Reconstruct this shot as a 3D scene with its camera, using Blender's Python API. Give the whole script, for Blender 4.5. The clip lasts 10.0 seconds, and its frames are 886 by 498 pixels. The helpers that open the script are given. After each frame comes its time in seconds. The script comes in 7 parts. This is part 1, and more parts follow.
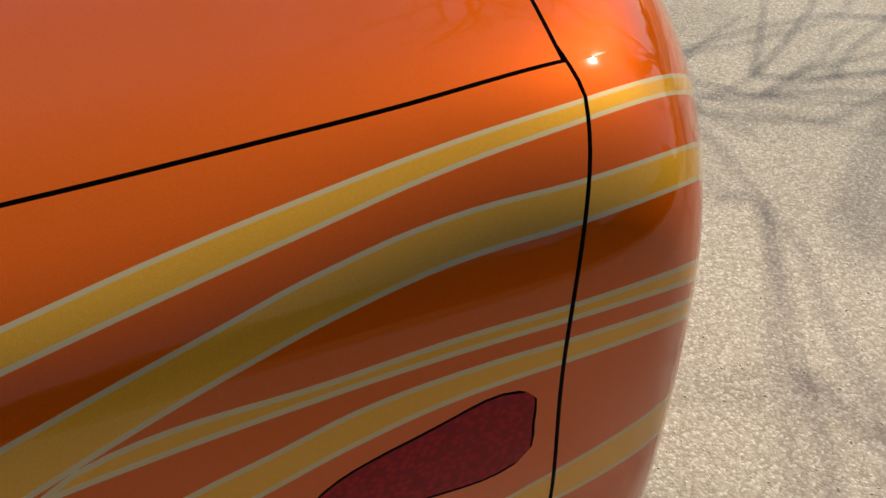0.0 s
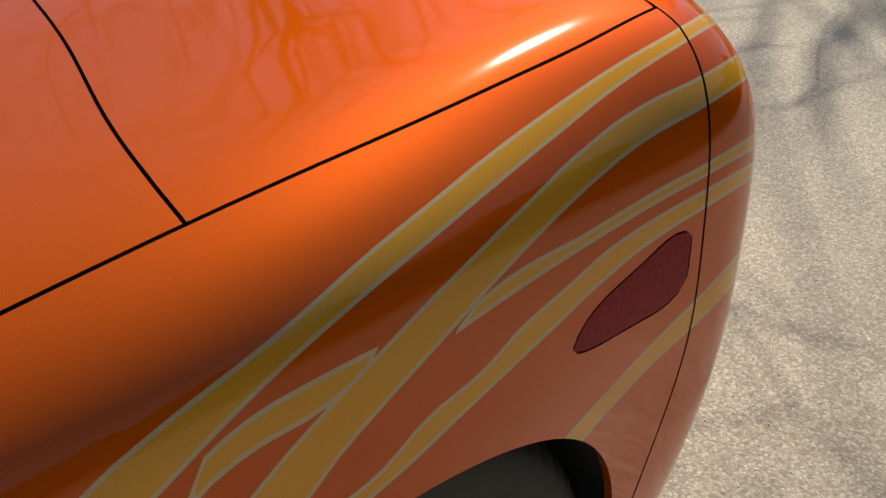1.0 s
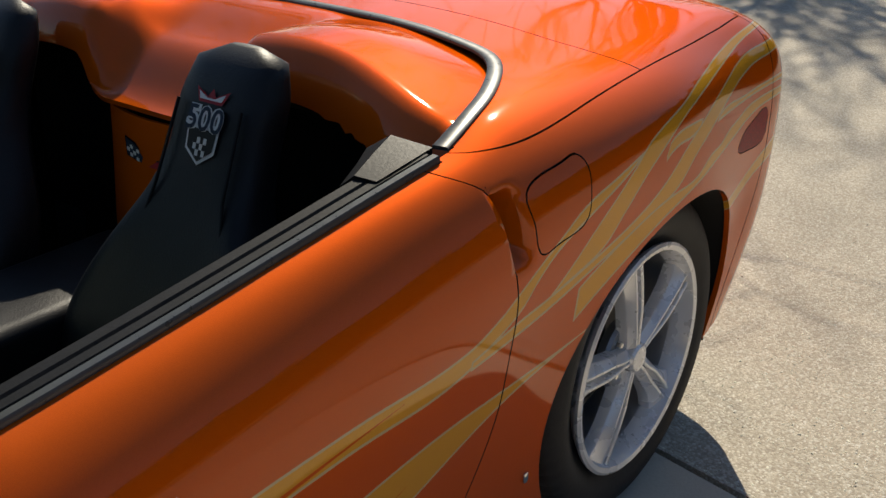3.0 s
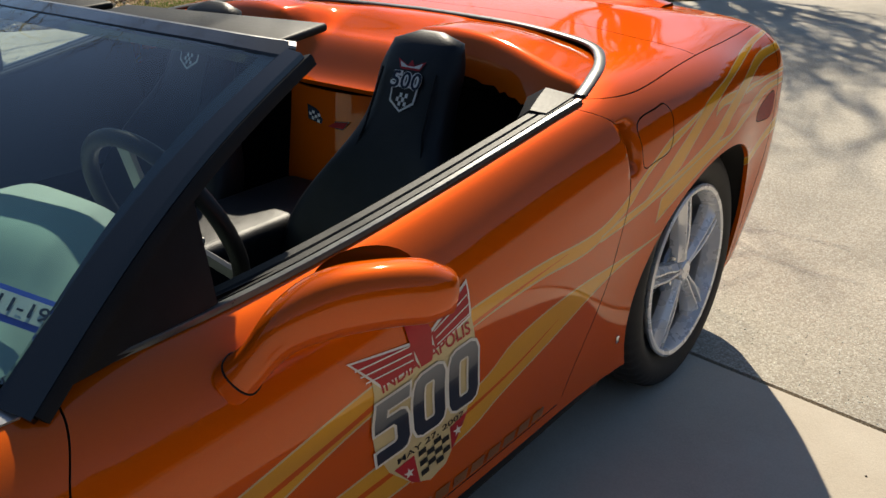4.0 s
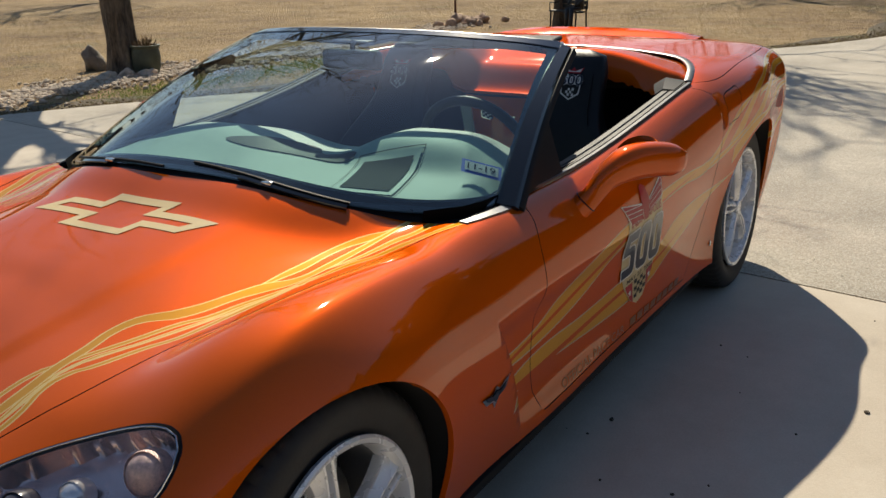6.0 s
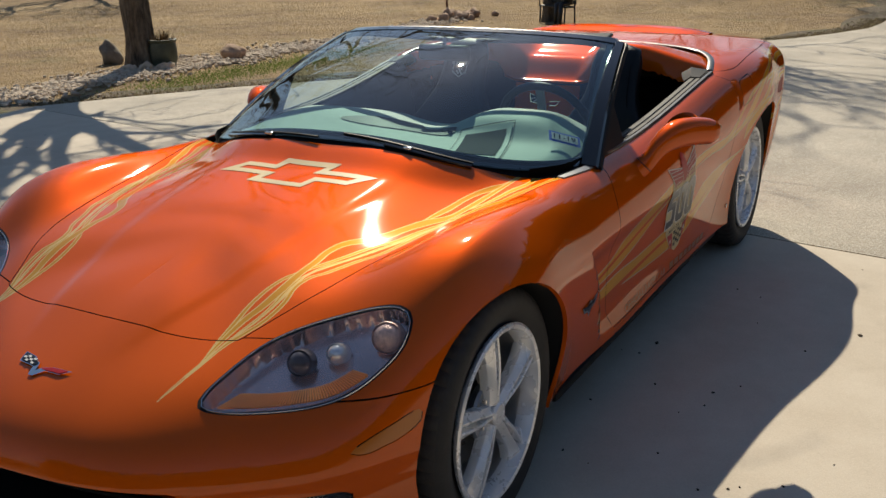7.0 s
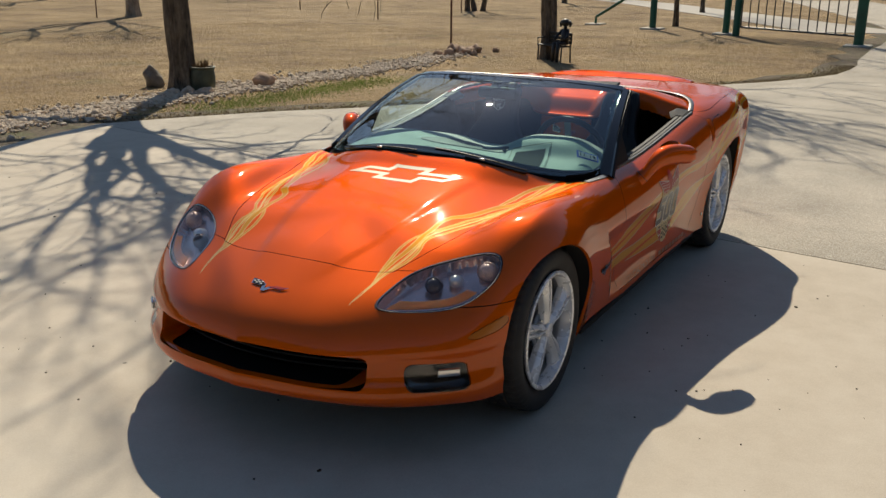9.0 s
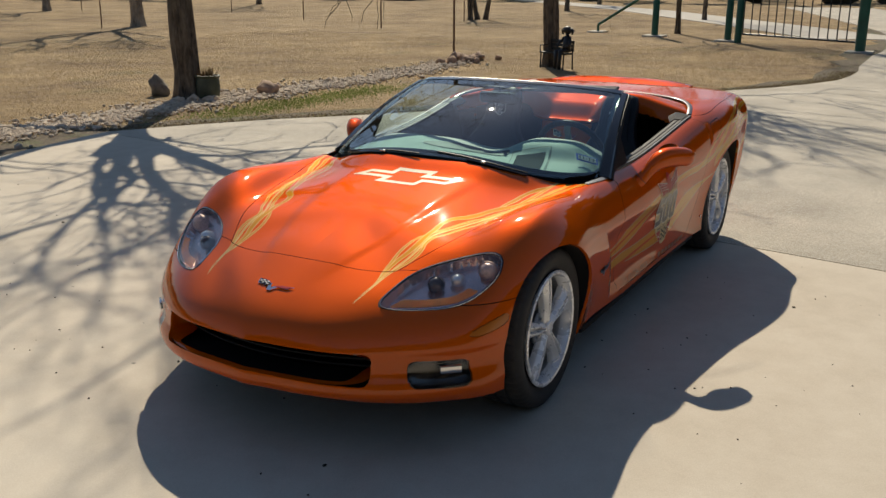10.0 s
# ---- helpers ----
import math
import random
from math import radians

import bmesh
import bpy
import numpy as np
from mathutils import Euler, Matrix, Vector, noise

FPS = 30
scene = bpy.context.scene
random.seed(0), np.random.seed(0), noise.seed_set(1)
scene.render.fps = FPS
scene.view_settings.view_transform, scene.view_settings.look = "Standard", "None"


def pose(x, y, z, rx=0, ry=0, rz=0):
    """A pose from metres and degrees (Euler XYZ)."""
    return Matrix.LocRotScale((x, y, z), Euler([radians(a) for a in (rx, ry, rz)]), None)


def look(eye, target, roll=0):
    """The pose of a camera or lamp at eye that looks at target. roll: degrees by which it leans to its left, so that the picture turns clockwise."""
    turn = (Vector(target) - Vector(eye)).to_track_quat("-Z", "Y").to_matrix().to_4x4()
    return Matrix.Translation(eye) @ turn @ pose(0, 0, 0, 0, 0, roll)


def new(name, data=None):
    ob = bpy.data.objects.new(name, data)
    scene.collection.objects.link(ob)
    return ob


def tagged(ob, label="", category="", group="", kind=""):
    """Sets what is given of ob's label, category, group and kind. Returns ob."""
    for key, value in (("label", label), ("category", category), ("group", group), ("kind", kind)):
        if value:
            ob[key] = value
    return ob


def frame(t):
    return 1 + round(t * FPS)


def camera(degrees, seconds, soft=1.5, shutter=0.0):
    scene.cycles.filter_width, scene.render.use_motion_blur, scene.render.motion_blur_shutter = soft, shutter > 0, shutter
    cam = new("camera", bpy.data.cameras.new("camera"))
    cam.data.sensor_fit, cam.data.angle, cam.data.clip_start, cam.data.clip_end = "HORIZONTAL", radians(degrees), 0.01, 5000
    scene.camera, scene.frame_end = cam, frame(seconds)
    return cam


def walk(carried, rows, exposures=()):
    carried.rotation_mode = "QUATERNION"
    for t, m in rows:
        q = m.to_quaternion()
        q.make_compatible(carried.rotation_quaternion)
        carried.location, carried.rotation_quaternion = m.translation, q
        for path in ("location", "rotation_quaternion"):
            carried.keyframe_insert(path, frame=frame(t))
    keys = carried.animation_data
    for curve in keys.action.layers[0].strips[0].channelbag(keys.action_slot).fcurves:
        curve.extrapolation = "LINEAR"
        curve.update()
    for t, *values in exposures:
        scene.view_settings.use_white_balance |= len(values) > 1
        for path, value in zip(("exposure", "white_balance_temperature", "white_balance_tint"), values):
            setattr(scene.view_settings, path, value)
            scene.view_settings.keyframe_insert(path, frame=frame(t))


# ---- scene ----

cam = camera(50.4, 10.0)
PATH = [
    (0, (-1.512, 1.276, 1.212), (-2.131, -0.182, -0.009), 0.3),
    (0.5, (-1.32, 1.286, 1.214), (-2.181, -0.085, 0.04), -4.1),
    (1, (-1.106, 1.342, 1.243), (-2.136, 0.023, 0.146), -3.1),
    (1.5, (-0.832, 1.368, 1.268), (-2.034, 0.141, 0.244), -0.6),
    (2, (-0.527, 1.409, 1.306), (-1.833, 0.229, 0.355), -1.5),
    (2.5, (-0.201, 1.499, 1.334), (-1.559, 0.338, 0.435), -1.4),
    (2.7, (-0.064, 1.53, 1.34), (-1.44, 0.376, 0.459), -1.5),
    (3.8, (0.814, 1.703, 1.402), (-0.654, 0.602, 0.607), 0.8),
    (4, (0.967, 1.722, 1.396), (-0.519, 0.632, 0.619), 0.5),
    (4.5, (1.362, 1.756, 1.397), (-0.167, 0.691, 0.67), -0.2),
    (5, (1.723, 1.792, 1.392), (0.164, 0.743, 0.706), -0.6),
    (5.5, (2.078, 1.787, 1.371), (0.482, 0.775, 0.717), -0.9),
    (6, (2.468, 1.764, 1.384), (0.845, 0.77, 0.77), -1.2),
    (6.2, (2.623, 1.766, 1.385), (0.996, 0.771, 0.781), -1.3),
    (7.3, (3.484, 1.801, 1.502), (1.832, 0.873, 0.863), -0.9),
    (7.5, (3.648, 1.845, 1.517), (1.999, 0.914, 0.874), -0.5),
    (8, (4.007, 1.95, 1.587), (2.36, 1.003, 0.964), -0.3),
    (8.5, (4.337, 2.025, 1.644), (2.667, 1.103, 1.046), 0.2),
    (9, (4.536, 2.118, 1.669), (2.855, 1.197, 1.098), 0.7),
    (9.5, (4.608, 2.16, 1.665), (2.93, 1.223, 1.11), 0.7),
    (10, (4.606, 2.166, 1.661), (2.925, 1.235, 1.107), 0.4),
]
walk(cam, [(t, look(eye, target, roll)) for t, eye, target, roll in PATH],
     exposures=[(0.0, 0.02), (2.5, 0.08), (4.0, 0.34), (5.5, 0.26), (7.5, 0.08), (9.0, 0.0), (10.0, 0.0)])

# ---------------------------------------------------------------- world, sun
SUN_EL, SUN_AZ = 39.0, 31.5          # elevation; the light travels along +x turned this far to +y
sun_dir = Vector((math.cos(radians(SUN_AZ)) * math.cos(radians(SUN_EL)), math.sin(radians(SUN_AZ)) * math.cos(radians(SUN_EL)), -math.sin(radians(SUN_EL))))
world = bpy.data.worlds.new("sky")
world.use_nodes = True
scene.world = world
wn = world.node_tree
sky = wn.nodes.new("ShaderNodeTexSky")
sky.sky_type = "NISHITA"
sky.sun_disc = False
sky.sun_elevation = radians(SUN_EL)
sky.sun_rotation = math.atan2(-sun_dir.x, -sun_dir.y)
sky.air_density, sky.dust_density, sky.ozone_density = 1.1, 0.25, 2.0
wn.nodes["Background"].inputs["Strength"].default_value = 0.072
wn.links.new(sky.outputs[0], wn.nodes["Background"].inputs["Color"])
sun = new("sun", bpy.data.lights.new("sun", "SUN"))
sun.data.energy, sun.data.angle, sun.data.color = 4.85, radians(0.5), (1.0, 0.90, 0.715)
sun.rotation_mode = "QUATERNION"
sun.rotation_quaternion = sun_dir.to_track_quat("-Z", "Y")
sun.location = (-20, -12, 18)

# ---------------------------------------------------------------- materials


class Mat:
    """A small wrapper that builds a node material round one Principled shader."""

    def __init__(self, name, color=(0.5, 0.5, 0.5), rough=0.5, metal=0.0, **extra):
        self.m = bpy.data.materials.new(name)
        self.m.use_nodes = True
        self.t = self.m.node_tree
        self.p = self.t.nodes["Principled BSDF"]
        self.p.inputs["Base Color"].default_value = (*color, 1)
        self.p.inputs["Roughness"].default_value = rough
        self.p.inputs["Metallic"].default_value = metal
        for key, value in extra.items():
            self.p.inputs[key.replace("_", " ")].default_value = value
        self.coord = None

    def pos(self):
        if self.coord is None:
            self.coord = self.t.nodes.new("ShaderNodeTexCoord").outputs["Object"]
        return self.coord

    def world_pos(self):
        return self.t.nodes.new("ShaderNodeNewGeometry").outputs["Position"]

    def put(self, socket, value):
        if value is None:
            return
        if isinstance(value, bpy.types.NodeSocket):
            self.t.links.new(value, socket)
        elif isinstance(value, (tuple, list)) and len(value) == 3 and socket.type == "RGBA":
            socket.default_value = (*value, 1)
        else:
            socket.default_value = value

    def math(self, op, a, b=None, c=None, clamp=False):
        n = self.t.nodes.new("ShaderNodeMath")
        n.operation, n.use_clamp = op, clamp
        for s, v in zip(n.inputs, (a, b, c)):
            self.put(s, v)
        return n.outputs[0]

    def split(self, v):
        n = self.t.nodes.new("ShaderNodeSeparateXYZ")
        self.put(n.inputs[0], v)
        return n.outputs[0], n.outputs[1], n.outputs[2]

    def join(self, x, y, z):
        n = self.t.nodes.new("ShaderNodeCombineXYZ")
        for s, v in zip(n.inputs, (x, y, z)):
            self.put(s, v)
        return n.outputs[0]

    def mix(self, f, a, b, blend="MIX"):
        n = self.t.nodes.new("ShaderNodeMix")
        n.data_type, n.blend_type, n.clamp_factor = "RGBA", blend, True
        self.put(n.inputs[0], f)
        self.put(n.inputs[6], a)
        self.put(n.inputs[7], b)
        return n.outputs[2]

    def noise(self, scale, detail=4, rough=0.55, vec=None, distort=0.0):
        n = self.t.nodes.new("ShaderNodeTexNoise")
        self.put(n.inputs["Vector"], self.pos() if vec is None else vec)
        n.inputs["Scale"].default_value, n.inputs["Detail"].default_value = scale, detail
        n.inputs["Roughness"].default_value, n.inputs["Distortion"].default_value = rough, distort
        return n.outputs[0]

    def voronoi(self, scale, feature="F1", vec=None, out="Distance"):
        n = self.t.nodes.new("ShaderNodeTexVoronoi")
        n.feature = feature
        self.put(n.inputs["Vector"], self.pos() if vec is None else vec)
        n.inputs["Scale"].default_value = scale
        return n.outputs[out]

    def ramp(self, f, *stops):
        n = self.t.nodes.new("ShaderNodeValToRGB")
        self.put(n.inputs[0], f)
        e = n.color_ramp.elements
        while len(e) < len(stops):
            e.new(0.5)
        for s, (p, c) in zip(e, stops):
            s.position = p
            s.color = (c, c, c, 1) if isinstance(c, (int, float)) else (*c, 1)
        return n.outputs[0]

    def curve(self, f, points):
        n = self.t.nodes.new("ShaderNodeFloatCurve")
        self.put(n.inputs["Value"], f)
        c = n.mapping.curves[0]
        while len(c.points) < len(points):
            c.points.new(0.5, 0.5)
        for s, (x, y) in zip(c.points, points):
            s.location = (x, y)
        n.mapping.update()
        return n.outputs[0]

    def bump(self, height, strength=0.3, distance=0.01):
        n = self.t.nodes.new("ShaderNodeBump")
        n.inputs["Strength"].default_value, n.inputs["Distance"].default_value = strength, distance
        self.put(n.inputs["Height"], height)
        self.t.links.new(n.outputs[0], self.p.inputs["Normal"])
        return n.outputs[0]

    def base(self, v):
        self.put(self.p.inputs["Base Color"], v)
        return self

    def rough(self, v):
        self.put(self.p.inputs["Roughness"], v)
        return self


def worn(name, color, rough, metal=0.0, scale=6.0, spread=0.25, bump=0.0, **extra):
    """A plain surface with two scales of variation in tone and gloss."""
    m = Mat(name, color, rough, metal, **extra)
    a, b = m.noise(scale, 5), m.noise(scale * 9, 4)
    f = m.math("ADD", m.math("MULTIPLY", a, 0.65), m.math("MULTIPLY", b, 0.35))
    lo, hi = tuple(c * (1 - spread) for c in color), tuple(min(1, c * (1 + spread)) for c in color)
    m.base(m.ramp(f, (0.3, lo), (0.7, hi)))
    m.rough(m.math("ADD", m.math("MULTIPLY", b, 0.16), rough - 0.08, clamp=True))
    if bump:
        m.bump(b, bump, 0.004)
    return m.m


# ---------------------------------------------------------------- mesh helpers


def finish(bm, name, material=None, smooth=True, angle=None):
    me = bpy.data.meshes.new(name)
    bm.to_mesh(me)
    bm.free()
    for f in me.polygons:
        f.use_smooth = smooth
    if smooth and angle is not None:
        me.set_sharp_from_angle(angle=radians(angle))
    for m in (material if isinstance(material, (list, tuple)) else [material]):
        if m:
            me.materials.append(m)
    return me


def part(name, bm, material, parent, label="", smooth=True, angle=35, m=None):
    ob = new(name, finish(bm, name, material, smooth, angle))
    ob.parent = parent
    if m is not None:
        ob.matrix_basis = m
    return tagged(ob, label)


def thing(name, label, category, m=None, group="", kind=""):
    ob = new(name)
    ob.empty_display_size = 0.1
    if m is not None:
        ob.matrix_basis = m
    return tagged(ob, label, category, group, kind)


def lathe(profile, n=48, axis="y", closed=False):
    """Turns (radius, along) pairs round an axis."""
    bm = bmesh.new()
    rings = []
    for i in range(n):
        a = 2 * math.pi * i / n
        c, s = math.cos(a), math.sin(a)
        rings.append([bm.verts.new((r * c, h, r * s) if axis == "y" else (r * c, r * s, h)) for r, h in profile])
    k = len(profile)
    for i in range(n):
        a, b = rings[i], rings[(i + 1) % n]
        for j in range(k if closed else k - 1):
            q = (j + 1) % k
            bm.faces.new((a[j], a[q], b[q], b[j]))
    bmesh.ops.remove_doubles(bm, verts=bm.verts, dist=1e-5)
    bmesh.ops.recalc_face_normals(bm, faces=bm.faces)
    return bm


def grid_mesh(rows, close_u=False, close_v=False, bm=None):
    """A quad sheet through rows of points."""
    bm = bm or bmesh.new()
    vs = [[bm.verts.new(p) for p in r] for r in rows]
    nu, nv = len(vs), len(vs[0])
    for i in range(nu if close_u else nu - 1):
        for j in range(nv if close_v else nv - 1):
            a, b, c, d = vs[i][j], vs[(i + 1) % nu][j], vs[(i + 1) % nu][(j + 1) % nv], vs[i][(j + 1) % nv]
            if len({a, b, c, d}) == 4:
                bm.faces.new((a, b, c, d))
    return bm


def thick(bm, depth):
    """Gives an open sheet a thickness against its normals."""
    bmesh.ops.recalc_face_normals(bm, faces=bm.faces)
    bmesh.ops.solidify(bm, geom=bm.faces[:], thickness=depth)
    return bm


def tube(path, radius, n=8, bm=None, cap=True):
    """A round bar along points; radius may be a list."""
    bm = bm or bmesh.new()
    pts = [Vector(p) for p in path]
    rad = radius if isinstance(radius, (list, tuple)) else [radius] * len(pts)
    rings, side = [], None
    for i, p in enumerate(pts):
        d = (pts[min(i + 1, len(pts) - 1)] - pts[max(i - 1, 0)]).normalized()
        if side is None:
            side = d.orthogonal().normalized()
        side = (side - d * side.dot(d)).normalized()
        up = d.cross(side)
        rings.append([bm.verts.new(p + (side * math.cos(2 * math.pi * k / n) + up * math.sin(2 * math.pi * k / n)) * rad[i]) for k in range(n)])
    for a, b in zip(rings, rings[1:]):
        for k in range(n):
            bm.faces.new((a[k], a[(k + 1) % n], b[(k + 1) % n], b[k]))
    if cap:
        bm.faces.new(list(reversed(rings[0])))
        bm.faces.new(rings[-1])
    return bm


def box(size, at=(0, 0, 0), bevel=0.0, seg=2, bm=None, turn=None):
    own = bmesh.new()
    bmesh.ops.create_cube(own, size=1)
    for v in own.verts:
        v.co = Vector((v.co.x * size[0], v.co.y * size[1], v.co.z * size[2]))
    if bevel:
        bmesh.ops.bevel(own, geom=own.edges[:] + own.verts[:], offset=bevel, segments=seg, affect="EDGES", profile=0.5)
    m = Matrix.Translation(at) @ (turn or Matrix())
    bmesh.ops.transform(own, matrix=m, verts=own.verts)
    if bm is None:
        return own
    return joined(bm, own)


def joined(bm, other):
    me = bpy.data.meshes.new("tmp")
    other.to_mesh(me)
    other.free()
    bm.from_mesh(me)
    bpy.data.meshes.remove(me)
    return bm


def spline(points, n, clamp0=None):
    """n points on a natural cubic through points, chord-length spaced knots, even parameter; clamp0: start derivative."""
    p = np.array(points, float)
    k = len(p)
    h = np.maximum(np.linalg.norm(np.diff(p, axis=0), axis=1), 1e-4)
    t = np.concatenate([[0], np.cumsum(h)])
    return spline_at(p, t, np.linspace(0, t[-1], n), clamp0)


def spline_at(p, t, s, clamp0=None):
    p = np.array(p, float)
    k, h = len(p), np.diff(t)
    a, r = np.zeros((k, k)), np.zeros((k, p.shape[1]))
    a[0, 0] = a[-1, -1] = 1
    if clamp0 is not None:
        a[0, 0], a[0, 1] = 2 * h[0], h[0]
        r[0] = 6 * ((p[1] - p[0]) / h[0] - clamp0)
    for i in range(1, k - 1):
        a[i, i - 1], a[i, i], a[i, i + 1] = h[i - 1], 2 * (h[i - 1] + h[i]), h[i]
        r[i] = 6 * ((p[i + 1] - p[i]) / h[i] - (p[i] - p[i - 1]) / h[i - 1])
    m = np.linalg.solve(a, r)
    i = np.clip(np.searchsorted(t, s) - 1, 0, k - 2)
    d0, d1, hh = (s - t[i])[:, None], (t[i + 1] - s)[:, None], h[i][:, None]
    return m[i] * d1 ** 3 / (6 * hh) + m[i + 1] * d0 ** 3 / (6 * hh) + (p[i] / hh - m[i] * hh / 6) * d1 + (p[i + 1] / hh - m[i + 1] * hh / 6) * d0


def lerp_curve(points):
    """A smooth function through (x, y) pairs in rising x."""
    t = np.array([q[0] for q in points], float)
    v = np.array([[q[1]] for q in points], float)

    def f(x):
        x = min(max(x, t[0]), t[-1])
        return float(spline_at(v, t, np.array([x]))[0, 0])
    return f


def line_curve(points):
    xs, ys = [q[0] for q in points], [q[1] for q in points]
    return lambda x: float(np.interp(x, xs, ys))


def smooth01(a, b, x):
    t = min(max((x - a) / (b - a), 0.0), 1.0)
    return t * t * (3 - 2 * t)

# ---------------------------------------------------------------- the ground
JOINT = lambda y: -1.63 + 0.158 * y                 # where concrete ends and chip-seal begins


def make_grass():
    m = Mat("dry_grass", rough=0.95)
    v = m.world_pos()
    a, b, c = m.noise(0.35, 5, 0.6, v), m.noise(2.2, 6, 0.65, v), m.noise(38, 3, 0.7, v)
    f = m.math("ADD", m.math("MULTIPLY", a, 0.4), m.math("ADD", m.math("MULTIPLY", b, 0.3), m.math("MULTIPLY", c, 0.3)))
    col = m.ramp(f, (0.40, (0.20, 0.124, 0.058)), (0.5, (0.39, 0.262, 0.122)), (0.60, (0.53, 0.375, 0.19)))
    green = m.ramp(m.noise(0.6, 5, 0.6, v), (0.58, 0.0), (0.72, 0.5))
    col = m.mix(green, col, (0.15, 0.15, 0.05))
    bare = m.ramp(m.noise(1.1, 6, 0.7, v), (0.50, 0.0), (0.66, 0.75))
    col = m.mix(bare, col, (0.215, 0.145, 0.085))
    specks = m.ramp(m.noise(17, 5, 0.75, v), (0.30, 0.38), (0.50, 1.0))
    m.base(m.mix(1.0, col, specks, "MULTIPLY"))
    m.bump(m.math("ADD", c, m.noise(110, 2, 0.6, v)), 0.9, 0.03)
    return m.m


def make_chipseal():
    m = Mat("chip_seal", rough=0.85)
    v = m.world_pos()
    cell = m.voronoi(175, vec=v, out="Color")
    d = m.voronoi(175, vec=v)
    g, _, _ = m.split(cell)
    tone = m.ramp(g, (0.0, (0.45, 0.385, 0.305)), (0.45, (0.58, 0.505, 0.40)), (0.8, (0.69, 0.62, 0.505)), (1.0, (0.82, 0.77, 0.67)))
    gap = m.ramp(d, (0.30, 1.0), (0.55, 0.84))
    big = m.ramp(m.noise(0.9, 5, 0.6, v), (0.35, 0.64), (0.65, 0.95))
    m.base(m.mix(1.0, m.mix(1.0, tone, gap, "MULTIPLY"), big, "MULTIPLY"))
    m.bump(m.math("SUBTRACT", 1.0, m.math("MINIMUM", d, 0.55)), 0.45, 0.003)
    return m.m


def make_concrete():
    m = Mat("concrete", rough=0.85)
    v = m.world_pos()
    a, b, c = m.noise(0.5, 6, 0.6, v), m.noise(5, 6, 0.65, v), m.noise(160, 3, 0.6, v)
    f = m.math("ADD", m.math("MULTIPLY", a, 0.5), m.math("ADD", m.math("MULTIPLY", b, 0.3), m.math("MULTIPLY", c, 0.2)))
    col = m.ramp(f, (0.34, (0.46, 0.39, 0.30)), (0.5, (0.56, 0.485, 0.385)), (0.66, (0.64, 0.57, 0.465)))
    spots = m.ramp(m.voronoi(2.3, vec=v), (0.012, 0.35), (0.03, 1.0))
    m.base(m.mix(1.0, col, spots, "MULTIPLY"))
    m.bump(c, 0.25, 0.004)
    return m.m


M_GRASS, M_CHIP, M_CONC = make_grass(), make_chipseal(), make_concrete()

bm = bmesh.new()
bmesh.ops.create_grid(bm, x_segments=8, y_segments=8, size=1500)
for v in bm.verts:
    v.co.z = -0.03
ground = tagged(new("ground", finish(bm, "ground", M_GRASS)), "dry straw-coloured winter grass on open ground", "ground", kind="structure")


def slab(name, outline, top, depth, material, label, category):
    bm = bmesh.new()
    f = bm.faces.new([bm.verts.new((x, y, top)) for x, y in outline])
    bmesh.ops.recalc_face_normals(bm, faces=bm.faces)
    if f.normal.z < 0:
        f.normal_flip()
    r = bmesh.ops.extrude_face_region(bm, geom=[f])
    for v in [g for g in r["geom"] if isinstance(g, bmesh.types.BMVert)]:
        v.co.z = top
    for v in f.verts:
        v.co.z = top - depth
    bmesh.ops.recalc_face_normals(bm, faces=bm.faces)
    return tagged(new(name, finish(bm, name, material, smooth=False)), label, category, kind="structure")


drive_edge = spline([(-2.62, -6.10), (-2.96, -5.98), (-3.23, -5.82), (-3.82, -5.5), (-4.4, -5.10), (-5.0, -4.62), (-5.6, -4.2), (-8.2, -2.35), (-10.6, -1.05), (-12.4, -0.1), (-17.5, 0.1), (-24, 0.2), (-34, -1.5), (-60, -9)], 60)
rng = random.Random(3)
edge = [(float(x), float(y) + rng.uniform(-0.05, 0.05)) for x, y in drive_edge]
chip = slab("road", [(JOINT(9.0) - 0.022, 9.0), (JOINT(-6.1) - 0.022, -6.12), *edge, (-62, -4), (-34, 3.2), (-24, 4.6), (-14, 6.0), (-9, 9.0)], 0.0, 0.05, M_CHIP, "grey-tan chip-seal driveway with loose pale stones", "driveway")
conc = slab("pavement", [(JOINT(9.0), 9.0), (14, 9.0), (14, -5.6), (6, -5.1), (1.5, -5.35), (-1.0, -5.78), (-1.8, -5.95), (JOINT(-6.1), -6.10)], 0.002, 0.06, M_CONC, "pale tan concrete driveway slab with fine stains", "pavement")



def make_dirt():
    """Bare soil with leaf mould, straw and moss."""
    m = Mat("verge_soil", rough=0.95)
    v = m.world_pos()
    a, b, c = m.noise(3.0, 6, 0.7, v), m.noise(26, 5, 0.7, v), m.noise(1.6, 4, 0.6, v)
    col = m.ramp(b, (0.34, (0.040, 0.030, 0.020)), (0.52, (0.125, 0.092, 0.056)), (0.70, (0.30, 0.225, 0.14)))
    m.base(m.mix(m.ramp(m.math("MULTIPLY", a, c), (0.24, 0.0), (0.36, 0.75)), col, (0.10, 0.115, 0.035)))
    m.bump(b, 1.0, 0.02)
    return m.m


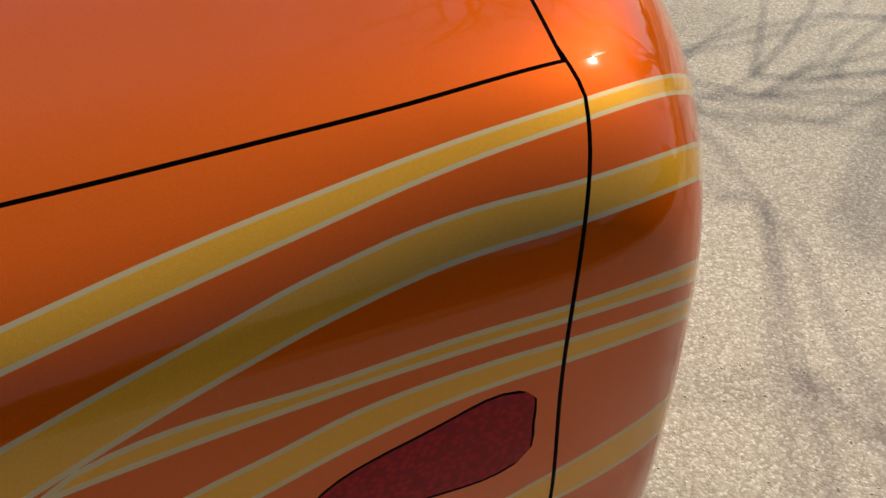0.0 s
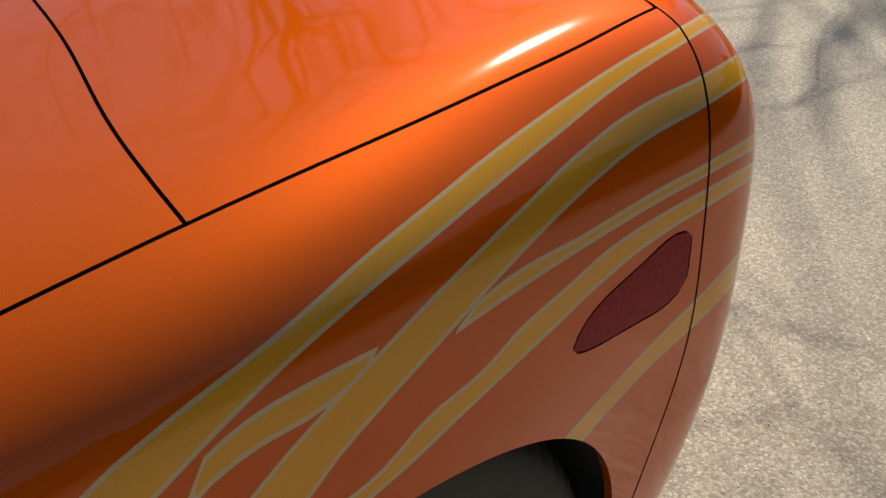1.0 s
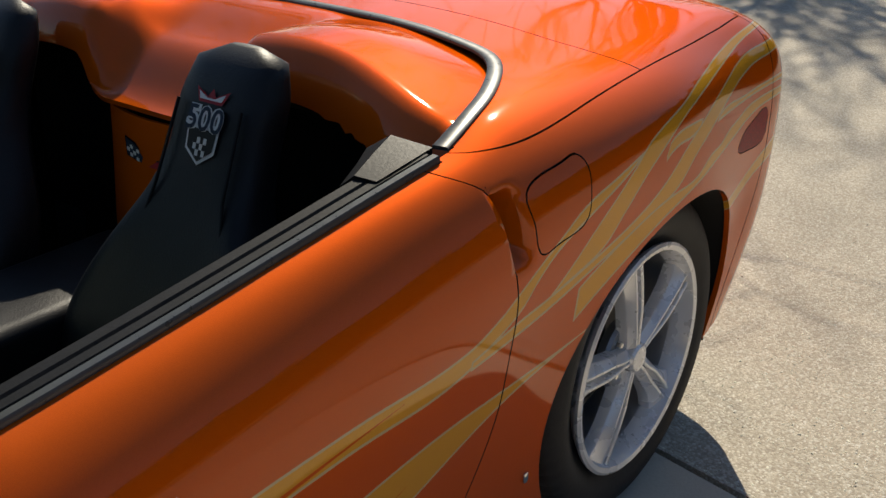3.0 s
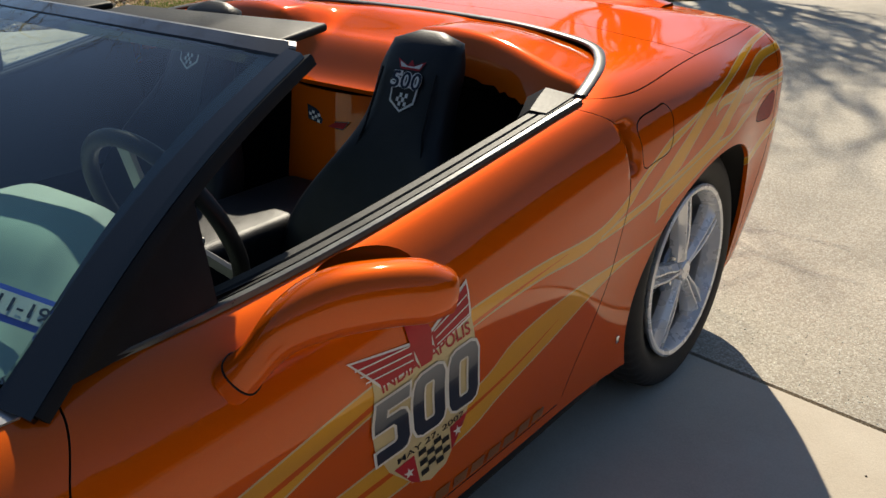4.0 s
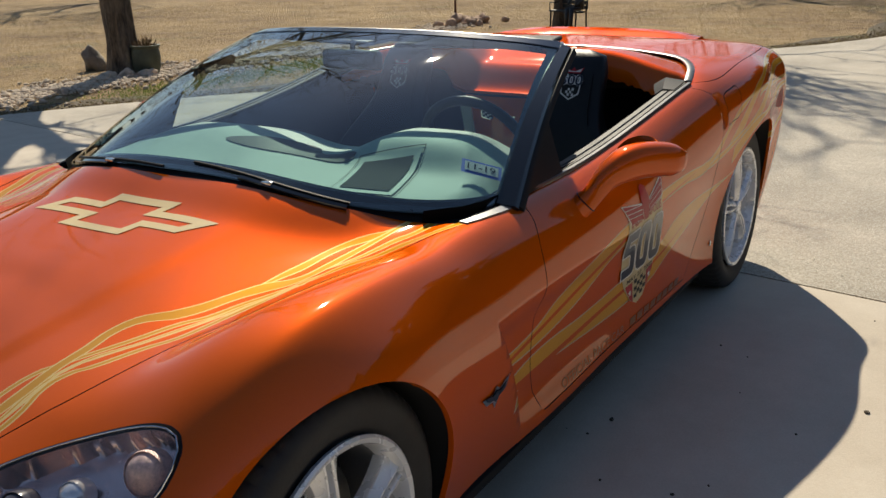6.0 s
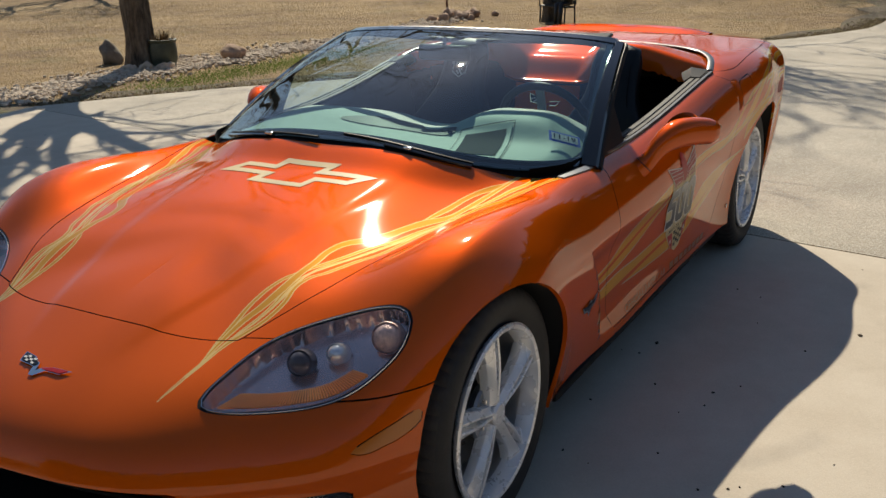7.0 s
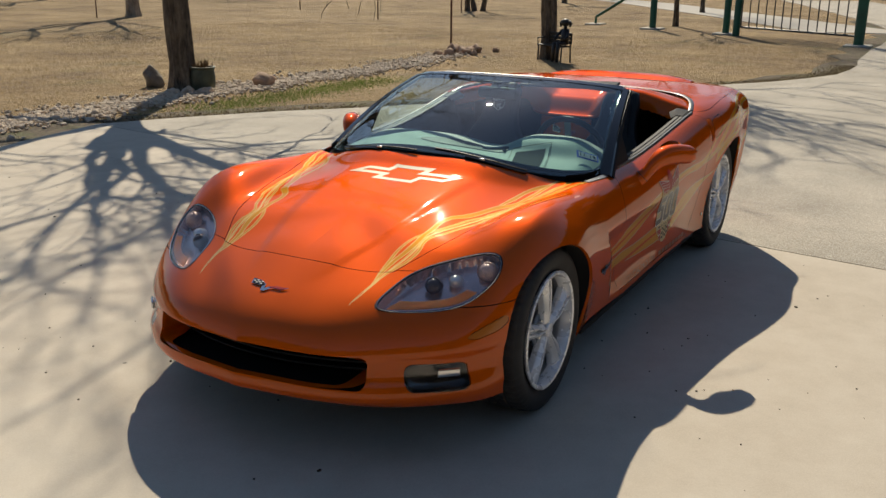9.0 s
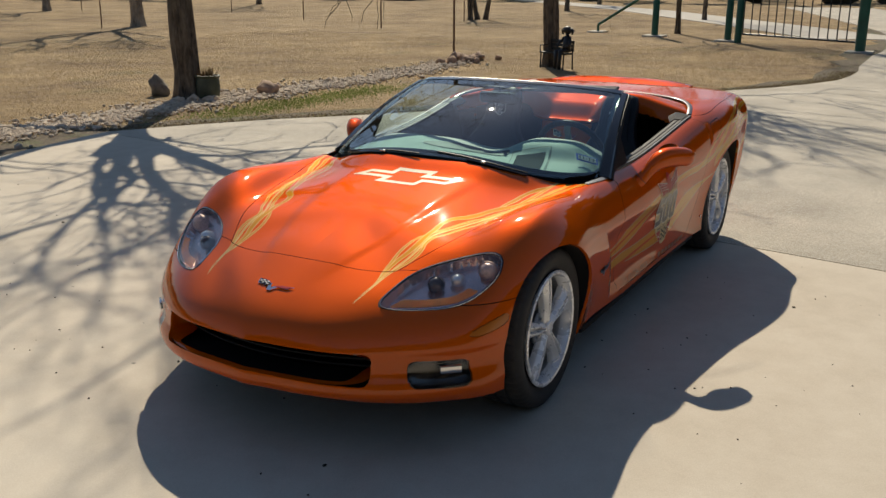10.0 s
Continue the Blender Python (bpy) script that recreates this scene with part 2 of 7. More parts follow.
rng = random.Random(41)
rows = []
for x, y in [(5.0, -5.14), (1.5, -5.34), (0.2, -5.55), (-1.0, -5.77), (-1.8, -5.93), (-2.3, -6.03)] + [(float(px), float(py)) for px, py in drive_edge[1:34]]:
    reach_out = 0.52 + rng.uniform(-0.18, 0.30)
    lean = 0.0 if x > -2.5 else -0.45
    rows.append([(x, y + 0.06, -0.026), (x + lean * reach_out * 0.5, y - reach_out * 0.55, -0.020), (x + lean * reach_out, y - reach_out, -0.027)])
tagged(new("verge", finish(grid_mesh(rows), "verge", make_dirt())), "bare brown soil strip along the driveway edge", "verge", kind="structure")

# ---------------------------------------------------------------- car paint


def ribbon(m, x, z, upper, lower, span):
    """How far inside a painted ribbon a point lies: its edges are curves z(x), given at x = -2.2 .. 2.2."""
    u = m.math("MULTIPLY_ADD", x, 1 / 4.4, 0.5)
    f = lambda pts: m.curve(u, [((a + 2.2) / 4.4, b) for a, b in pts])
    d = m.math("MINIMUM", m.math("SUBTRACT", f(upper), z), m.math("SUBTRACT", z, f(lower)))
    d = m.math("MINIMUM", d, m.math("SUBTRACT", x, span[0]))
    return m.math("MINIMUM", d, m.math("SUBTRACT", span[1], x))


def make_paint():
    m = Mat("orange_paint", (0.58, 0.12, 0.012), 0.52, 0.24, Coat_Weight=1.0, Coat_Roughness=0.05, Coat_IOR=1.42, Specular_IOR_Level=0.0)
    m.p.inputs["Specular Tint"].default_value = (1.0, 0.35, 0.08, 1)
    x, y, zz = m.split(m.pos())
    ay = m.math("ABSOLUTE", y)
    z = m.math("ADD", m.math("SUBTRACT", zz, ay), 0.83)          # follows the girth over the shoulder
    flake = m.voronoi(2600, out="Color")
    fr, fg, _ = m.split(flake)
    orange = m.mix(fr, (0.545, 0.086, 0.001), (0.65, 0.113, 0.003))
    orange = m.mix(m.math("MULTIPLY", m.noise(1.1, 3), 0.25), orange, (0.45, 0.068, 0.001))
    gold = m.mix(fr, (0.62, 0.30, 0.022), (0.72, 0.37, 0.036))
    pale = (0.55, 0.44, 0.25)
    side = [
        ("first", [(-1.916, .954), (-1.795, .93), (-1.7, .916), (-1.607, .896), (-1.526, .875), (-1.456, .853), (-1.395, .834), (-1.301, .80), (-1.22, .777), (-1.178, .762), (-1.126, .73), (-1.082, .703), (-1.024, .667), (-.964, .625), (-.914, .596)],
         [(-1.931, .933), (-1.794, .908), (-1.697, .891), (-1.602, .865), (-1.52, .841), (-1.448, .819), (-1.348, .788), (-1.29, .767), (-1.229, .739), (-1.156, .699), (-1.101, .658), (-1.038, .615), (-.967, .602), (-.914, .595)], (-2.3, -.914)),
        ("door_upper", [(-1.16, .751), (-1.067, .731), (-1.005, .72), (-.931, .688), (-.877, .661), (-.832, .637), (-.795, .619), (-.72, .60), (-.497, .606), (-.286, .604), (.009, .575), (.191, .548), (.383, .515), (.526, .478), (.731, .461)],
         [(-1.16, .749), (-1.112, .726), (-1.054, .707), (-1.003, .692), (-.931, .669), (-.886, .642), (-.844, .605), (-.78, .582), (-.707, .563), (-.481, .569), (-.289, .562), (-.009, .519), (.288, .452), (.526, .429), (.696, .427)], (-1.16, .69)),
        ("second", [(-1.906, .88), (-1.782, .859), (-1.696, .856), (-1.613, .838), (-1.543, .813), (-1.481, .79), (-1.386, .752), (-1.297, .71), (-1.214, .662), (-1.148, .638), (-1.038, .615), (-.932, .601), (-.839, .593), (-.74, .58)],
         [(-1.906, .844), (-1.77, .821), (-1.692, .816), (-1.619, .80), (-1.558, .78), (-1.508, .761), (-1.425, .725), (-1.34, .685), (-1.242, .63), (-1.122, .61), (-1.028, .594), (-.892, .574), (-.74, .565)], (-2.3, -.74)),
        ("wedge", [(-1.913, .771), (-1.764, .759), (-1.677, .758), (-1.597, .753), (-1.497, .75), (-1.438, .726)],
         [(-1.935, .748), (-1.763, .744), (-1.675, .743), (-1.594, .739), (-1.485, .73), (-1.437, .724)], (-2.3, -1.437)),
        ("lower", [(-1.953, .734), (-1.762, .73), (-1.691, .73), (-1.623, .725), (-1.561, .71), (-1.507, .697), (-1.452, .675), (-1.409, .667), (-1.329, .636), (-1.247, .634), (-1.175, .625), (-.95, .56)],
         [(-1.953, .715), (-1.767, .709), (-1.677, .705), (-1.609, .693), (-1.548, .676), (-1.493, .661), (-1.437, .646), (-1.375, .628), (-1.2, .59), (-.95, .5)], (-2.3, -1.0)),
        ("bumper_band", [(-2.1, .70), (-1.77, .608), (-1.694, .584), (-1.641, .564), (-1.55, .53)],
         [(-2.1, .66), (-1.783, .572), (-1.708, .555), (-1.646, .531), (-1.55, .49)], (-2.3, -1.5)),
        ("link", [(-1.371, .75), (-1.321, .751), (-1.274, .749), (-1.223, .719)],
         [(-1.371, .749), (-1.315, .722), (-1.269, .721), (-1.222, .705)], (-1.371, -1.222)),
        ("door_band", [(-1.1, .49), (-.968, .487), (-.886, .489), (-.635, .494), (-.445, .476), (-.332, .432), (-.032, .414), (.187, .41), (.505, .414), (.658, .391)],
         [(-1.1, .49), (-.87, .469), (-.82, .46), (-.624, .412), (-.419, .366), (-.317, .336), (-.139, .325), (.055, .333), (.3, .35), (.509, .362), (.629, .321)], (-1.1, .66)),
    ]
    on, rim = None, None
    for _, up, lo, span in side:
        d = ribbon(m, x, z, up, lo, span)
        inside = m.math("GREATER_THAN", d, 0.0)
        line = m.math("MULTIPLY", inside, m.math("LESS_THAN", d, 0.0045))
        fill = m.math("MULTIPLY", inside, m.math("GREATER_THAN", d, 0.0045))
        rim = line if rim is None else m.math("MAXIMUM", m.math("MULTIPLY", rim, m.math("SUBTRACT", 1.0, fill)), line)
        on = fill if on is None else m.math("MAXIMUM", on, fill)
    slit = None
    for up, lo in (([(-.62, .450), (-.3, .392), (.1, .378), (.64, .368)], [(-.62, .449), (-.3, .382), (.1, .364), (.64, .348)]),
                   ([(-.60, .589), (-.2, .566), (.2, .508), (.66, .449)], [(-.60, .588), (-.2, .556), (.2, .496), (.66, .438)])):
        d = ribbon(m, x, z, up, lo, (up[0][0], up[-1][0]))
        e = m.math("GREATER_THAN", d, 0.0)
        slit = e if slit is None else m.math("MAXIMUM", slit, e)
    flank = m.math("GREATER_THAN", ay, 0.55)
    # ribbons of the hood: strands that swell, cross and run together at the tip
    hood = {"fill": None, "line": None}

    def strand(inner, outer, wide=0.0038):
        d = ribbon(m, x, ay, outer, inner, (max(inner[0][0], outer[0][0]), min(inner[-1][0], outer[-1][0])))
        inside = m.math("GREATER_THAN", d, 0.0)
        line = m.math("MULTIPLY", inside, m.math("LESS_THAN", d, wide))
        fill = m.math("MULTIPLY", inside, m.math("GREATER_THAN", d, wide))
        if hood["fill"] is None:
            hood["fill"], hood["line"] = fill, line
        else:
            hood["line"] = m.math("MAXIMUM", m.math("MULTIPLY", hood["line"], m.math("SUBTRACT", 1.0, fill)), line)
            hood["fill"] = m.math("MAXIMUM", hood["fill"], fill)

    def band(middle, half):
        thin = lambda a: half * (1 - 0.9 * smooth01(1.72, 1.97, a))
        strand([(a, b - thin(a)) for a, b in middle], [(a, b + thin(a)) for a, b in middle])

    band([(1.06, .578), (1.156, .558), (1.218, .541), (1.279, .525), (1.322, .508), (1.42, .468), (1.50, .425), (1.58, .405), (1.66, .405), (1.75, .385), (1.85, .365), (1.97, .344)], 0.0055)
    band([(1.081, .580), (1.156, .554), (1.218, .532), (1.279, .513), (1.322, .488), (1.42, .447), (1.523, .392), (1.554, .370), (1.61, .351), (1.667, .345), (1.721, .349), (1.794, .355), (1.869, .363), (1.979, .343)], 0.0075)
    band([(1.014, .593), (1.089, .574), (1.175, .563), (1.243, .549), (1.306, .536), (1.358, .525), (1.422, .492), (1.505, .454), (1.545, .426), (1.583, .418), (1.636, .428), (1.693, .421), (1.751, .397), (1.807, .375), (1.871, .367), (1.979, .345)], 0.0075)
    band([(1.09, .575), (1.16, .563), (1.30, .520), (1.40, .480), (1.48, .440), (1.55, .412), (1.62, .414), (1.70, .402), (1.79, .374), (1.88, .364), (1.97, .344)], 0.0035)
    strand([(.66, .64), (.739, .640), (.807, .616), (.858, .604), (.909, .594), (.99, .572), (1.044, .556)],
           [(.66, .666), (.754, .657), (.826, .632), (.886, .615), (.942, .597), (.993, .578), (1.044, .560)])
    strand([(.66, .70), (.694, .693), (.773, .672), (.837, .642), (.897, .625), (.944, .599), (1.01, .585), (1.08, .578)],
           [(.66, .722), (.72, .705), (.798, .684), (.862, .660), (.915, .642), (.961, .616), (1.014, .60), (1.089, .581)])
    strand([(.66, .604), (.709, .598), (.772, .586), (.821, .557), (.875, .534), (.936, .521), (1.001, .515), (1.061, .509), (1.122, .507)],
           [(.66, .610), (.70, .606), (.777, .594), (.84, .575), (.889, .552), (.95, .540), (1.021, .537), (1.066, .529), (1.122, .517)])
    strand([(.66, .606), (.71, .599), (.775, .588), (.844, .574), (.91, .563), (.974, .557), (1.039, .552), (1.076, .539), (1.122, .508), (1.196, .484), (1.25, .467), (1.295, .444), (1.413, .381), (1.47, .384), (1.53, .380), (1.6, .376), (1.66, .368), (1.72, .355), (1.80, .354), (1.88, .360), (1.97, .343)],
           [(.66, .615), (.70, .610), (.783, .600), (.868, .588), (.939, .581), (1.003, .576), (1.076, .567), (1.147, .536), (1.207, .511), (1.269, .493), (1.315, .471), (1.413, .405), (1.47, .408), (1.53, .404), (1.6, .404), (1.66, .394), (1.72, .376), (1.80, .367), (1.88, .366), (1.97, .3445)])
    top = m.math("GREATER_THAN", zz, 0.5)
    hgold, lines = m.math("MULTIPLY", hood["fill"], top), m.math("MULTIPLY", hood["line"], top)
    col = m.mix(m.math("MULTIPLY", on, flank), orange, gold)
    col = m.mix(m.math("MULTIPLY", rim, flank), col, pale)
    col = m.mix(m.math("MULTIPLY", slit, flank), col, orange)
    col = m.mix(hgold, col, (0.46, 0.235, 0.028))
    col = m.mix(lines, col, (0.56, 0.42, 0.17))
    m.base(col)
    # fine flake sparkle under the clear coat
    n = m.t.nodes.new("ShaderNodeBump")
    n.inputs["Strength"].default_value, n.inputs["Distance"].default_value = 0.10, 0.0004
    m.put(n.inputs["Height"], fg)
    m.t.links.new(n.outputs[0], m.p.inputs["Normal"])
    return m.m


M_PAINT = make_paint()
M_BLACK = worn("black_plastic", (0.010, 0.010, 0.011), 0.5, scale=20, bump=0.1, Specular_IOR_Level=0.16)
# near-black that puts the shade of hollows and gaps into colour; also the display window
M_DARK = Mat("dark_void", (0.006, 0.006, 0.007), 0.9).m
M_RUBBER = worn("tyre_rubber", (0.019, 0.019, 0.020), 0.7, scale=14, spread=0.35, bump=0.15)
M_GLOSSBLK = Mat("gloss_black", (0.008, 0.009, 0.011), 0.12, Coat_Weight=0.6, Coat_Roughness=0.03).m
M_CHROME = Mat("bright_trim", (0.72, 0.72, 0.72), 0.12, 1.0).m
M_GREYTRIM = worn("satin_silver_trim", (0.36, 0.36, 0.36), 0.35, 0.5, scale=8, spread=0.15)
M_SATIN = worn("satin_grey_trim", (0.075, 0.078, 0.076), 0.30, 0.15, scale=8, spread=0.15)



def make_glass(name, tint, base=0.05):
    """Clear sheet: light passes straight, the Fresnel share is mirrored."""
    m = bpy.data.materials.new(name)
    m.use_nodes = True
    t = m.node_tree
    for n in list(t.nodes):
        if n.type != "OUTPUT_MATERIAL":
            t.nodes.remove(n)
    clear, gloss, mix, lw, power, scale = (t.nodes.new(k) for k in ("ShaderNodeBsdfTransparent", "ShaderNodeBsdfGlossy", "ShaderNodeMixShader", "ShaderNodeLayerWeight", "ShaderNodeMath", "ShaderNodeMath"))
    clear.inputs[0].default_value = (*tint, 1)
    gloss.inputs["Roughness"].default_value = 0.01
    lw.inputs[0].default_value = 0.5
    power.operation, scale.operation = "POWER", "MULTIPLY_ADD"
    power.inputs[1].default_value = 4.0
    scale.inputs[1].default_value, scale.inputs[2].default_value = 0.85, base
    t.links.new(lw.outputs["Facing"], power.inputs[0])
    t.links.new(power.outputs[0], scale.inputs[0])
    t.links.new(scale.outputs[0], mix.inputs[0])
    t.links.new(clear.outputs[0], mix.inputs[1])
    t.links.new(gloss.outputs[0], mix.inputs[2])
    t.links.new(mix.outputs[0], next(n for n in t.nodes if n.type == "OUTPUT_MATERIAL").inputs[0])
    return m


M_GLASS = make_glass("windscreen_glass", (0.74, 0.93, 0.90), 0.16)
M_LENS = make_glass("clear_lens", (0.96, 0.95, 0.95), 0.05)
M_AMBER = Mat("amber_lens", (0.46, 0.135, 0.008), 0.3, Coat_Weight=0.35, Coat_Roughness=0.03).m


def make_red_lens():
    m = Mat("red_lens", (0.22, 0.004, 0.012), 0.4, Coat_Weight=0.1, Coat_Roughness=0.02, Specular_IOR_Level=0.06)
    m.base(m.mix(m.ramp(m.voronoi(190), (0.2, 0.0), (0.6, 1.0)), (0.36, 0.006, 0.012), (0.22, 0.003, 0.012)))
    m.bump(m.voronoi(190), 0.03, 0.001)
    return m.m


M_RED = make_red_lens()
PANEL_MAT = {"lamp_seal": M_BLACK, "headlight": M_LENS, "fog_light": M_LENS, "front_marker_light": M_AMBER, "rear_marker_light": M_RED}
PANEL_LABEL = {"headlight": "clear teardrop headlight lens", "fog_light": "clear fog light lens", "front_marker_light": "amber side marker", "rear_marker_light": "dark red side marker", "fuel_door": "rounded fuel filler door"}

# ---------------------------------------------------------------- body surface
# Sections run from the centre line over hood or deck, crest and shoulder down the flank. At the nose and the tail they fan round.
SECTIONS = [
    [(1.55, 0, .6825), (1.75, 0, .632), (1.93, 0, .575), (2.06, 0, .525), (2.145, 0, .465), (2.172, 0, .395), (2.178, 0, .285), (2.13, 0, .246)],
    [(1.52, 0, .69), (1.72, .14, .64), (1.89, .23, .58), (2.02, .29, .525), (2.10, .33, .46), (2.128, .345, .39), (2.128, .350, .28), (2.08, .345, .24)],
    [(1.47, 0, .703), (1.64, .25, .655), (1.79, .40, .605), (1.90, .49, .55), (1.972, .552, .47), (1.998, .573, .385), (1.99, .578, .27), (1.95, .565, .226)],
    [(1.40, 0, .721), (1.53, .30, .692), (1.62, .51, .665), (1.70, .63, .605), (1.80, .722, .50), (1.828, .748, .39), (1.81, .742, .265), (1.775, .725, .212)],
    [(1.34, 0, .734), (1.42, .32, .716), (1.48, .56, .715), (1.55, .69, .70), (1.62, .79, .60), (1.635, .828, .45), (1.63, .828, .29), (1.62, .815, .19)],
    [(1.25, 0, .755), (1.28, .33, .743), (1.31, .585, .75), (1.33, .725, .78), (1.343, .855, .705), (1.343, .905, .56), (1.343, .905, .34), (1.343, .88, .18)],
    [(.95, 0, .812), (.95, .33, .80), (.95, .62, .755), (.95, .74, .775), (.95, .84, .69), (.95, .885, .55), (.95, .865, .34), (.95, .83, .20)],
    [(.5, 0, .93), (.5, .4, .89), (.5, .70, .785), (.5, .765, .765), (.5, .83, .69), (.5, .862, .56), (.5, .85, .34), (.5, .83, .20)],
    [(0, 0, .92), (0, .4, .88), (0, .72, .80), (0, .775, .79), (0, .845, .73), (0, .872, .64), (0, .85, .42), (0, .83, .20)],
    [(-.55, 0, .92), (-.55, .4, .91), (-.55, .735, .865), (-.55, .795, .86), (-.55, .862, .805), (-.55, .888, .66), (-.55, .855, .42), (-.55, .835, .20)],
    [(-.95, 0, .95), (-.95, .45, .945), (-.95, .77, .925), (-.95, .84, .912), (-.95, .898, .862), (-.95, .91, .70), (-.95, .875, .45), (-.95, .85, .20)],
    [(-1.35, 0, .965), (-1.35, .45, .96), (-1.345, .74, .945), (-1.343, .82, .940), (-1.343, .903, .902), (-1.343, .938, .77), (-1.343, .935, .5), (-1.343, .89, .20)],
    [(-1.72, 0, .965), (-1.71, .45, .96), (-1.70, .72, .95), (-1.70, .80, .940), (-1.70, .878, .89), (-1.70, .914, .75), (-1.69, .888, .5), (-1.68, .85, .22)],
    [(-1.81, 0, .96), (-1.815, .42, .957), (-1.815, .69, .95), (-1.838, .782, .938), (-1.855, .861, .885), (-1.863, .886, .75), (-1.861, .873, .5), (-1.835, .828, .25)],
    [(-1.83, 0, .96), (-1.84, .40, .957), (-1.845, .65, .95), (-1.872, .735, .94), (-1.892, .818, .885), (-1.902, .845, .75), (-1.898, .833, .5), (-1.872, .795, .25)],
    [(-1.90, 0, .96), (-1.92, .30, .96), (-1.935, .46, .955), (-1.98, .525, .935), (-2.03, .57, .86), (-2.055, .595, .74), (-2.03, .592, .5), (-1.985, .58, .27)],
    [(-1.93, 0, .96), (-1.97, 0, .96), (-2.01, 0, .957), (-2.065, 0, .935), (-2.115, 0, .86), (-2.14, 0, .74), (-2.115, 0, .5), (-2.06, 0, .27)],
]


def body_rows(nu, nv):
    S = np.array(SECTIONS, float)
    flip = np.array([1, -1, 1])
    ext = np.concatenate([S[3:0:-1] * flip, S, S[-2:-5:-1] * flip])
    step = np.linalg.norm(np.diff(ext, axis=0), axis=2)[:, 3:6].mean(axis=1)
    t = np.concatenate([[0], np.cumsum(step)])
    # finer where the small panels lie
    fine = np.linspace(t[3], t[-4], 800)
    xs = spline_at(ext[:, 4], t, fine)[:, 0]
    rate = 1 + 1.6 * ((xs > -1.05) & (xs < -0.78)) + 1.2 * ((xs > -1.8) & (xs < -1.52)) + 0.5 * (xs > 1.5)
    rate = np.convolve(np.pad(rate, 8, "edge"), np.ones(17) / 17, "valid")
    total = np.concatenate([[0], np.cumsum(rate[:-1])])
    s = np.interp(np.linspace(0, total[-1], nu), total, fine)
    G = np.stack([spline_at(ext[:, j], t, s) for j in range(S.shape[1])], axis=1)
    A = G[:, 0]
    slope = np.gradient(A[:, 2]) / np.minimum(np.gradient(A[:, 0]), -1e-5)
    u = np.linspace(0, 1, 400)
    total = np.concatenate([[0], np.cumsum(1 + 0.9 * np.exp(-((u[:-1] - 0.63) / 0.13) ** 4))])
    along = np.interp(np.linspace(0, total[-1], nv), total, u)
    rows = []
    for i in range(nu):
        p = G[i]
        h = np.maximum(np.linalg.norm(np.diff(p, axis=0), axis=1), 1e-4)
        tt = np.concatenate([[0], np.cumsum(h)])
        d = (p[1] - p[0]) / h[0]
        d[2] = slope[i] * d[0]
        q = spline_at(p, tt, along * tt[-1], d)
        q[0, 1] = 0
        if i in (0, nu - 1):
            q[:, 1] = 0
        rows.append(q)
    return np.array(rows)


hood_edge = lerp_curve([(.7, .34), (1.0, .31), (1.2, .285), (1.4, .258), (1.6, .222), (1.8, .165), (1.98, .11)])
hood_side = lerp_curve([(.55, .74), (.658, .722), (.8, .69), (.9, .668), (1.0, .638), (1.1, .612), (1.2, .593), (1.3, .57), (1.4, .543), (1.5, .518), (1.6, .484), (1.70, .435), (1.785, .395), (1.85, .37)])
glass_base = lerp_curve([(0, .862), (.2, .862), (.38, .838), (.5, .775), (.62, .708), (.725, .66), (.80, .60)])
valley = lerp_curve([(.70, 0), (.75, 0), (.9, .010), (1.0, .012), (1.1, .016), (1.2, .021), (1.3, .025), (1.4, .019), (1.5, .009), (1.62, 0)])
deck_edge = lerp_curve([(-1.95, .56), (-1.7, .60), (-1.5, .648), (-1.4, .682), (-1.3, .713), (-1.2, .738), (-1.1, .753), (-.96, .773), (-.8, .79)])


def hood_shape(p):
    """Raised middle of the hood between two creases, and the ridges along the rear deck."""
    x, y, z = p
    a = abs(y)
    w = smooth01(0.85, 1.20, x) * (1 - smooth01(1.70, 2.0, x))
    if w > 0 and z > 0.5:
        e = hood_edge(x)
        z += 0.006 * w * (1 - min(max((a - e) / 0.034, 0.0), 1.0))
    if 0.6 < x < 1.1 and a < 0.62 and z > 0.5:
        # rear edge of the hood, turned up in front of the wipers
        z += 0.016 * (1 - smooth01(0.0, 0.13, x - glass_base(a))) * (1 - smooth01(0.46, 0.62, a))
    if 0.70 < x < 1.62 and a > 0.3 and z > 0.5:
        # low along the shut line, then a flat crest that turns quickly into the flank
        d = a - hood_side(x)
        z -= valley(x) * math.exp(-(d / (0.12 if d < 0 else 0.07)) ** 2)
        z += 0.014 * smooth01(0.70, 1.0, x) * (1 - smooth01(1.40, 1.60, x)) * math.exp(-((a - 0.795) / 0.045) ** 2)
    w = smooth01(0.80, 0.95, -x) * (1 - smooth01(1.70, 1.92, -x)) if x < -0.8 else 0.0
    if w > 0 and z > 0.85 and a < 0.845:
        e = deck_edge(x)
        t = (0.845 - a) / (0.845 - e)
        t = t if t < 0.95 else 1.0 if t > 1.05 else 1.0 - 0.5 * (1.05 - t) ** 2 / 0.1
        z += 0.009 * w * t
    return (x, y, z)


def full_sheet(nu, nv):
    """The whole skin, both halves, with outward normals; returns points and quads."""
    rows = body_rows(nu, nv)
    pts = np.array([[hood_shape(p) for p in r] for r in rows])
    left = pts.reshape(-1, 3)
    right = left * np.array([1, -1, 1])
    verts = np.concatenate([left, right])
    n = nu * nv
    quads = []
    for i in range(nu - 1):
        for j in range(nv - 1):
            a, b, c, d = i * nv + j, (i + 1) * nv + j, (i + 1) * nv + j + 1, i * nv + j + 1
            quads.append((a, b, c, d))
            quads.append((n + d, n + c, n + b, n + a))
    return verts, quads


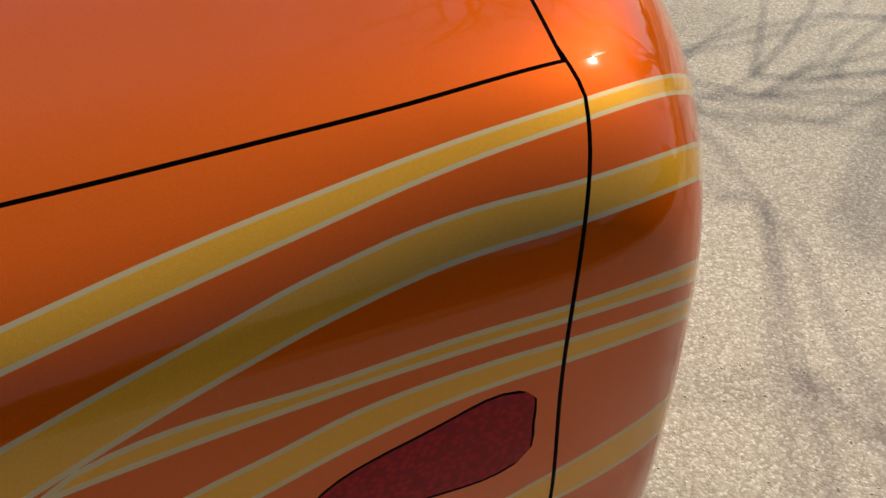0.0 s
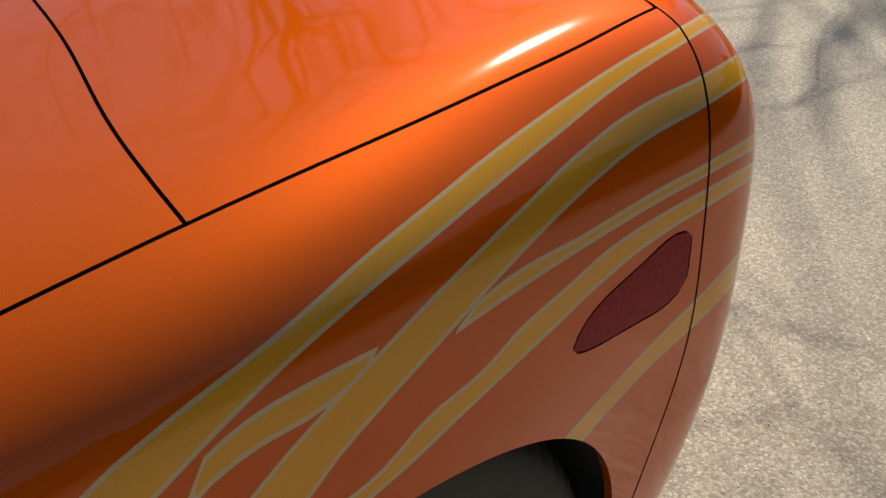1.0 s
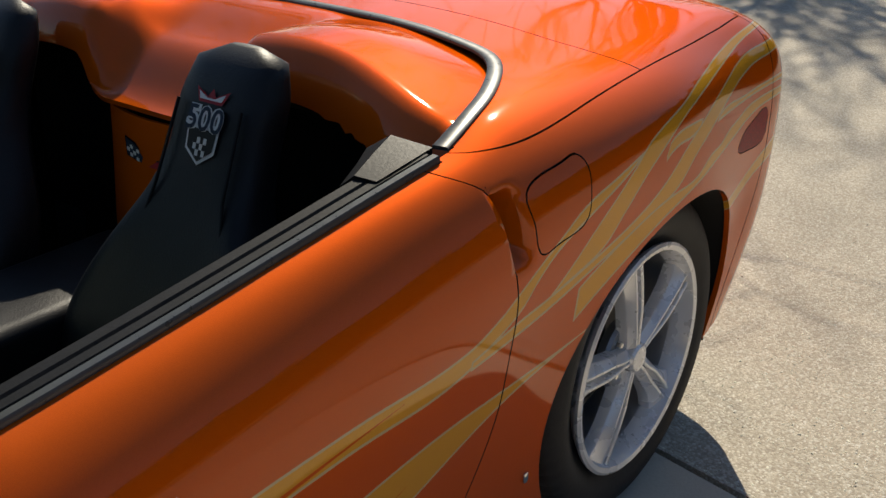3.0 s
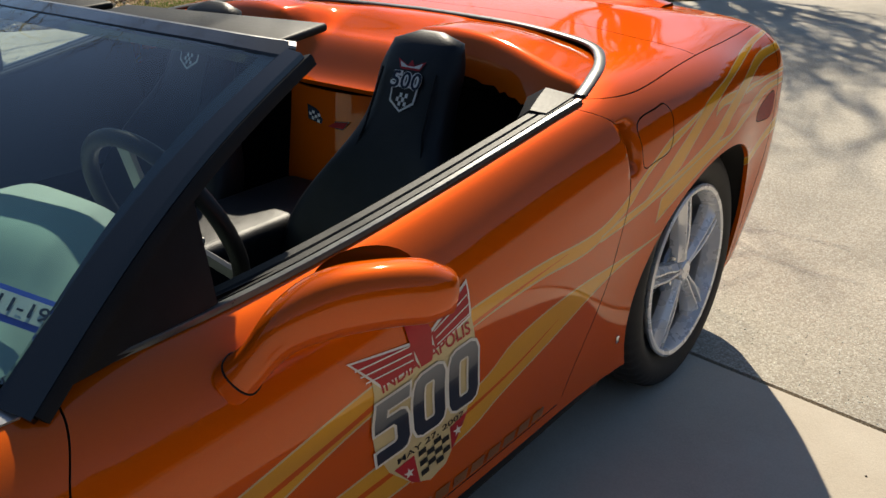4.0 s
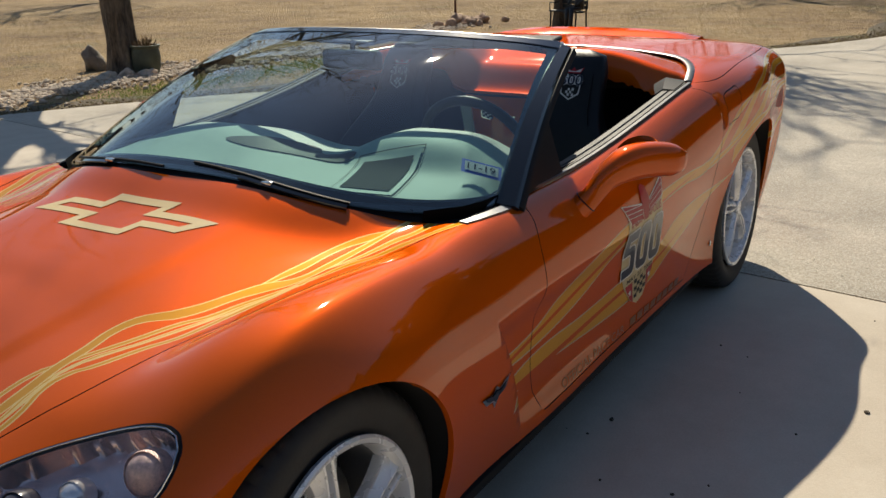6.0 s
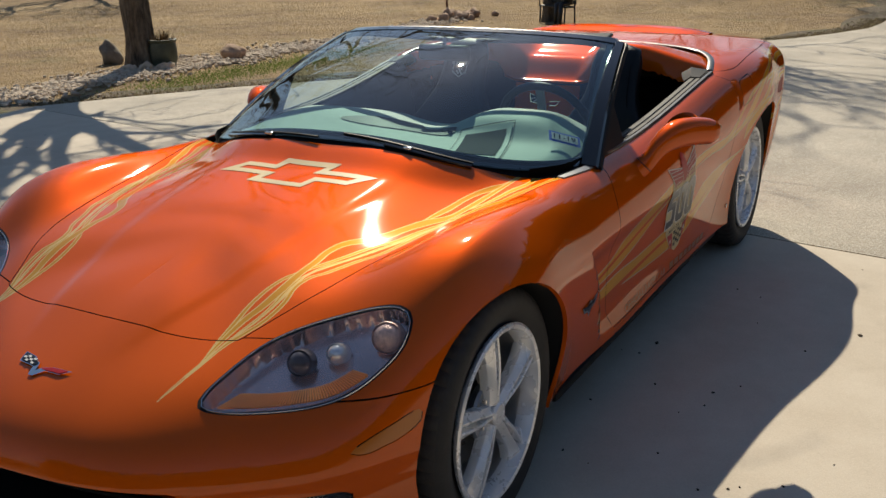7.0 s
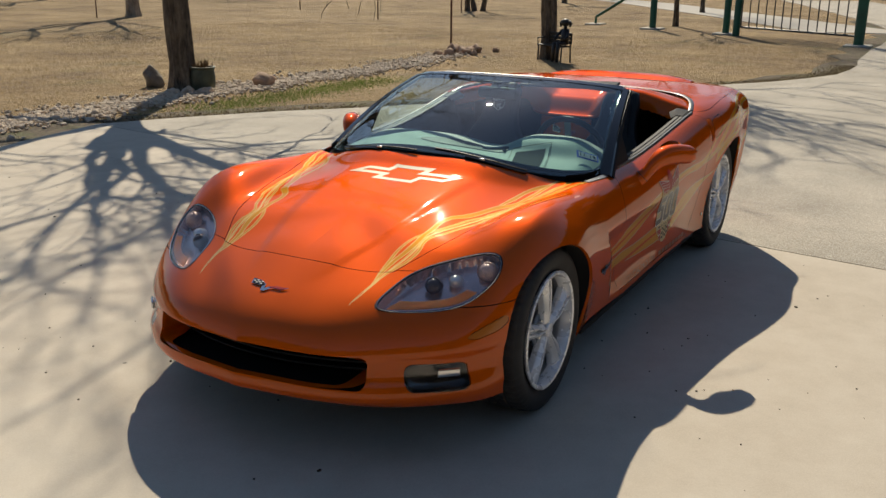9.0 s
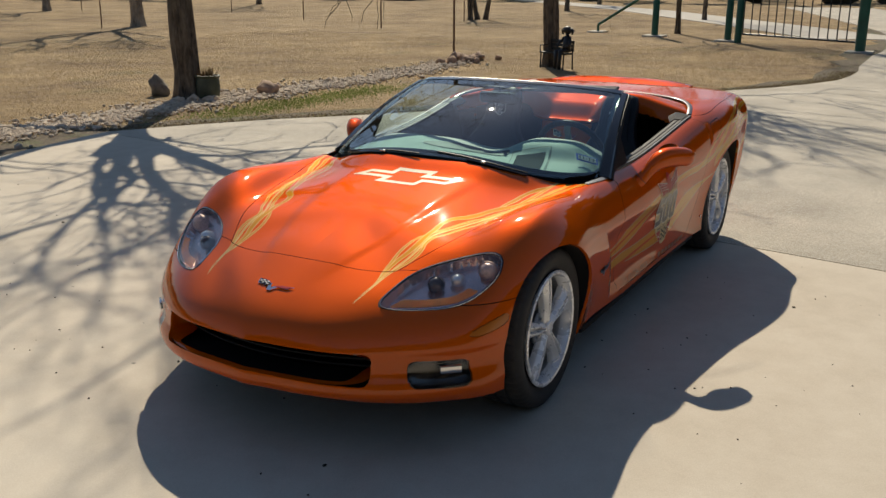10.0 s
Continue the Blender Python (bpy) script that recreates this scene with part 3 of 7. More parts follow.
def skin(nu, nv):
    verts, quads = full_sheet(nu, nv)
    me = bpy.data.meshes.new("skin")
    me.from_pydata(verts.tolist(), [], quads)
    bm = bmesh.new()
    bm.from_mesh(me)
    bpy.data.meshes.remove(me)
    bmesh.ops.remove_doubles(bm, verts=bm.verts, dist=2e-4)
    bmesh.ops.recalc_face_normals(bm, faces=bm.faces)
    top = max(bm.faces, key=lambda f: f.calc_center_median().z)
    if top.normal.z < 0:
        bmesh.ops.reverse_faces(bm, faces=bm.faces)
    bm.normal_update()
    return bm


def cut(bm, f, where=None):
    """Cuts the sheet along f(point) = 0, so that no face lies on both sides."""
    val = {}
    for v in bm.verts:
        p = v.co
        w = f(p) if where is None or where(p) else 9.0
        val[v] = w if abs(w) > 1e-5 else 1e-5
    fresh = set()
    for e in [e for e in bm.edges if val[e.verts[0]] * val[e.verts[1]] < 0 and abs(val[e.verts[0]] - val[e.verts[1]]) < 5]:
        a, b = e.verts
        va, vb = val[a], val[b]
        _, nv = bmesh.utils.edge_split(e, a, min(max(va / (va - vb), 0.002), 0.998))
        val[nv] = 0.0
        fresh.add(nv)
    work = list({fc for v in fresh for fc in v.link_faces})
    while work:
        face = work.pop()
        loop = list(face.verts)
        n = len(loop)
        on = [i for i, v in enumerate(loop) if v in fresh]
        if len(on) < 2:
            continue
        for a, b in zip(on, on[1:] + on[:1]):
            between = [loop[k % n] for k in range(a + 1, b if b > a else b + n)]
            rest = n - 2 - len(between)
            if between and rest > 0:
                other = [v for v in loop if v not in between and v not in fresh]
                if any(val[o] * val[between[0]] < 0 for o in other) or len(on) > 2:
                    try:
                        made, _ = bmesh.utils.face_split(face, loop[a], loop[b])
                        work += [face, made]
                    except (ValueError, TypeError):
                        pass
                    break


def polygon_distance(poly):
    """Signed distance to a polygon, inside below zero."""
    n = len(poly)

    def f(px, py):
        best, inside = 1e9, False
        for i in range(n):
            (ax, ay), (bx, by) = poly[i], poly[(i + 1) % n]
            dx, dy = bx - ax, by - ay
            t = min(max(((px - ax) * dx + (py - ay) * dy) / (dx * dx + dy * dy), 0), 1)
            best = min(best, (px - ax - t * dx) ** 2 + (py - ay - t * dy) ** 2)
            if (ay > py) != (by > py) and px < (bx - ax) * (py - ay) / (by - ay) + ax:
                inside = not inside
        return -math.sqrt(best) if inside else math.sqrt(best)
    return f


def rounded(points, n=40):
    """A closed smooth outline through points."""
    k = len(points)
    p = list(points[-3:]) + list(points) + list(points[:3])
    h = [math.dist(a, b) for a, b in zip(p, p[1:])]
    t = np.concatenate([[0], np.cumsum(h)])
    q = spline_at(np.array(p), t, np.linspace(t[3], t[3 + k], n, endpoint=False))
    return [tuple(map(float, r)) for r in q]


# curves of the panel seams, on the left half, |y| for the right
hood_front = lerp_curve([(0, 1.818), (0.2, 1.812), (0.39, 1.775), (0.6, 1.67)])
door_front = lerp_curve([(.2, .46), (.258, .477), (.385, .529), (.502, .531), (.61, .505), (.695, .49), (.759, .454), (.82, .44)])
door_back = lerp_curve([(.2, -.68), (.266, -.72), (.375, -.79), (.5, -.835), (.6, -.838), (.7, -.836), (.80, -.815), (.86, -.812), (.877, -.805), (.898, -.768), (.92, -.73)])
lid_side = lerp_curve([(-1.9, .785), (-1.80, .798), (-1.7, .809), (-1.6, .817), (-1.5, .826), (-1.29, .838), (-1.085, .846), (-.95, .844), (-.897, .834), (-.855, .816), (-.824, .784), (-.79, .70)])
lid_front = lerp_curve([(0, -1.385), (.245, -1.374), (.40, -1.357), (.54, -1.338), (.63, -1.32), (.715, -1.304), (.765, -1.298), (.80, -1.295), (.86, -1.294)])
lid_back = lerp_curve([(0, -1.89), (.4, -1.865), (.723, -1.812), (.79, -1.799), (.86, -1.795)])
tail_seam = lerp_curve([(.2, -1.715), (.3, -1.725), (.5, -1.745), (.65, -1.754), (.74, -1.75), (.80, -1.751), (.85, -1.76), (.89, -1.775), (.93, -1.80)])
chrome_line = lerp_curve([(0, -1.27), (.22, -1.253), (.404, -1.231), (.546, -1.197), (.671, -1.118), (.732, -1.012), (.773, -.886), (.79, -.80), (.81, -.70)])
belt = lerp_curve([(-0.95, 0.80), (-0.80, 0.79), (-0.55, 0.775), (0.0, 0.755), (0.45, 0.735), (0.7, 0.70)])
HEADLAMP = rounded([(1.956, .437), (1.874, .433), (1.764, .462), (1.671, .529), (1.604, .613), (1.576, .696), (1.58, .745), (1.625, .76), (1.688, .745), (1.763, .705), (1.843, .633), (1.907, .552), (1.948, .480)], 48)
FUEL = rounded([(-.870, .853), (-.893, .866), (-.932, .873), (-.975, .879), (-1.0, .879), (-1.008, .866), (-1.007, .841), (-1.003, .815), (-.992, .780), (-.964, .769), (-.92, .764), (-.884, .761), (-.874, .775), (-.871, .81)], 48)
MARK_F = rounded([(1.828, .441), (1.80, .457), (1.772, .467), (1.72, .481), (1.682, .490), (1.664, .488), (1.664, .470), (1.69, .453), (1.726, .442), (1.77, .436), (1.81, .433)], 34)
MARK_R = rounded([(-1.722, .7775), (-1.7295, .772), (-1.731, .749), (-1.729, .718), (-1.712, .706), (-1.679, .704), (-1.624, .711), (-1.576, .722), (-1.567, .729), (-1.572, .740), (-1.616, .763), (-1.671, .774)], 44)
head_d, fuel_d, mf_d, mr_d = polygon_distance(HEADLAMP), polygon_distance(FUEL), polygon_distance(MARK_F), polygon_distance(MARK_R)
FRONT_AXLE, REAR_AXLE, FRONT_R, REAR_R = 1.343, -1.343, 0.327, 0.341


def f_hood(p):
    a = abs(p.y)
    return max(a - hood_side(p.x), p.x - hood_front(a), glass_base(a) - p.x)


def f_arch_front(p):
    return math.hypot(p.x - 1.343, p.z - 0.327) - 0.345


def f_arch_rear(p):
    return math.hypot(p.x + 1.335, p.z - 0.341) - 0.365


def f_head(p):
    return head_d(p.x, abs(p.y))


def f_fuel(p):
    return fuel_d(p.x, p.z)


def f_door(p):
    return max(door_back(p.z) - p.x, p.x - door_front(p.z), 0.228 - p.z)


def f_lid(p):
    a = abs(p.y)
    return max(a - lid_side(p.x), p.x - lid_front(a), lid_back(a) - p.x)


def f_deck(p):
    a = abs(p.y)
    return max(a - lid_side(p.x), lid_front(a) - p.x)


def f_cockpit(p):
    """Inside of the bright trim and the belt line, behind the windscreen's foot."""
    a = abs(p.y)
    return max(a - belt(p.x), chrome_line(a) - p.x, p.x - glass_base(a))


def f_tail(p):
    return p.x - tail_seam(p.z)


def f_fascia(p):
    a = abs(p.y)
    xf = 1.768 - 0.3 * (a - 0.386) if a < 0.62 else 3.0
    return min(max(xf - p.x, 0.30 - a) if a < 0.62 else 9.0, max(p.z - 0.534 - 1.1 * max(0, 1.66 - p.x) ** 2, 1.3 - p.x))


def box_round(u, v, cu, cv, hu, hv, r):
    du, dv = abs(u - cu) - hu + r, abs(v - cv) - hv + r
    return math.hypot(max(du, 0), max(dv, 0)) + min(max(du, dv), 0) - r


def f_grille(p):
    a = abs(p.y)
    return box_round(a, p.z, 0.0, 0.353 - 0.01 * (a / 0.48) ** 2, 0.478, 0.053, 0.032)


def f_fog(p):
    a = abs(p.y)
    return box_round(a, p.z, 0.665, 0.322 - 0.05 * (a - 0.665), 0.082, 0.041, 0.022)


def f_cove(p):
    """Rear edge of the front fender, ahead of the sunken flank; below zero behind it."""
    return p.x - (0.628 + 0.515 * (p.z - 0.303))


def lip_drop(z):
    """How far the lower lip sinks at a height on the nose."""
    return 0.024 * (1 - smooth01(0.262, 0.315, z))


def sculpt(co, no):
    """Sinks the flank behind the fender's edge and the grip at the door's rear edge."""
    p = co.copy()
    if p.x > 1.55 and p.z < 0.5:
        # protruding lower lip, shallow channel above it and a soft keel on the centre line
        x, a, z = p.x, abs(p.y), p.z
        w = smooth01(1.58, 1.80, x)
        lip = lip_drop(z) / 0.024 * w
        channel = smooth01(0.295, 0.325, z) * (1 - smooth01(0.372, 0.405, z)) * w
        out = Vector((x - 1.3, p.y, 0)).normalized()
        p += out * (0.026 * lip - 0.010 * channel)
        p.z -= 0.024 * lip
        p.x += 0.016 * math.exp(-a / 0.10) * (1 - smooth01(0.40, 0.50, z))
    if abs(p.y) > 0.7 and 0.2 < p.z < 0.62 and -0.5 < p.x < 0.8 and f_cove(p) < -0.003:
        w = smooth01(0.21, 0.30, p.z) * (1 - smooth01(0.50, 0.60, p.z)) * smooth01(-0.45, 0.35, p.x)
        p.y -= math.copysign(0.032 * w, p.y)
    if abs(p.y) > 0.7 and -0.90 < p.x < -0.78 and 0.70 < p.z < 0.90 and p.x < door_back(p.z) + 0.001:
        w = smooth01(0.755, 0.785, p.z) * (1 - smooth01(0.858, 0.868, p.z)) * smooth01(-0.864, -0.846, p.x)
        p.y -= math.copysign(0.056 * w, p.y)
    return p


GAP = 0.0016
LEFT = lambda p: p.y > 0.5
body = skin(300, 96)
high = lambda p: p.z > 0.55
cut(body, lambda p: f_hood(p) - GAP, lambda p: p.x > 0.45 and p.z > 0.5)
cut(body, lambda p: f_hood(p) + GAP, lambda p: p.x > 0.45 and p.z > 0.5)
cut(body, f_arch_front, lambda p: abs(p.y) > 0.55 and 0.7 < p.x < 1.95)
cut(body, f_arch_rear, lambda p: abs(p.y) > 0.55 and p.x < -0.7)
cut(body, f_head, lambda p: 1.4 < p.x < 2.1 and p.z > 0.42 and abs(p.y) > 0.3)
cut(body, lambda p: f_head(p) + 0.007, lambda p: 1.4 < p.x < 2.1 and p.z > 0.42 and abs(p.y) > 0.3)
cut(body, f_cockpit, lambda p: -1.6 < p.x < 1.1 and p.z > 0.7)
flank = lambda p: abs(p.y) > 0.6 and -1.1 < p.x < 0.8
cut(body, f_cove, lambda p: abs(p.y) > 0.7 and 0.24 < p.z < 0.60 and 0.4 < p.x < 0.95)
cut(body, lambda p: f_cove(p) + 0.006, lambda p: abs(p.y) > 0.7 and 0.24 < p.z < 0.60 and 0.4 < p.x < 0.95)
for s in (-GAP, GAP):
    cut(body, lambda p: f_door(p) + s, flank)
    cut(body, lambda p: abs(p.y) - lid_side(p.x) + s, lambda p: -1.93 < p.x < -0.74 and p.z > 0.85)
    cut(body, lambda p: p.x - lid_front(abs(p.y)) + s, lambda p: -1.6 < p.x < -1.1 and p.z > 0.85 and abs(p.y) < 0.88)
    cut(body, lambda p: p.x - lid_back(abs(p.y)) + s, lambda p: p.x < -1.6 and p.z > 0.85 and abs(p.y) < 0.84)
    cut(body, lambda p: f_tail(p) + s, lambda p: p.x < -1.4 and abs(p.y) > 0.4)
    cut(body, lambda p: f_fuel(p) + s * 0.85, lambda p: p.y > 0.6 and -1.2 < p.x < -0.7 and p.z > 0.7)
    cut(body, lambda p: f_fascia(p) + s, lambda p: p.x > 1.45 and abs(p.y) > 0.3)
for s in (-0.0011, 0.0011):
    cut(body, lambda p: mf_d(p.x, p.z) + s, lambda p: p.x > 1.55 and abs(p.y) > 0.65 and 0.38 < p.z < 0.55)
    cut(body, lambda p: mr_d(p.x, p.z) + s, lambda p: p.x < -1.45 and abs(p.y) > 0.75 and 0.65 < p.z < 0.85)
cut(body, f_grille, lambda p: p.x > 1.85 and p.z < 0.45)
cut(body, f_fog, lambda p: p.x > 1.7 and p.z < 0.45)


def panel_of(p):
    """Which panel a piece of the skin belongs to, or None for gaps and openings."""
    a = abs(p.y)
    if p.z < 0.8 and a > 0.55 and (f_arch_front(p) < 0 or f_arch_rear(p) < 0):
        return None
    side = "_l" if p.y > 0 else "_r"
    if 1.4 < p.x < 2.1 and p.z > 0.42 and f_head(p) < 0:
        return ("headlight" if f_head(p) < -0.007 else "lamp_seal") + side
    if p.x > 1.55 and a > 0.65 and 0.38 < p.z < 0.55 and mf_d(p.x, p.z) < 0.0011:
        return "front_marker_light" + side if mf_d(p.x, p.z) < -0.0011 else "gap"
    if p.x < -1.45 and a > 0.75 and 0.65 < p.z < 0.85 and mr_d(p.x, p.z) < 0.0011:
        return "rear_marker_light" + side if mr_d(p.x, p.z) < -0.0011 else "gap"
    if p.z > 0.7 and -1.6 < p.x < 1.1 and f_cockpit(p) < 0:
        return None
    if p.x > 1.85 and p.z < 0.45 and f_grille(p) < 0:
        return None
    if p.x > 1.7 and p.z < 0.45 and f_fog(p) < 0:
        return "fog_light" + side
    if p.x > 0.45 and p.z > 0.5:
        h = f_hood(p)
        if h < -GAP:
            return "hood"
        if h < GAP:
            return "gap"
    if p.x > 1.3:
        h = f_fascia(p)
        if a > 0.41 and abs(h) < GAP:
            return "gap"
        if p.x > 1.77 or (a > 0.3 and h < 0):
            return "front_bumper"
    if p.z > 0.85 and p.x < -1.1:
        h = f_lid(p)
        if h < -GAP:
            return "trunk_lid"
        if h < GAP:
            return "gap"
    if p.z > 0.85 and -1.6 < p.x < -0.7:
        h = f_deck(p)
        if h < -GAP:
            return "deck_panel"
        if h < GAP and p.x < -0.74:
            return "gap"
    if p.x < -1.4 and a > 0.4:
        h = f_tail(p)
        if abs(h) < GAP:
            return "gap"
    if p.x < -1.6 and f_tail(p) < 0:
        return "rear_bumper"
    if p.y > 0.6 and -1.2 < p.x < -0.7 and p.z > 0.7:
        h = f_fuel(p)
        if h < -GAP * 0.85:
            return "fuel_door"
        if h < GAP * 0.85:
            return "gap"
    if a > 0.6 and -1.1 < p.x < 0.8:
        h = f_door(p)
        if h < -GAP:
            return "door" + side
        if h < GAP:
            return "gap"
    return ("front_fender" if p.x > 0 and p.z > 0.25 else "sill" if p.z < 0.30 and p.x > -1.0 else "rear_fender") + side


car = thing("car", "two-seat orange metallic convertible with gold ribbon graphics, top down", "car")
groups = {}
body.verts.index_update()
body.faces.index_update()
body.faces.ensure_lookup_table()
for face in body.faces:
    mid = face.calc_center_median()
    k = panel_of(mid)
    if k == "gap" and face.calc_area() > 2.2e-4:
        near = [panel_of(mid + Vector(d)) for d in ((.005, 0, 0), (-.005, 0, 0), (0, .005, 0), (0, -.005, 0), (0, 0, .005), (0, 0, -.005), (.01, 0, 0), (-.01, 0, 0))]
        k = next((q for q in near if q and q != "gap"), None)
    if k and k != "gap":
        groups.setdefault(k, []).append(face.index)
body.verts.ensure_lookup_table()
for v in body.verts:
    v.co = sculpt(v.co, v.normal)
vert_co = [v.co.copy() for v in body.verts]
# smooth normals of the whole skin, kept on the separate panels
body.normal_update()
vert_no = [v.normal.copy() for v in body.verts]
face_ix = [[v.index for v in f.verts] for f in body.faces]
panels = {}


def make_panel(key, faces, depth=0.012):
    used = sorted({i for f in faces for i in face_ix[f]})
    at = {v: k for k, v in enumerate(used)}
    co = [vert_co[i] for i in used]
    no = [vert_no[i] for i in used]
    polys = [[at[i] for i in face_ix[f]] for f in faces]
    count = {}
    for q in polys:
        for a, b in zip(q, q[1:] + q[:1]):
            count[(a, b)] = count.get((a, b), 0) + 1
    border = [(a, b) for (a, b) in count if (b, a) not in count]
    inner = {}
    for a, b in border:
        for v in (a, b):
            if v not in inner:
                inner[v] = len(co)
                co.append(co[v] - no[v] * depth)
                no.append(no[v])
    rim = [[b, a, inner[a], inner[b]] for a, b in border]
    name = key.rsplit("_l", 1)[0] if key.endswith("_l") else key[:-2] if key.endswith("_r") else key
    me = bpy.data.meshes.new(name)
    me.from_pydata([tuple(c) for c in co], [], polys + rim)
    me.update()
    for k, f in enumerate(me.polygons):
        f.use_smooth = k < len(polys)
    me.materials.append(PANEL_MAT.get(name, M_PAINT))
    me.materials.append(M_DARK)
    for k, (a, b) in enumerate(border):
        c = (co[a] + co[b]) / 2
        open_edge = (abs(c.y) > 0.5 and min(abs(f_arch_front(c)), abs(f_arch_rear(c))) < 0.006) or (c.x > 1.7 and c.z < 0.45) or c.z < 0.22
        if not open_edge:
            me.polygons[len(polys) + k].material_index = 1
    loops = []
    for f in me.polygons:
        for v in f.vertices:
            loops.append(tuple(no[v]) if f.index < len(polys) else tuple(f.normal))
    me.normals_split_custom_set(loops)
    ob = new(name, me)
    ob.parent = car
    tagged(ob, PANEL_LABEL.get(name, ""))
    panels[key] = ob
    return ob


for key in sorted(groups):
    make_panel(key, groups[key])
body.free()

# dark inner shell behind the gaps
shell = skin(110, 34)
for v in shell.verts:
    v.co = sculpt(v.co, v.normal) - v.normal * 0.016
kill = []
for f in shell.faces:
    p = f.calc_center_median()
    a = abs(p.y)
    if (p.z < 0.8 and a > 0.5 and (f_arch_front(p) < 0.03 or f_arch_rear(p) < 0.03)) or (p.z > 0.65 and f_cockpit(p) < 0.04) or (1.4 < p.x and p.z > 0.4 and f_head(p) < 0.03) or (-0.92 < p.x < -0.78 and a > 0.7 and 0.72 < p.z < 0.88) or (p.x > 1.7 and p.z < 0.47 and min(f_grille(p), f_fog(p)) < 0.03):
        kill.append(f)
bmesh.ops.delete(shell, geom=kill, context="FACES")
part("inner_shell", shell, M_DARK, car, "black inner shell behind the panel gaps")

# ---------------------------------------------------------------- surface lookups
from mathutils.bvhtree import BVHTree
bm = skin(300, 96)
for v in bm.verts:
    v.co = sculpt(v.co, v.normal)
SKIN = BVHTree.FromBMesh(bm)
bm.free()



# ---------------------------------------------------------------- wheels
M_ALLOY = worn("bright_alloy", (0.84, 0.85, 0.87), 0.28, 0.35, scale=2, spread=0.03)
M_BARREL = worn("rim_barrel_alloy", (0.42, 0.43, 0.45), 0.38, 0.75, scale=8, spread=0.12)
M_TREAD = worn("dusty_tread", (0.034, 0.031, 0.028), 0.9, scale=18, spread=0.4, bump=0.3)
M_ALLOYDARK = worn("cast_alloy", (0.30, 0.31, 0.33), 0.4, 0.9, scale=10, spread=0.15)
M_DISC = worn("brake_disc_iron", (0.09, 0.088, 0.085), 0.45, 0.8, scale=30, spread=0.2)


def tyre_mesh(R, rim, w):
    """Low-profile tyre: grooves round the tread, cross cuts at the shoulders."""
    h = w / 2
    left = [(rim - 0.012, -h * 0.80, 0), (rim + 0.01, -h * 0.86, 0), (rim + 0.035, -h * 0.97, 0), ((R + rim) / 2 + 0.01, -h, 0), (R - 0.022, -h * 0.95, 0), (R - 0.008, -h * 0.87, 1), (R - 0.002, -h * 0.76, 1), (R, -h * 0.56, 1)]
    mid = []
    for g in (-0.21, 0.0, 0.21):
        c = g * w
        mid += [(R, c - 0.009, 1), (R - 0.007, c - 0.006, 0), (R - 0.007, c + 0.006, 0), (R, c + 0.009, 1)]
    prof = left + mid + [(r, -y, k) for r, y, k in reversed(left)]
    rows = []
    n = 240
    for i in range(n):
        a = 2 * math.pi * i / n
        c, s = math.cos(a), math.sin(a)
        rows.append([((r - (0.005 if k and i % 4 == 0 else 0)) * c, y, (r - (0.005 if k and i % 4 == 0 else 0)) * s) for r, y, k in prof])
    bm = grid_mesh(rows, close_u=True)
    bmesh.ops.recalc_face_normals(bm, faces=bm.faces)
    return bm


def spoke_bar(side, rim, face):
    """One bar of a twin spoke, pointing along +x, outer face towards +y: a ridge beside the slot, then a slope that flares to the rim."""
    rows = []
    for k in range(13):
        t = k / 12
        r = 0.030 + t * (rim - 0.040)
        y = face - 0.003 + 0.004 * math.sin(math.pi * t)
        slot = 0.0015 + 0.0065 * smooth01(0.12, 0.45, t)
        wide = 0.023 + 0.004 * t + 0.030 * t ** 4
        drop = 0.012 + 0.006 * t
        prof = [(slot, -0.030), (slot, -0.002), (slot + 0.002, 0.0), (slot + 0.0065, 0.0), (slot + 0.0085, -0.003), (wide * 0.96, -drop), (wide, -drop - 0.004), (wide, -drop - 0.026)]
        rows.append([(r, y + d, side * u) for u, d in prof])
    bm = grid_mesh(rows, close_v=True)
    bmesh.ops.recalc_face_normals(bm, faces=bm.faces)
    return bm


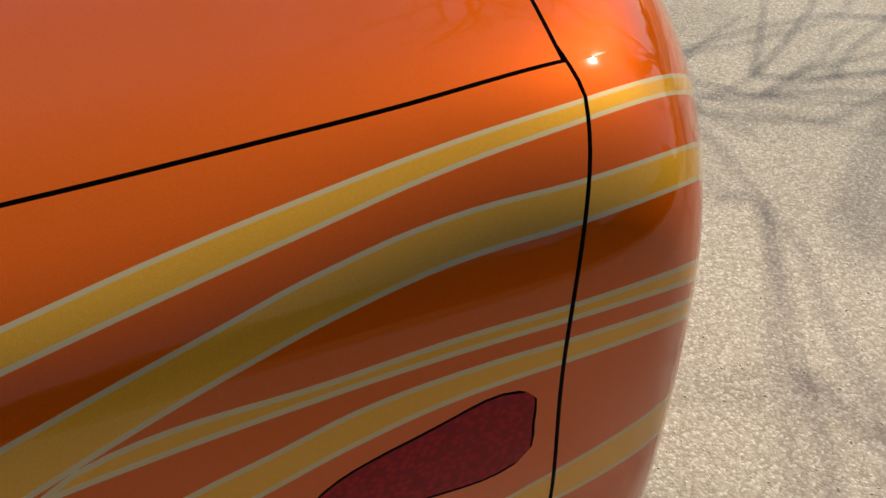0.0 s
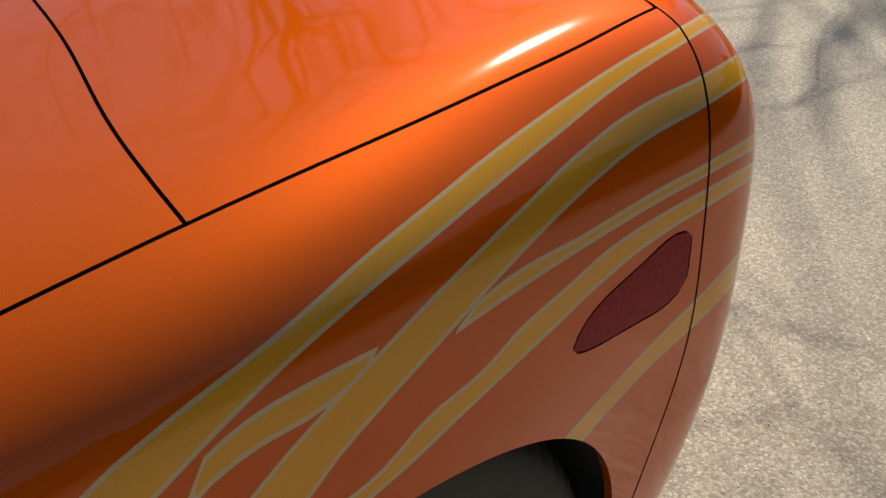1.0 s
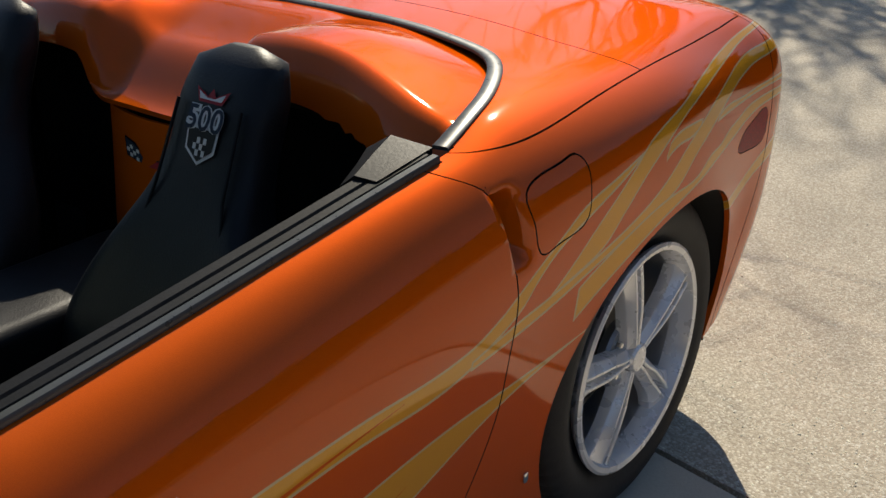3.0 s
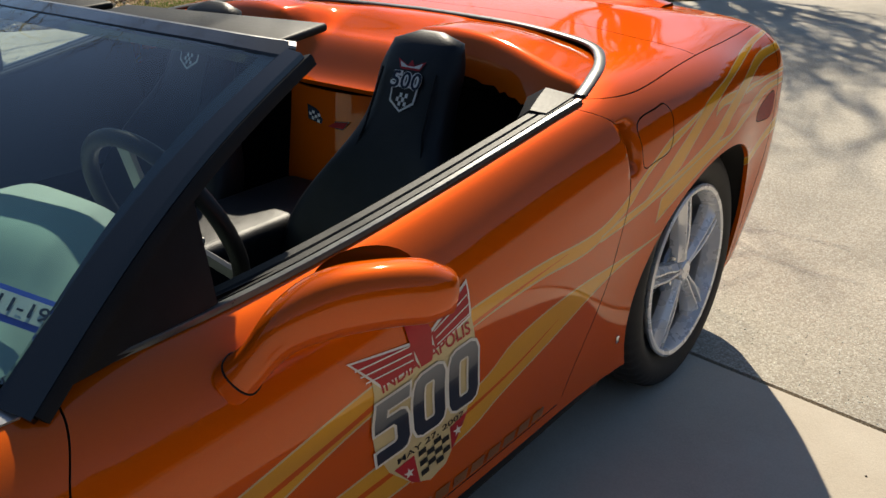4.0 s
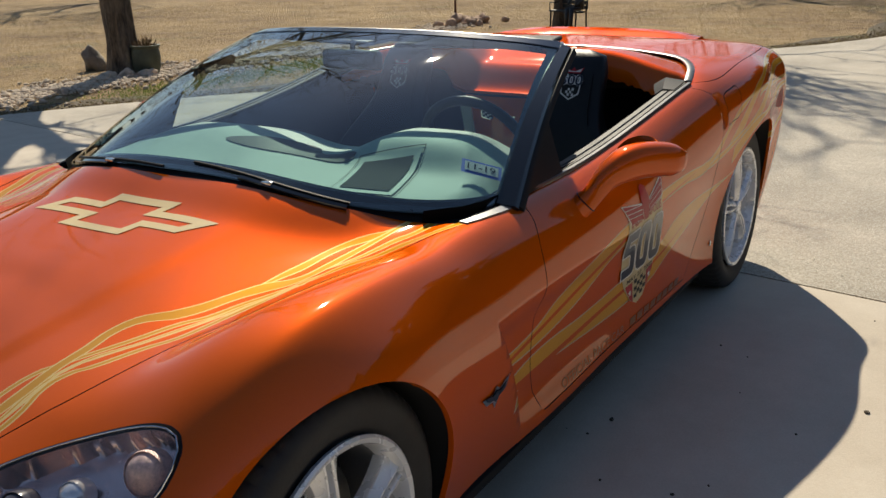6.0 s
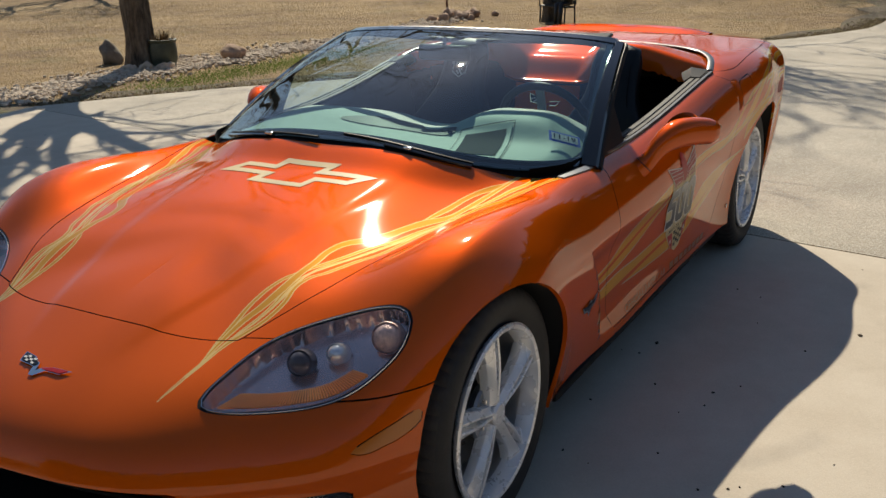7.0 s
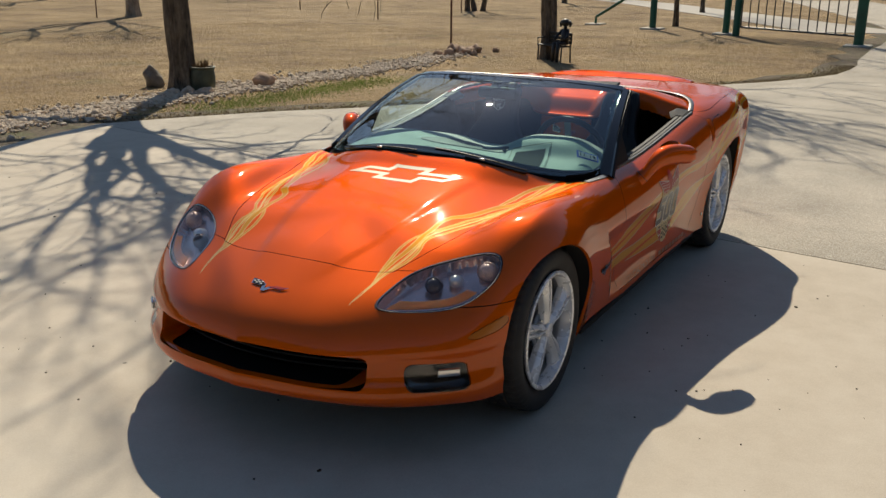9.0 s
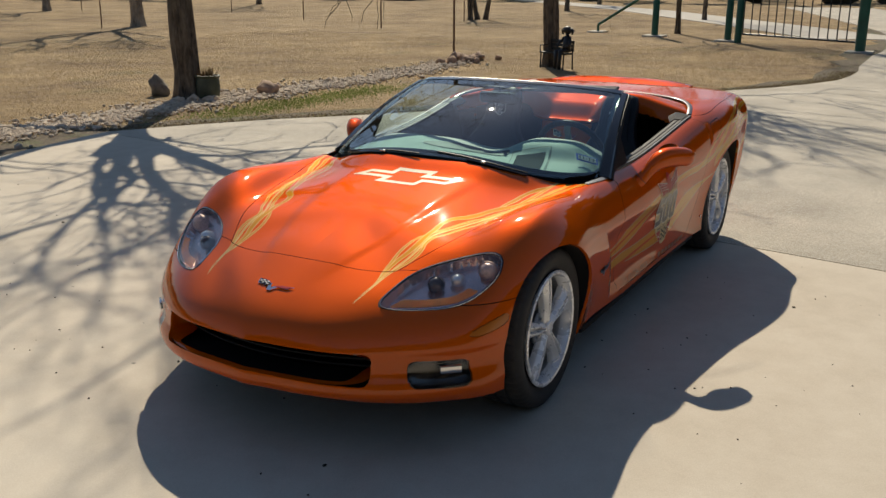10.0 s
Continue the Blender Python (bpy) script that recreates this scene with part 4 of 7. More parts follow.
def build_wheel(at, R, rim, w, phase, flip):
    """Outer side towards +y; flip turns it to the other flank."""
    h = w / 2
    m = Matrix.Translation(at) @ (Matrix.Rotation(math.pi, 4, "Z") if flip else Matrix())
    prof = [(rim + 0.004, h - 0.012), (rim + 0.006, h - 0.004), (rim, h), (rim - 0.010, h - 0.003), (rim - 0.014, h - 0.016), (rim - 0.020, h - 0.05), (rim - 0.028, h - 0.10), (rim - 0.022, -h + 0.03), (rim - 0.004, -h + 0.004), (rim + 0.004, -h + 0.012)]
    wheel = part("wheel", lathe(prof[:6], 72), M_ALLOY, car, "bright alloy wheel with five twin spokes", m=m)
    part("barrel", lathe(prof[5:], 72), M_BARREL, wheel)
    bm = tyre_mesh(R, rim, w)
    for f in bm.faces:
        c = f.calc_center_median()
        f.material_index = int(math.hypot(c.x, c.z) > R - 0.012)
    part("tyre", bm, M_RUBBER, wheel, "black low-profile tyre with dusty tread").data.materials.append(M_TREAD)
    face = h - 0.010
    for k in range(5):
        a = phase + k * 2 * math.pi / 5
        bm = spoke_bar(-1, rim, face)
        joined(bm, spoke_bar(1, rim, face))
        # web between the two bars, set back
        web = grid_mesh([[(0.04 + t * (rim - 0.060), face - 0.024, s * 0.012) for s in (-1, 1)] for t in (0, .3, .6, .95)])
        joined(bm, web)
        bmesh.ops.transform(bm, matrix=Matrix.Rotation(-a, 4, "Y"), verts=bm.verts)
        part("spoke", bm, M_ALLOY, wheel, angle=28)
        # lug nut in its pocket between spokes
        b = a + math.pi / 5
        nut = lathe([(0.0, 0.024), (0.007, 0.022), (0.0085, 0.016), (0.0085, 0.0)], 6)
        bmesh.ops.transform(nut, matrix=Matrix.Translation((0.057 * math.cos(b), face - 0.040, 0.057 * math.sin(b))), verts=nut.verts)
        part("lug_nut", nut, M_CHROME, wheel, angle=20)
    part("hub", lathe([(0.0, face - 0.030), (0.074, face - 0.032), (0.078, face - 0.040), (0.070, face - 0.060), (0.0, face - 0.060)], 40), M_ALLOYDARK, wheel)
    part("centre_cap", lathe([(0.0, face + 0.004), (0.026, face + 0.002), (0.031, face - 0.004), (0.032, face - 0.028)], 36), M_ALLOY, wheel, "round silver centre cap")
    part("brake_disc", lathe([(0.08, 0.012), (0.165, 0.012), (0.165, -0.012), (0.08, -0.012)], 48, closed=True), M_DISC, wheel)
    # added disc: the shade behind the spokes as near-black colour
    part("dark_backing", lathe([(0.0, -0.03), (rim - 0.03, -0.03), (rim - 0.03, -0.035), (0, -0.035)], 40), M_DARK, wheel)
    cal = box((0.09, 0.05, 0.14), (0.135, -0.002, 0.02), 0.012)
    part("brake_caliper", cal, M_ALLOYDARK, wheel)
    part("valve", tube([(rim * 0.80, face - 0.02, 0.0), (rim * 0.80 - 0.02, face - 0.012, 0)], 0.004, 8), M_BLACK, wheel)
    return wheel


FY, RY = 0.730, 0.726
for flip, s in ((False, 1), (True, -1)):
    build_wheel((FRONT_AXLE - 0.006, s * FY, FRONT_R), FRONT_R, 0.230, 0.245, radians(86), flip)
    build_wheel((REAR_AXLE + 0.008, s * RY, REAR_R), REAR_R, 0.239, 0.290, radians(83), flip)

# wheel housings and floor
for cx, cz, r, y0, y1 in ((1.343, 0.327, 0.347, 0.55, 0.815), (-1.335, 0.341, 0.367, 0.52, 0.860)):
    for s in (1, -1):
        rows = []
        for a in np.linspace(radians(-20), radians(200), 40):
            x, z = cx + (r + 0.003) * math.cos(a), cz + (r + 0.003) * math.sin(a)
            hit = SKIN.ray_cast(Vector((x, s * 1.5, z)), Vector((0, -s, 0)))[0]
            rows.append([(x, s * y, z) for y in (y0, (abs(hit.y) if hit else y1) - 0.008)])
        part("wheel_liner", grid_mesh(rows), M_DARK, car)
part("underbody", box((3.45, 1.30, 0.03), (0.0, 0, 0.165), 0.01), M_DARK, car)
for s in (1, -1):
    part("underbody", box((1.85, 0.18, 0.03), (0.0, s * 0.735, 0.175), 0.01), M_DARK, car)
part("front_lip", tube([(1.98 - 0.55 * (abs(y) / 0.62) ** 2.6 * 0.25, y, 0.215) for y in np.linspace(-0.44, 0.44, 21)], 0.022, 8), M_BLACK, car, "black air dam under the nose")

# ---------------------------------------------------------------- grille, lamps
rows = []
for y in np.linspace(-0.50, 0.50, 25):
    xb = 2.155 - 0.55 * (abs(y) / 0.62) ** 2.2 * 0.26
    rows.append([(xb - 0.025, y, 0.418), (xb - 0.10, y, 0.415), (xb - 0.15, y, 0.34), (xb - 0.10, y, 0.272), (xb - 0.03, y, 0.272)])
ring = []
for k in range(72):
    a = 2 * math.pi * k / 72
    y, z = 0.478 * math.copysign(abs(math.cos(a)) ** 0.28, math.cos(a)), 0.053 * math.copysign(abs(math.sin(a)) ** 0.45, math.sin(a))
    z += 0.353 - 0.01 * (abs(y) / 0.48) ** 2
    z -= lip_drop(z)
    hit = SKIN.ray_cast(Vector((3, y, z)), Vector((-1, 0, 0)))[0]
    w = smooth01(0.38, 0.47, abs(y))
    ring.append([(hit.x - 0.004, y, z), (hit.x - 0.014 - 0.03 * w, y * (1 - 0.03 * w), 0.350 + (z - 0.350) * 0.95), (hit.x - 0.022 - 0.09 * w, y * (1 - 0.12 * w), 0.350 + (z - 0.350) * 0.92)])
part("grille_surround", grid_mesh(ring, close_u=True), M_PAINT, car, "orange returns inside the grille mouth")
rows = []
for y in np.linspace(-0.50, 0.50, 31):
    low = 0.300 - 0.01 * (abs(y) / 0.48) ** 2
    low -= lip_drop(low) + 0.004
    hit = SKIN.ray_cast(Vector((3, y, low)), Vector((-1, 0, 0)))[0]
    rows.append([(hit.x - 0.006, y, low), (hit.x - 0.04, y, low - 0.004), (hit.x - 0.09, y, low - 0.006), (1.85, y * 0.96, low - 0.006)])
part("lip_return", thick(grid_mesh([r[:3] for r in rows]), 0.006), M_PAINT, car, "orange upper face of the lower lip")
part("grille_floor", thick(grid_mesh([r[2:] for r in rows]), 0.006), M_DARK, car)
part("grille_back", box((0.02, 1.10, 0.18), (1.86, 0, 0.345), 0.002), M_DARK, car)
part("grille_cavity", grid_mesh(rows), M_DARK, car, "black recess behind the grille mouth")
for k in range(3):
    z = 0.315 + k * 0.026
    part("grille_bar", tube([(2.16 - 0.19 * (abs(y) / 0.62) ** 2 - 0.09, y, z) for y in np.linspace(-0.46, 0.46, 13)], 0.005, 6), M_BLACK, car)

M_LAMPBOWL = worn("smoked_reflector", (0.80, 0.61, 0.58), 0.24, 0.8, scale=6, spread=0.2)
M_BOWL = worn("dark_lamp_bowl", (0.07, 0.065, 0.08), 0.2, scale=20, spread=0.1)
M_TURN = worn("ribbed_lamp_bowl", (0.60, 0.42, 0.38), 0.35, 0.2, scale=120, spread=0.4, bump=0.3)
# ribs and strip carry the reflection of the orange paint as colour
M_RIB = Mat("mirrored_orange_rib", (0.95, 0.42, 0.14), 0.25, 0.2).m
M_STRIP = worn("mirrored_orange_strip", (0.95, 0.38, 0.10), 0.25, 0.5, scale=30, spread=0.3)
M_PROJ = Mat("projector_glass", (0.90, 0.91, 0.92), 0.14, 0.55).m
M_FACET = Mat("faceted_lamp", (0.62, 0.62, 0.64), 0.18, 1.0).m


def sheet_copy(ob, depth, shrink=1.0):
    """A copy of a lens sheet, pushed in along its normals."""
    bm = bmesh.new()
    bm.from_mesh(ob.data)
    bmesh.ops.delete(bm, geom=[f for f in bm.faces if not f.smooth], context="FACES")
    bm.normal_update()
    c = sum((v.co for v in bm.verts), Vector()) / len(bm.verts)
    edge = {v for e in bm.edges if e.is_boundary for v in e.verts}
    for v in bm.verts:
        v.co = c + (v.co - c) * shrink - v.normal * (depth if v not in edge else 0.004)
    return bm


for key, s in (("headlight_l", 1), ("headlight_r", -1)):
    lens = panels[key]
    part("reflector", sheet_copy(lens, 0.045, 0.985), M_LAMPBOWL, lens, "dark smoked reflector bowl")
    out = Vector((0.72, s * 0.28, 0.63)).normalized()
    aim = Vector((1, s * 0.12, 0)).normalized()
    for (x, y, z), r, mat in (((1.695, .613, .590), .023, M_PROJ), ((1.757, .557, .582), .028, M_BOWL), ((1.632, .708, .624), .034, M_TURN)):
        bm = lathe([(0.0, 0.018), (r * 0.5, 0.015), (r * 0.85, 0.006), (r, -0.004), (r * 1.05, 0.001), (r * 1.09, -0.004), (r * 1.09, -0.03)], 32)
        q = Vector((0, 1, 0)).rotation_difference((out + aim).normalized())
        bmesh.ops.transform(bm, matrix=Matrix.Translation((x, s * y, z)) @ q.to_matrix().to_4x4(), verts=bm.verts)
        part("lamp_unit", bm, mat, lens, "round lamp unit behind the lens")
    # ribbed lower strip, the body's orange reflection put into its colour
    edge = spline([(1.935, .474, 0), (1.898, .536, 0), (1.84, .610, 0), (1.778, .673, 0), (1.72, .712, 0)], 54)
    strip_rows = []
    for x, y, _ in edge:
        inner = Vector((x, y, 0)).lerp(Vector((1.74, 0.57, 0)), 0.26)
        ends = []
        for px, py, low in ((x, y, 0.003), (inner.x, inner.y, 0.005)):
            hit, no, _, _ = SKIN.ray_cast(Vector((px, s * py, 2)), Vector((0, 0, -1)))
            ends.append(hit - no * math.copysign(low, no.z))
        part("rib", tube(ends, 0.0019, 5), M_RIB, lens)
        strip_rows.append([e - Vector((0.003, 0, 0.004)) for e in ends])
    part("rib_strip", grid_mesh(strip_rows), M_STRIP, lens, "strip along the lens's lower edge, coloured with the orange mirrored there")
    # thin bright rim round the lens
    ring = []
    for x, y in HEADLAMP:
        q = Vector((x, y, 0)).lerp(Vector((1.75, 0.6, 0)), 0.035)
        hit = SKIN.ray_cast(Vector((q.x, s * q.y, 2)), Vector((0, 0, -1)))[0]
        ring.append(hit + Vector((0.0012, s * 0.0008, 0.0012)))
    part("lamp_rim", tube(ring + ring[:1], 0.0015, 6), M_CHROME, lens, "thin bright rim round the lens")
for key in ("fog_light_l", "fog_light_r"):
    part("reflector", sheet_copy(panels[key], 0.03, 0.97), M_GLOSSBLK, panels[key])
    q = panels[key]
    c = sum((Vector(v.co) for v in q.data.vertices), Vector()) / len(q.data.vertices)
    part("lamp_unit", box((0.012, 0.080, 0.030), c + Vector((-0.020, 0.032 * math.copysign(1, c.y), 0.014)), 0.005, turn=Matrix.Rotation(math.copysign(-0.75, c.y), 4, "Z")), M_FACET, q, "bright fog lamp reflector")

# ---------------------------------------------------------------- surface lookups for trim and decals
def on_flank(x, z, lift=0.0015, s=1):
    hit, no, _, _ = SKIN.ray_cast(Vector((x, s * 1.5, z)), Vector((0, -s, 0)))
    return hit + no * lift if no.y * s > 0 else hit - no * lift


def on_top(x, y, lift=0.0015):
    hit, no, _, _ = SKIN.ray_cast(Vector((x, y, 2.0)), Vector((0, 0, -1)))
    return hit + no * (lift if no.z > 0 else -lift)


def flat_fill(outlines, cell=0.02):
    """A triangulated flat sheet inside outlines (x, y); holes are further outlines."""
    bm = bmesh.new()
    for o in outlines:
        vs = [bm.verts.new((a, b, 0)) for a, b in o]
        for a, b in zip(vs, vs[1:] + vs[:1]):
            bm.edges.new((a, b))
    bmesh.ops.triangle_fill(bm, use_beauty=True, edges=bm.edges[:])
    return sliced(bm, cell)


def sliced(bm, cell):
    """Cuts a flat sheet into cells, so that it can follow a curved surface."""
    xs, ys = [v.co.x for v in bm.verts], [v.co.y for v in bm.verts]
    for axis, lo, hi in ((0, min(xs), max(xs)), (1, min(ys), max(ys))):
        k = lo + cell
        while k < hi:
            p, n = [0, 0, 0], [0, 0, 0]
            p[axis], n[axis] = k, 1
            bmesh.ops.bisect_plane(bm, geom=bm.verts[:] + bm.edges[:] + bm.faces[:], plane_co=p, plane_no=n)
            k += cell
    return bm


def decal(name, outlines, place, material, parent, label="", cell=0.025):
    bm = flat_fill(outlines, cell) if isinstance(outlines, list) else sliced(outlines, cell)
    for v in bm.verts:
        v.co = place(v.co.x, v.co.y)
    bmesh.ops.recalc_face_normals(bm, faces=bm.faces)
    return part(name, bm, material, parent, label, angle=None)


def lettering(text, size, shear=0.0, bold=0.0, spacing=1.0):
    """The built-in font as a flat mesh, left edge and base line at the origin."""
    c = bpy.data.curves.new("lettering", "FONT")
    c.body, c.size, c.shear, c.offset, c.space_character, c.resolution_u = text, size, shear, bold, spacing, 3
    o = bpy.data.objects.new("lettering", c)
    scene.collection.objects.link(o)
    dg = bpy.context.evaluated_depsgraph_get()
    me = bpy.data.meshes.new_from_object(o.evaluated_get(dg))
    bm = bmesh.new()
    bm.from_mesh(me)
    bpy.data.objects.remove(o)
    bpy.data.meshes.remove(me)
    bpy.data.curves.remove(c)
    return bm


def fit_into(bm, x0, x1, y0, y1):
    xs, ys = [v.co.x for v in bm.verts], [v.co.y for v in bm.verts]
    a, b, c, d = min(xs), max(xs), min(ys), max(ys)
    for v in bm.verts:
        v.co.x = x0 + (v.co.x - a) / (b - a) * (x1 - x0)
        v.co.y = y0 + (v.co.y - c) / (d - c) * (y1 - y0)
    return bm


M_CREAM = worn("cream_decal", (0.68, 0.53, 0.29), 0.45, scale=20, spread=0.08, Specular_IOR_Level=0.15)
M_TAN = worn("tan_decal", (0.60, 0.49, 0.26), 0.35, scale=20, spread=0.08)
M_WHITE = worn("white_decal", (0.72, 0.70, 0.66), 0.35, scale=20, spread=0.06)
M_NAVY = worn("navy_decal", (0.02, 0.026, 0.045), 0.3, scale=20, spread=0.2, Specular_IOR_Level=0.2)
M_SILVERDEC = worn("copper_decal", (0.30, 0.115, 0.035), 0.3, 0.3, scale=20, spread=0.1)
M_REDDEC = worn("red_decal", (0.40, 0.022, 0.030), 0.35, scale=20, spread=0.12, Specular_IOR_Level=0.2)
M_BLACKDEC = worn("black_decal", (0.02, 0.018, 0.016), 0.35, scale=20, spread=0.2, Specular_IOR_Level=0.2)



def make_two_tone():
    """Number fill: silver grey above a wavy line, navy below."""
    m = Mat("silver_and_navy", rough=0.3)
    x, y, z = m.split(m.pos())
    h = m.math("ADD", m.math("MULTIPLY_ADD", x, 0.06, z), m.math("MULTIPLY", m.noise(16, 2), 0.02))
    m.base(m.ramp(h, (0.494, (0.012, 0.016, 0.035)), (0.512, (0.035, 0.042, 0.06)), (0.516, (0.13, 0.135, 0.14)), (0.58, (0.24, 0.245, 0.25))))
    return m.m


M_TWO = make_two_tone()
hood, door_l = panels["hood"], panels["door_l"]
# outlined cross emblem on the hood
BOW = [(-.268, 1.075), (-.205, 1.0), (-.100, 1.0), (-.085, .955), (.120, .955), (.100, 1.0), (.278, 1.0), (.215, 1.075), (.105, 1.075), (.088, 1.125), (-.118, 1.125), (-.100, 1.075)]


def inset(poly, d):
    out = []
    n = len(poly)
    for i in range(n):
        p, q, r = Vector(poly[i - 1]), Vector(poly[i]), Vector(poly[(i + 1) % n])
        a, b = (q - p).normalized(), (r - q).normalized()
        na, nb = Vector((-a.y, a.x)), Vector((-b.y, b.x))
        k = (na + nb) / max(1 + na.dot(nb), 0.2)
        out.append(tuple(q + k * d))
    return out


area = sum(a[0] * b[1] - b[0] * a[1] for a, b in zip(BOW, BOW[1:] + BOW[:1]))
decal("hood_emblem", [BOW, inset(BOW, math.copysign(0.026, area))], lambda y, x: on_top(x, y), M_CREAM, hood, "pale cream outlined cross-shaped emblem")

# door shield: u to the car's rear, v up, in metres from its middle
SX = -0.135


def shield(u, v, lift=0.0015):
    return on_flank(SX - u - 0.28 * (0.62 - v), v, lift)


SHIELD = [(-.129, .640), (-.141, .549), (-.136, .46), (-.110, .385), (-.060, .322), (-.012, .298), (.035, .312), (.10, .389), (.134, .47), (.141, .56), (.135, .650), (.0, .645)]
part_of = door_l
decal("door_shield", [inset(SHIELD, 0.006)], lambda u, v: shield(u, v, 0.0010), M_BLACKDEC, part_of, "shield decal with race lettering")
decal("shield_field", [SHIELD], lambda u, v: shield(u, v, 0.0016), M_TAN, part_of)
for pts, mat, lift in (([(-.165, .676), (-.02, .655), (-.02, .606), (-.115, .604)], M_WHITE, .0020), ([(-.158, .672), (-.026, .651), (-.026, .611), (-.112, .609)], M_REDDEC, .0026),
                       ([(.02, .655), (.150, .712), (.135, .640), (.02, .612)], M_WHITE, .0020), ([(.026, .652), (.144, .704), (.130, .644), (.026, .617)], M_REDDEC, .0026),
                       ([(-.026, .70), (-.008, .712), (.014, .702), (.028, .66), (.012, .60), (-.016, .60), (-.03, .655)], M_REDDEC, .0032)):
    decal("shield_wing", [pts], lambda u, v, q=lift: shield(u, v, q), mat, part_of)
for k in range(3):
    z = 0.618 + k * 0.014
    decal("shield_line", [[(-.145 + k * -.006, z + .012), (-.032, z + .004), (-.032, z + .0065), (-.145 + k * -.006, z + .0145)]], lambda u, v: shield(u, v, 0.0036), M_WHITE, part_of)
    decal("shield_line", [[(.032, z + .006), (.136, z + .03 + k * 0.004), (.136, z + .0325 + k * 0.004), (.032, z + .0085)]], lambda u, v: shield(u, v, 0.0036), M_WHITE, part_of)
bm = fit_into(lettering("INDIANAPOLIS", 0.04, 0, 0.0006), -.116, .126, .600, .628)
for v in bm.verts:
    v.co.y += 0.050 * v.co.x
decal("lettering", bm, lambda u, v: shield(u, v, 0.0028), M_REDDEC, part_of, "red lettering")
# block figures with a white border
FIVE = [(.02, 1), (1, 1), (1, .80), (.36, .80), (.36, .66), (.78, .66), (.92, .61), (1, .50), (1, .14), (.90, .03), (.76, 0), (0, 0), (0, .19), (.56, .19), (.64, .23), (.64, .44), (.56, .49), (.02, .49)][::-1]
ZERO = [(.24, 0), (.76, 0), (.92, .05), (1, .17), (1, .83), (.92, .95), (.76, 1), (.24, 1), (.08, .95), (0, .83), (0, .17), (.08, .05)]
HOLE = [(.38, .19), (.62, .19), (.66, .23), (.66, .77), (.62, .81), (.38, .81), (.34, .77), (.34, .23)]


def number_500(u0, u1, v0, v1, border):
    """Outlines of the three figures, grown by a border."""
    w, gap = (u1 - u0) / 3, 0.012
    for i, (outer, hole) in enumerate(((FIVE, None), (ZERO, HOLE), (ZERO, HOLE))):
        at = lambda poly: [(u0 + i * w + gap / 2 + x * (w - gap), v0 + y * (v1 - v0)) for x, y in poly]
        yield [inset(at(outer), -border)] + ([inset(at(hole), border * 0.8)] if hole else [])


for grow_by, mat, lift in ((0.0060, M_WHITE, 0.0034), (0.0, M_TWO, 0.0040)):
    for outl in number_500(-.142, .150, .4285, .583, grow_by):
        decal("number", [[(u, v + 0.045 * u) for u, v in o] for o in outl], lambda u, v, q=lift: shield(u, v, q), mat, part_of, "large navy and silver number with white outline")
bm = fit_into(lettering("MAY 27, 2007", 0.03, 0, 0.0003), -.088, .100, .396, .413)
for v in bm.verts:
    v.co.y += 0.085 * v.co.x
decal("lettering", bm, lambda u, v: shield(u, v, 0.0030), M_BLACKDEC, part_of)
STAR = [(math.sin(k * math.pi / 5) * (1, .42)[k % 2] * .014, math.cos(k * math.pi / 5) * (1, .42)[k % 2] * .014) for k in range(10)]
for pts, cu, cv in (([(-.098, .382), (-.045, .388), (-.040, .310), (-.062, .326)], -.064, .352), ([(.058, .398), (.112, .412), (.096, .386), (.056, .336)], .078, .378)):
    decal("shield_red", [pts], lambda u, v: shield(u, v, 0.0024), M_REDDEC, part_of)
    decal("shield_star", [[(cu + u, cv + v) for u, v in STAR]], lambda u, v: shield(u, v, 0.0030), M_WHITE, part_of)
for i in range(4):
    for j in range(5):
        if (i + j) % 2 == 0:
            u, v = -.034 + i * .0215, .322 + j * .0135 + i * .002
            decal("check", [[(u, v), (u + .0215, v + .002), (u + .0215, v + .0155), (u, v + .0135)]], lambda a, b: shield(a, b, 0.0030), M_BLACKDEC, part_of)
# rocker lettering and bars for a maker's name
bm = fit_into(lettering("OFFICIAL PACE CAR", 0.04, 0.2, 0.0), -.47, -.02, .235, .258)
decal("lettering", bm, lambda u, v: on_flank(SX - u, v, 0.0020), M_SILVERDEC, part_of, "copper lettering along the sill")
for k in range(8):
    u = 0.03 + k * 0.058
    decal("lettering_bar", [[(u, .236), (u + .044, .236), (u + .050, .259), (u + .006, .259)]], lambda a, b: on_flank(SX - a, b, 0.0020), M_SILVERDEC, part_of)

# winged fender badge and crossed-flag badges as plain shapes
def badge_flags(name, parent, place, scale, label):
    for pts, mat, lift in (([(-.078, .040), (-.040, .030), (-.010, .006), (-.004, -.024), (.010, -.006), (.034, .006), (.088, .012), (.064, -.014), (.022, -.016), (.002, -.046), (-.012, -.046), (-.020, -.012), (-.072, -.002)], M_CHROME, .004),
                           ([(-.073, .036), (-.041, .027), (-.013, .004), (-.018, -.009), (-.068, .001)], M_NAVY, .0055),
                           ([(.006, -.012), (.033, .003), (.080, .009), (.063, -.011), (.020, -.013)], M_REDDEC, .0055)):
        decal(name, [[(a * scale, b * scale) for a, b in pts]], lambda u, v, q=lift: place(u, v, q), mat, parent, label, cell=0.05)
    for i in range(4):
        for j in range(3):
            if (i + j) % 2:
                u, v = (-.066 + i * .011) * scale, (.003 + j * .0085 - i * .0028) * scale
                decal("check", [[(u, v), (u + .010 * scale, v - .002 * scale), (u + .010 * scale, v + .006 * scale), (u, v + .008 * scale)]], lambda a, b: place(a, b, .0075), M_WHITE, parent)


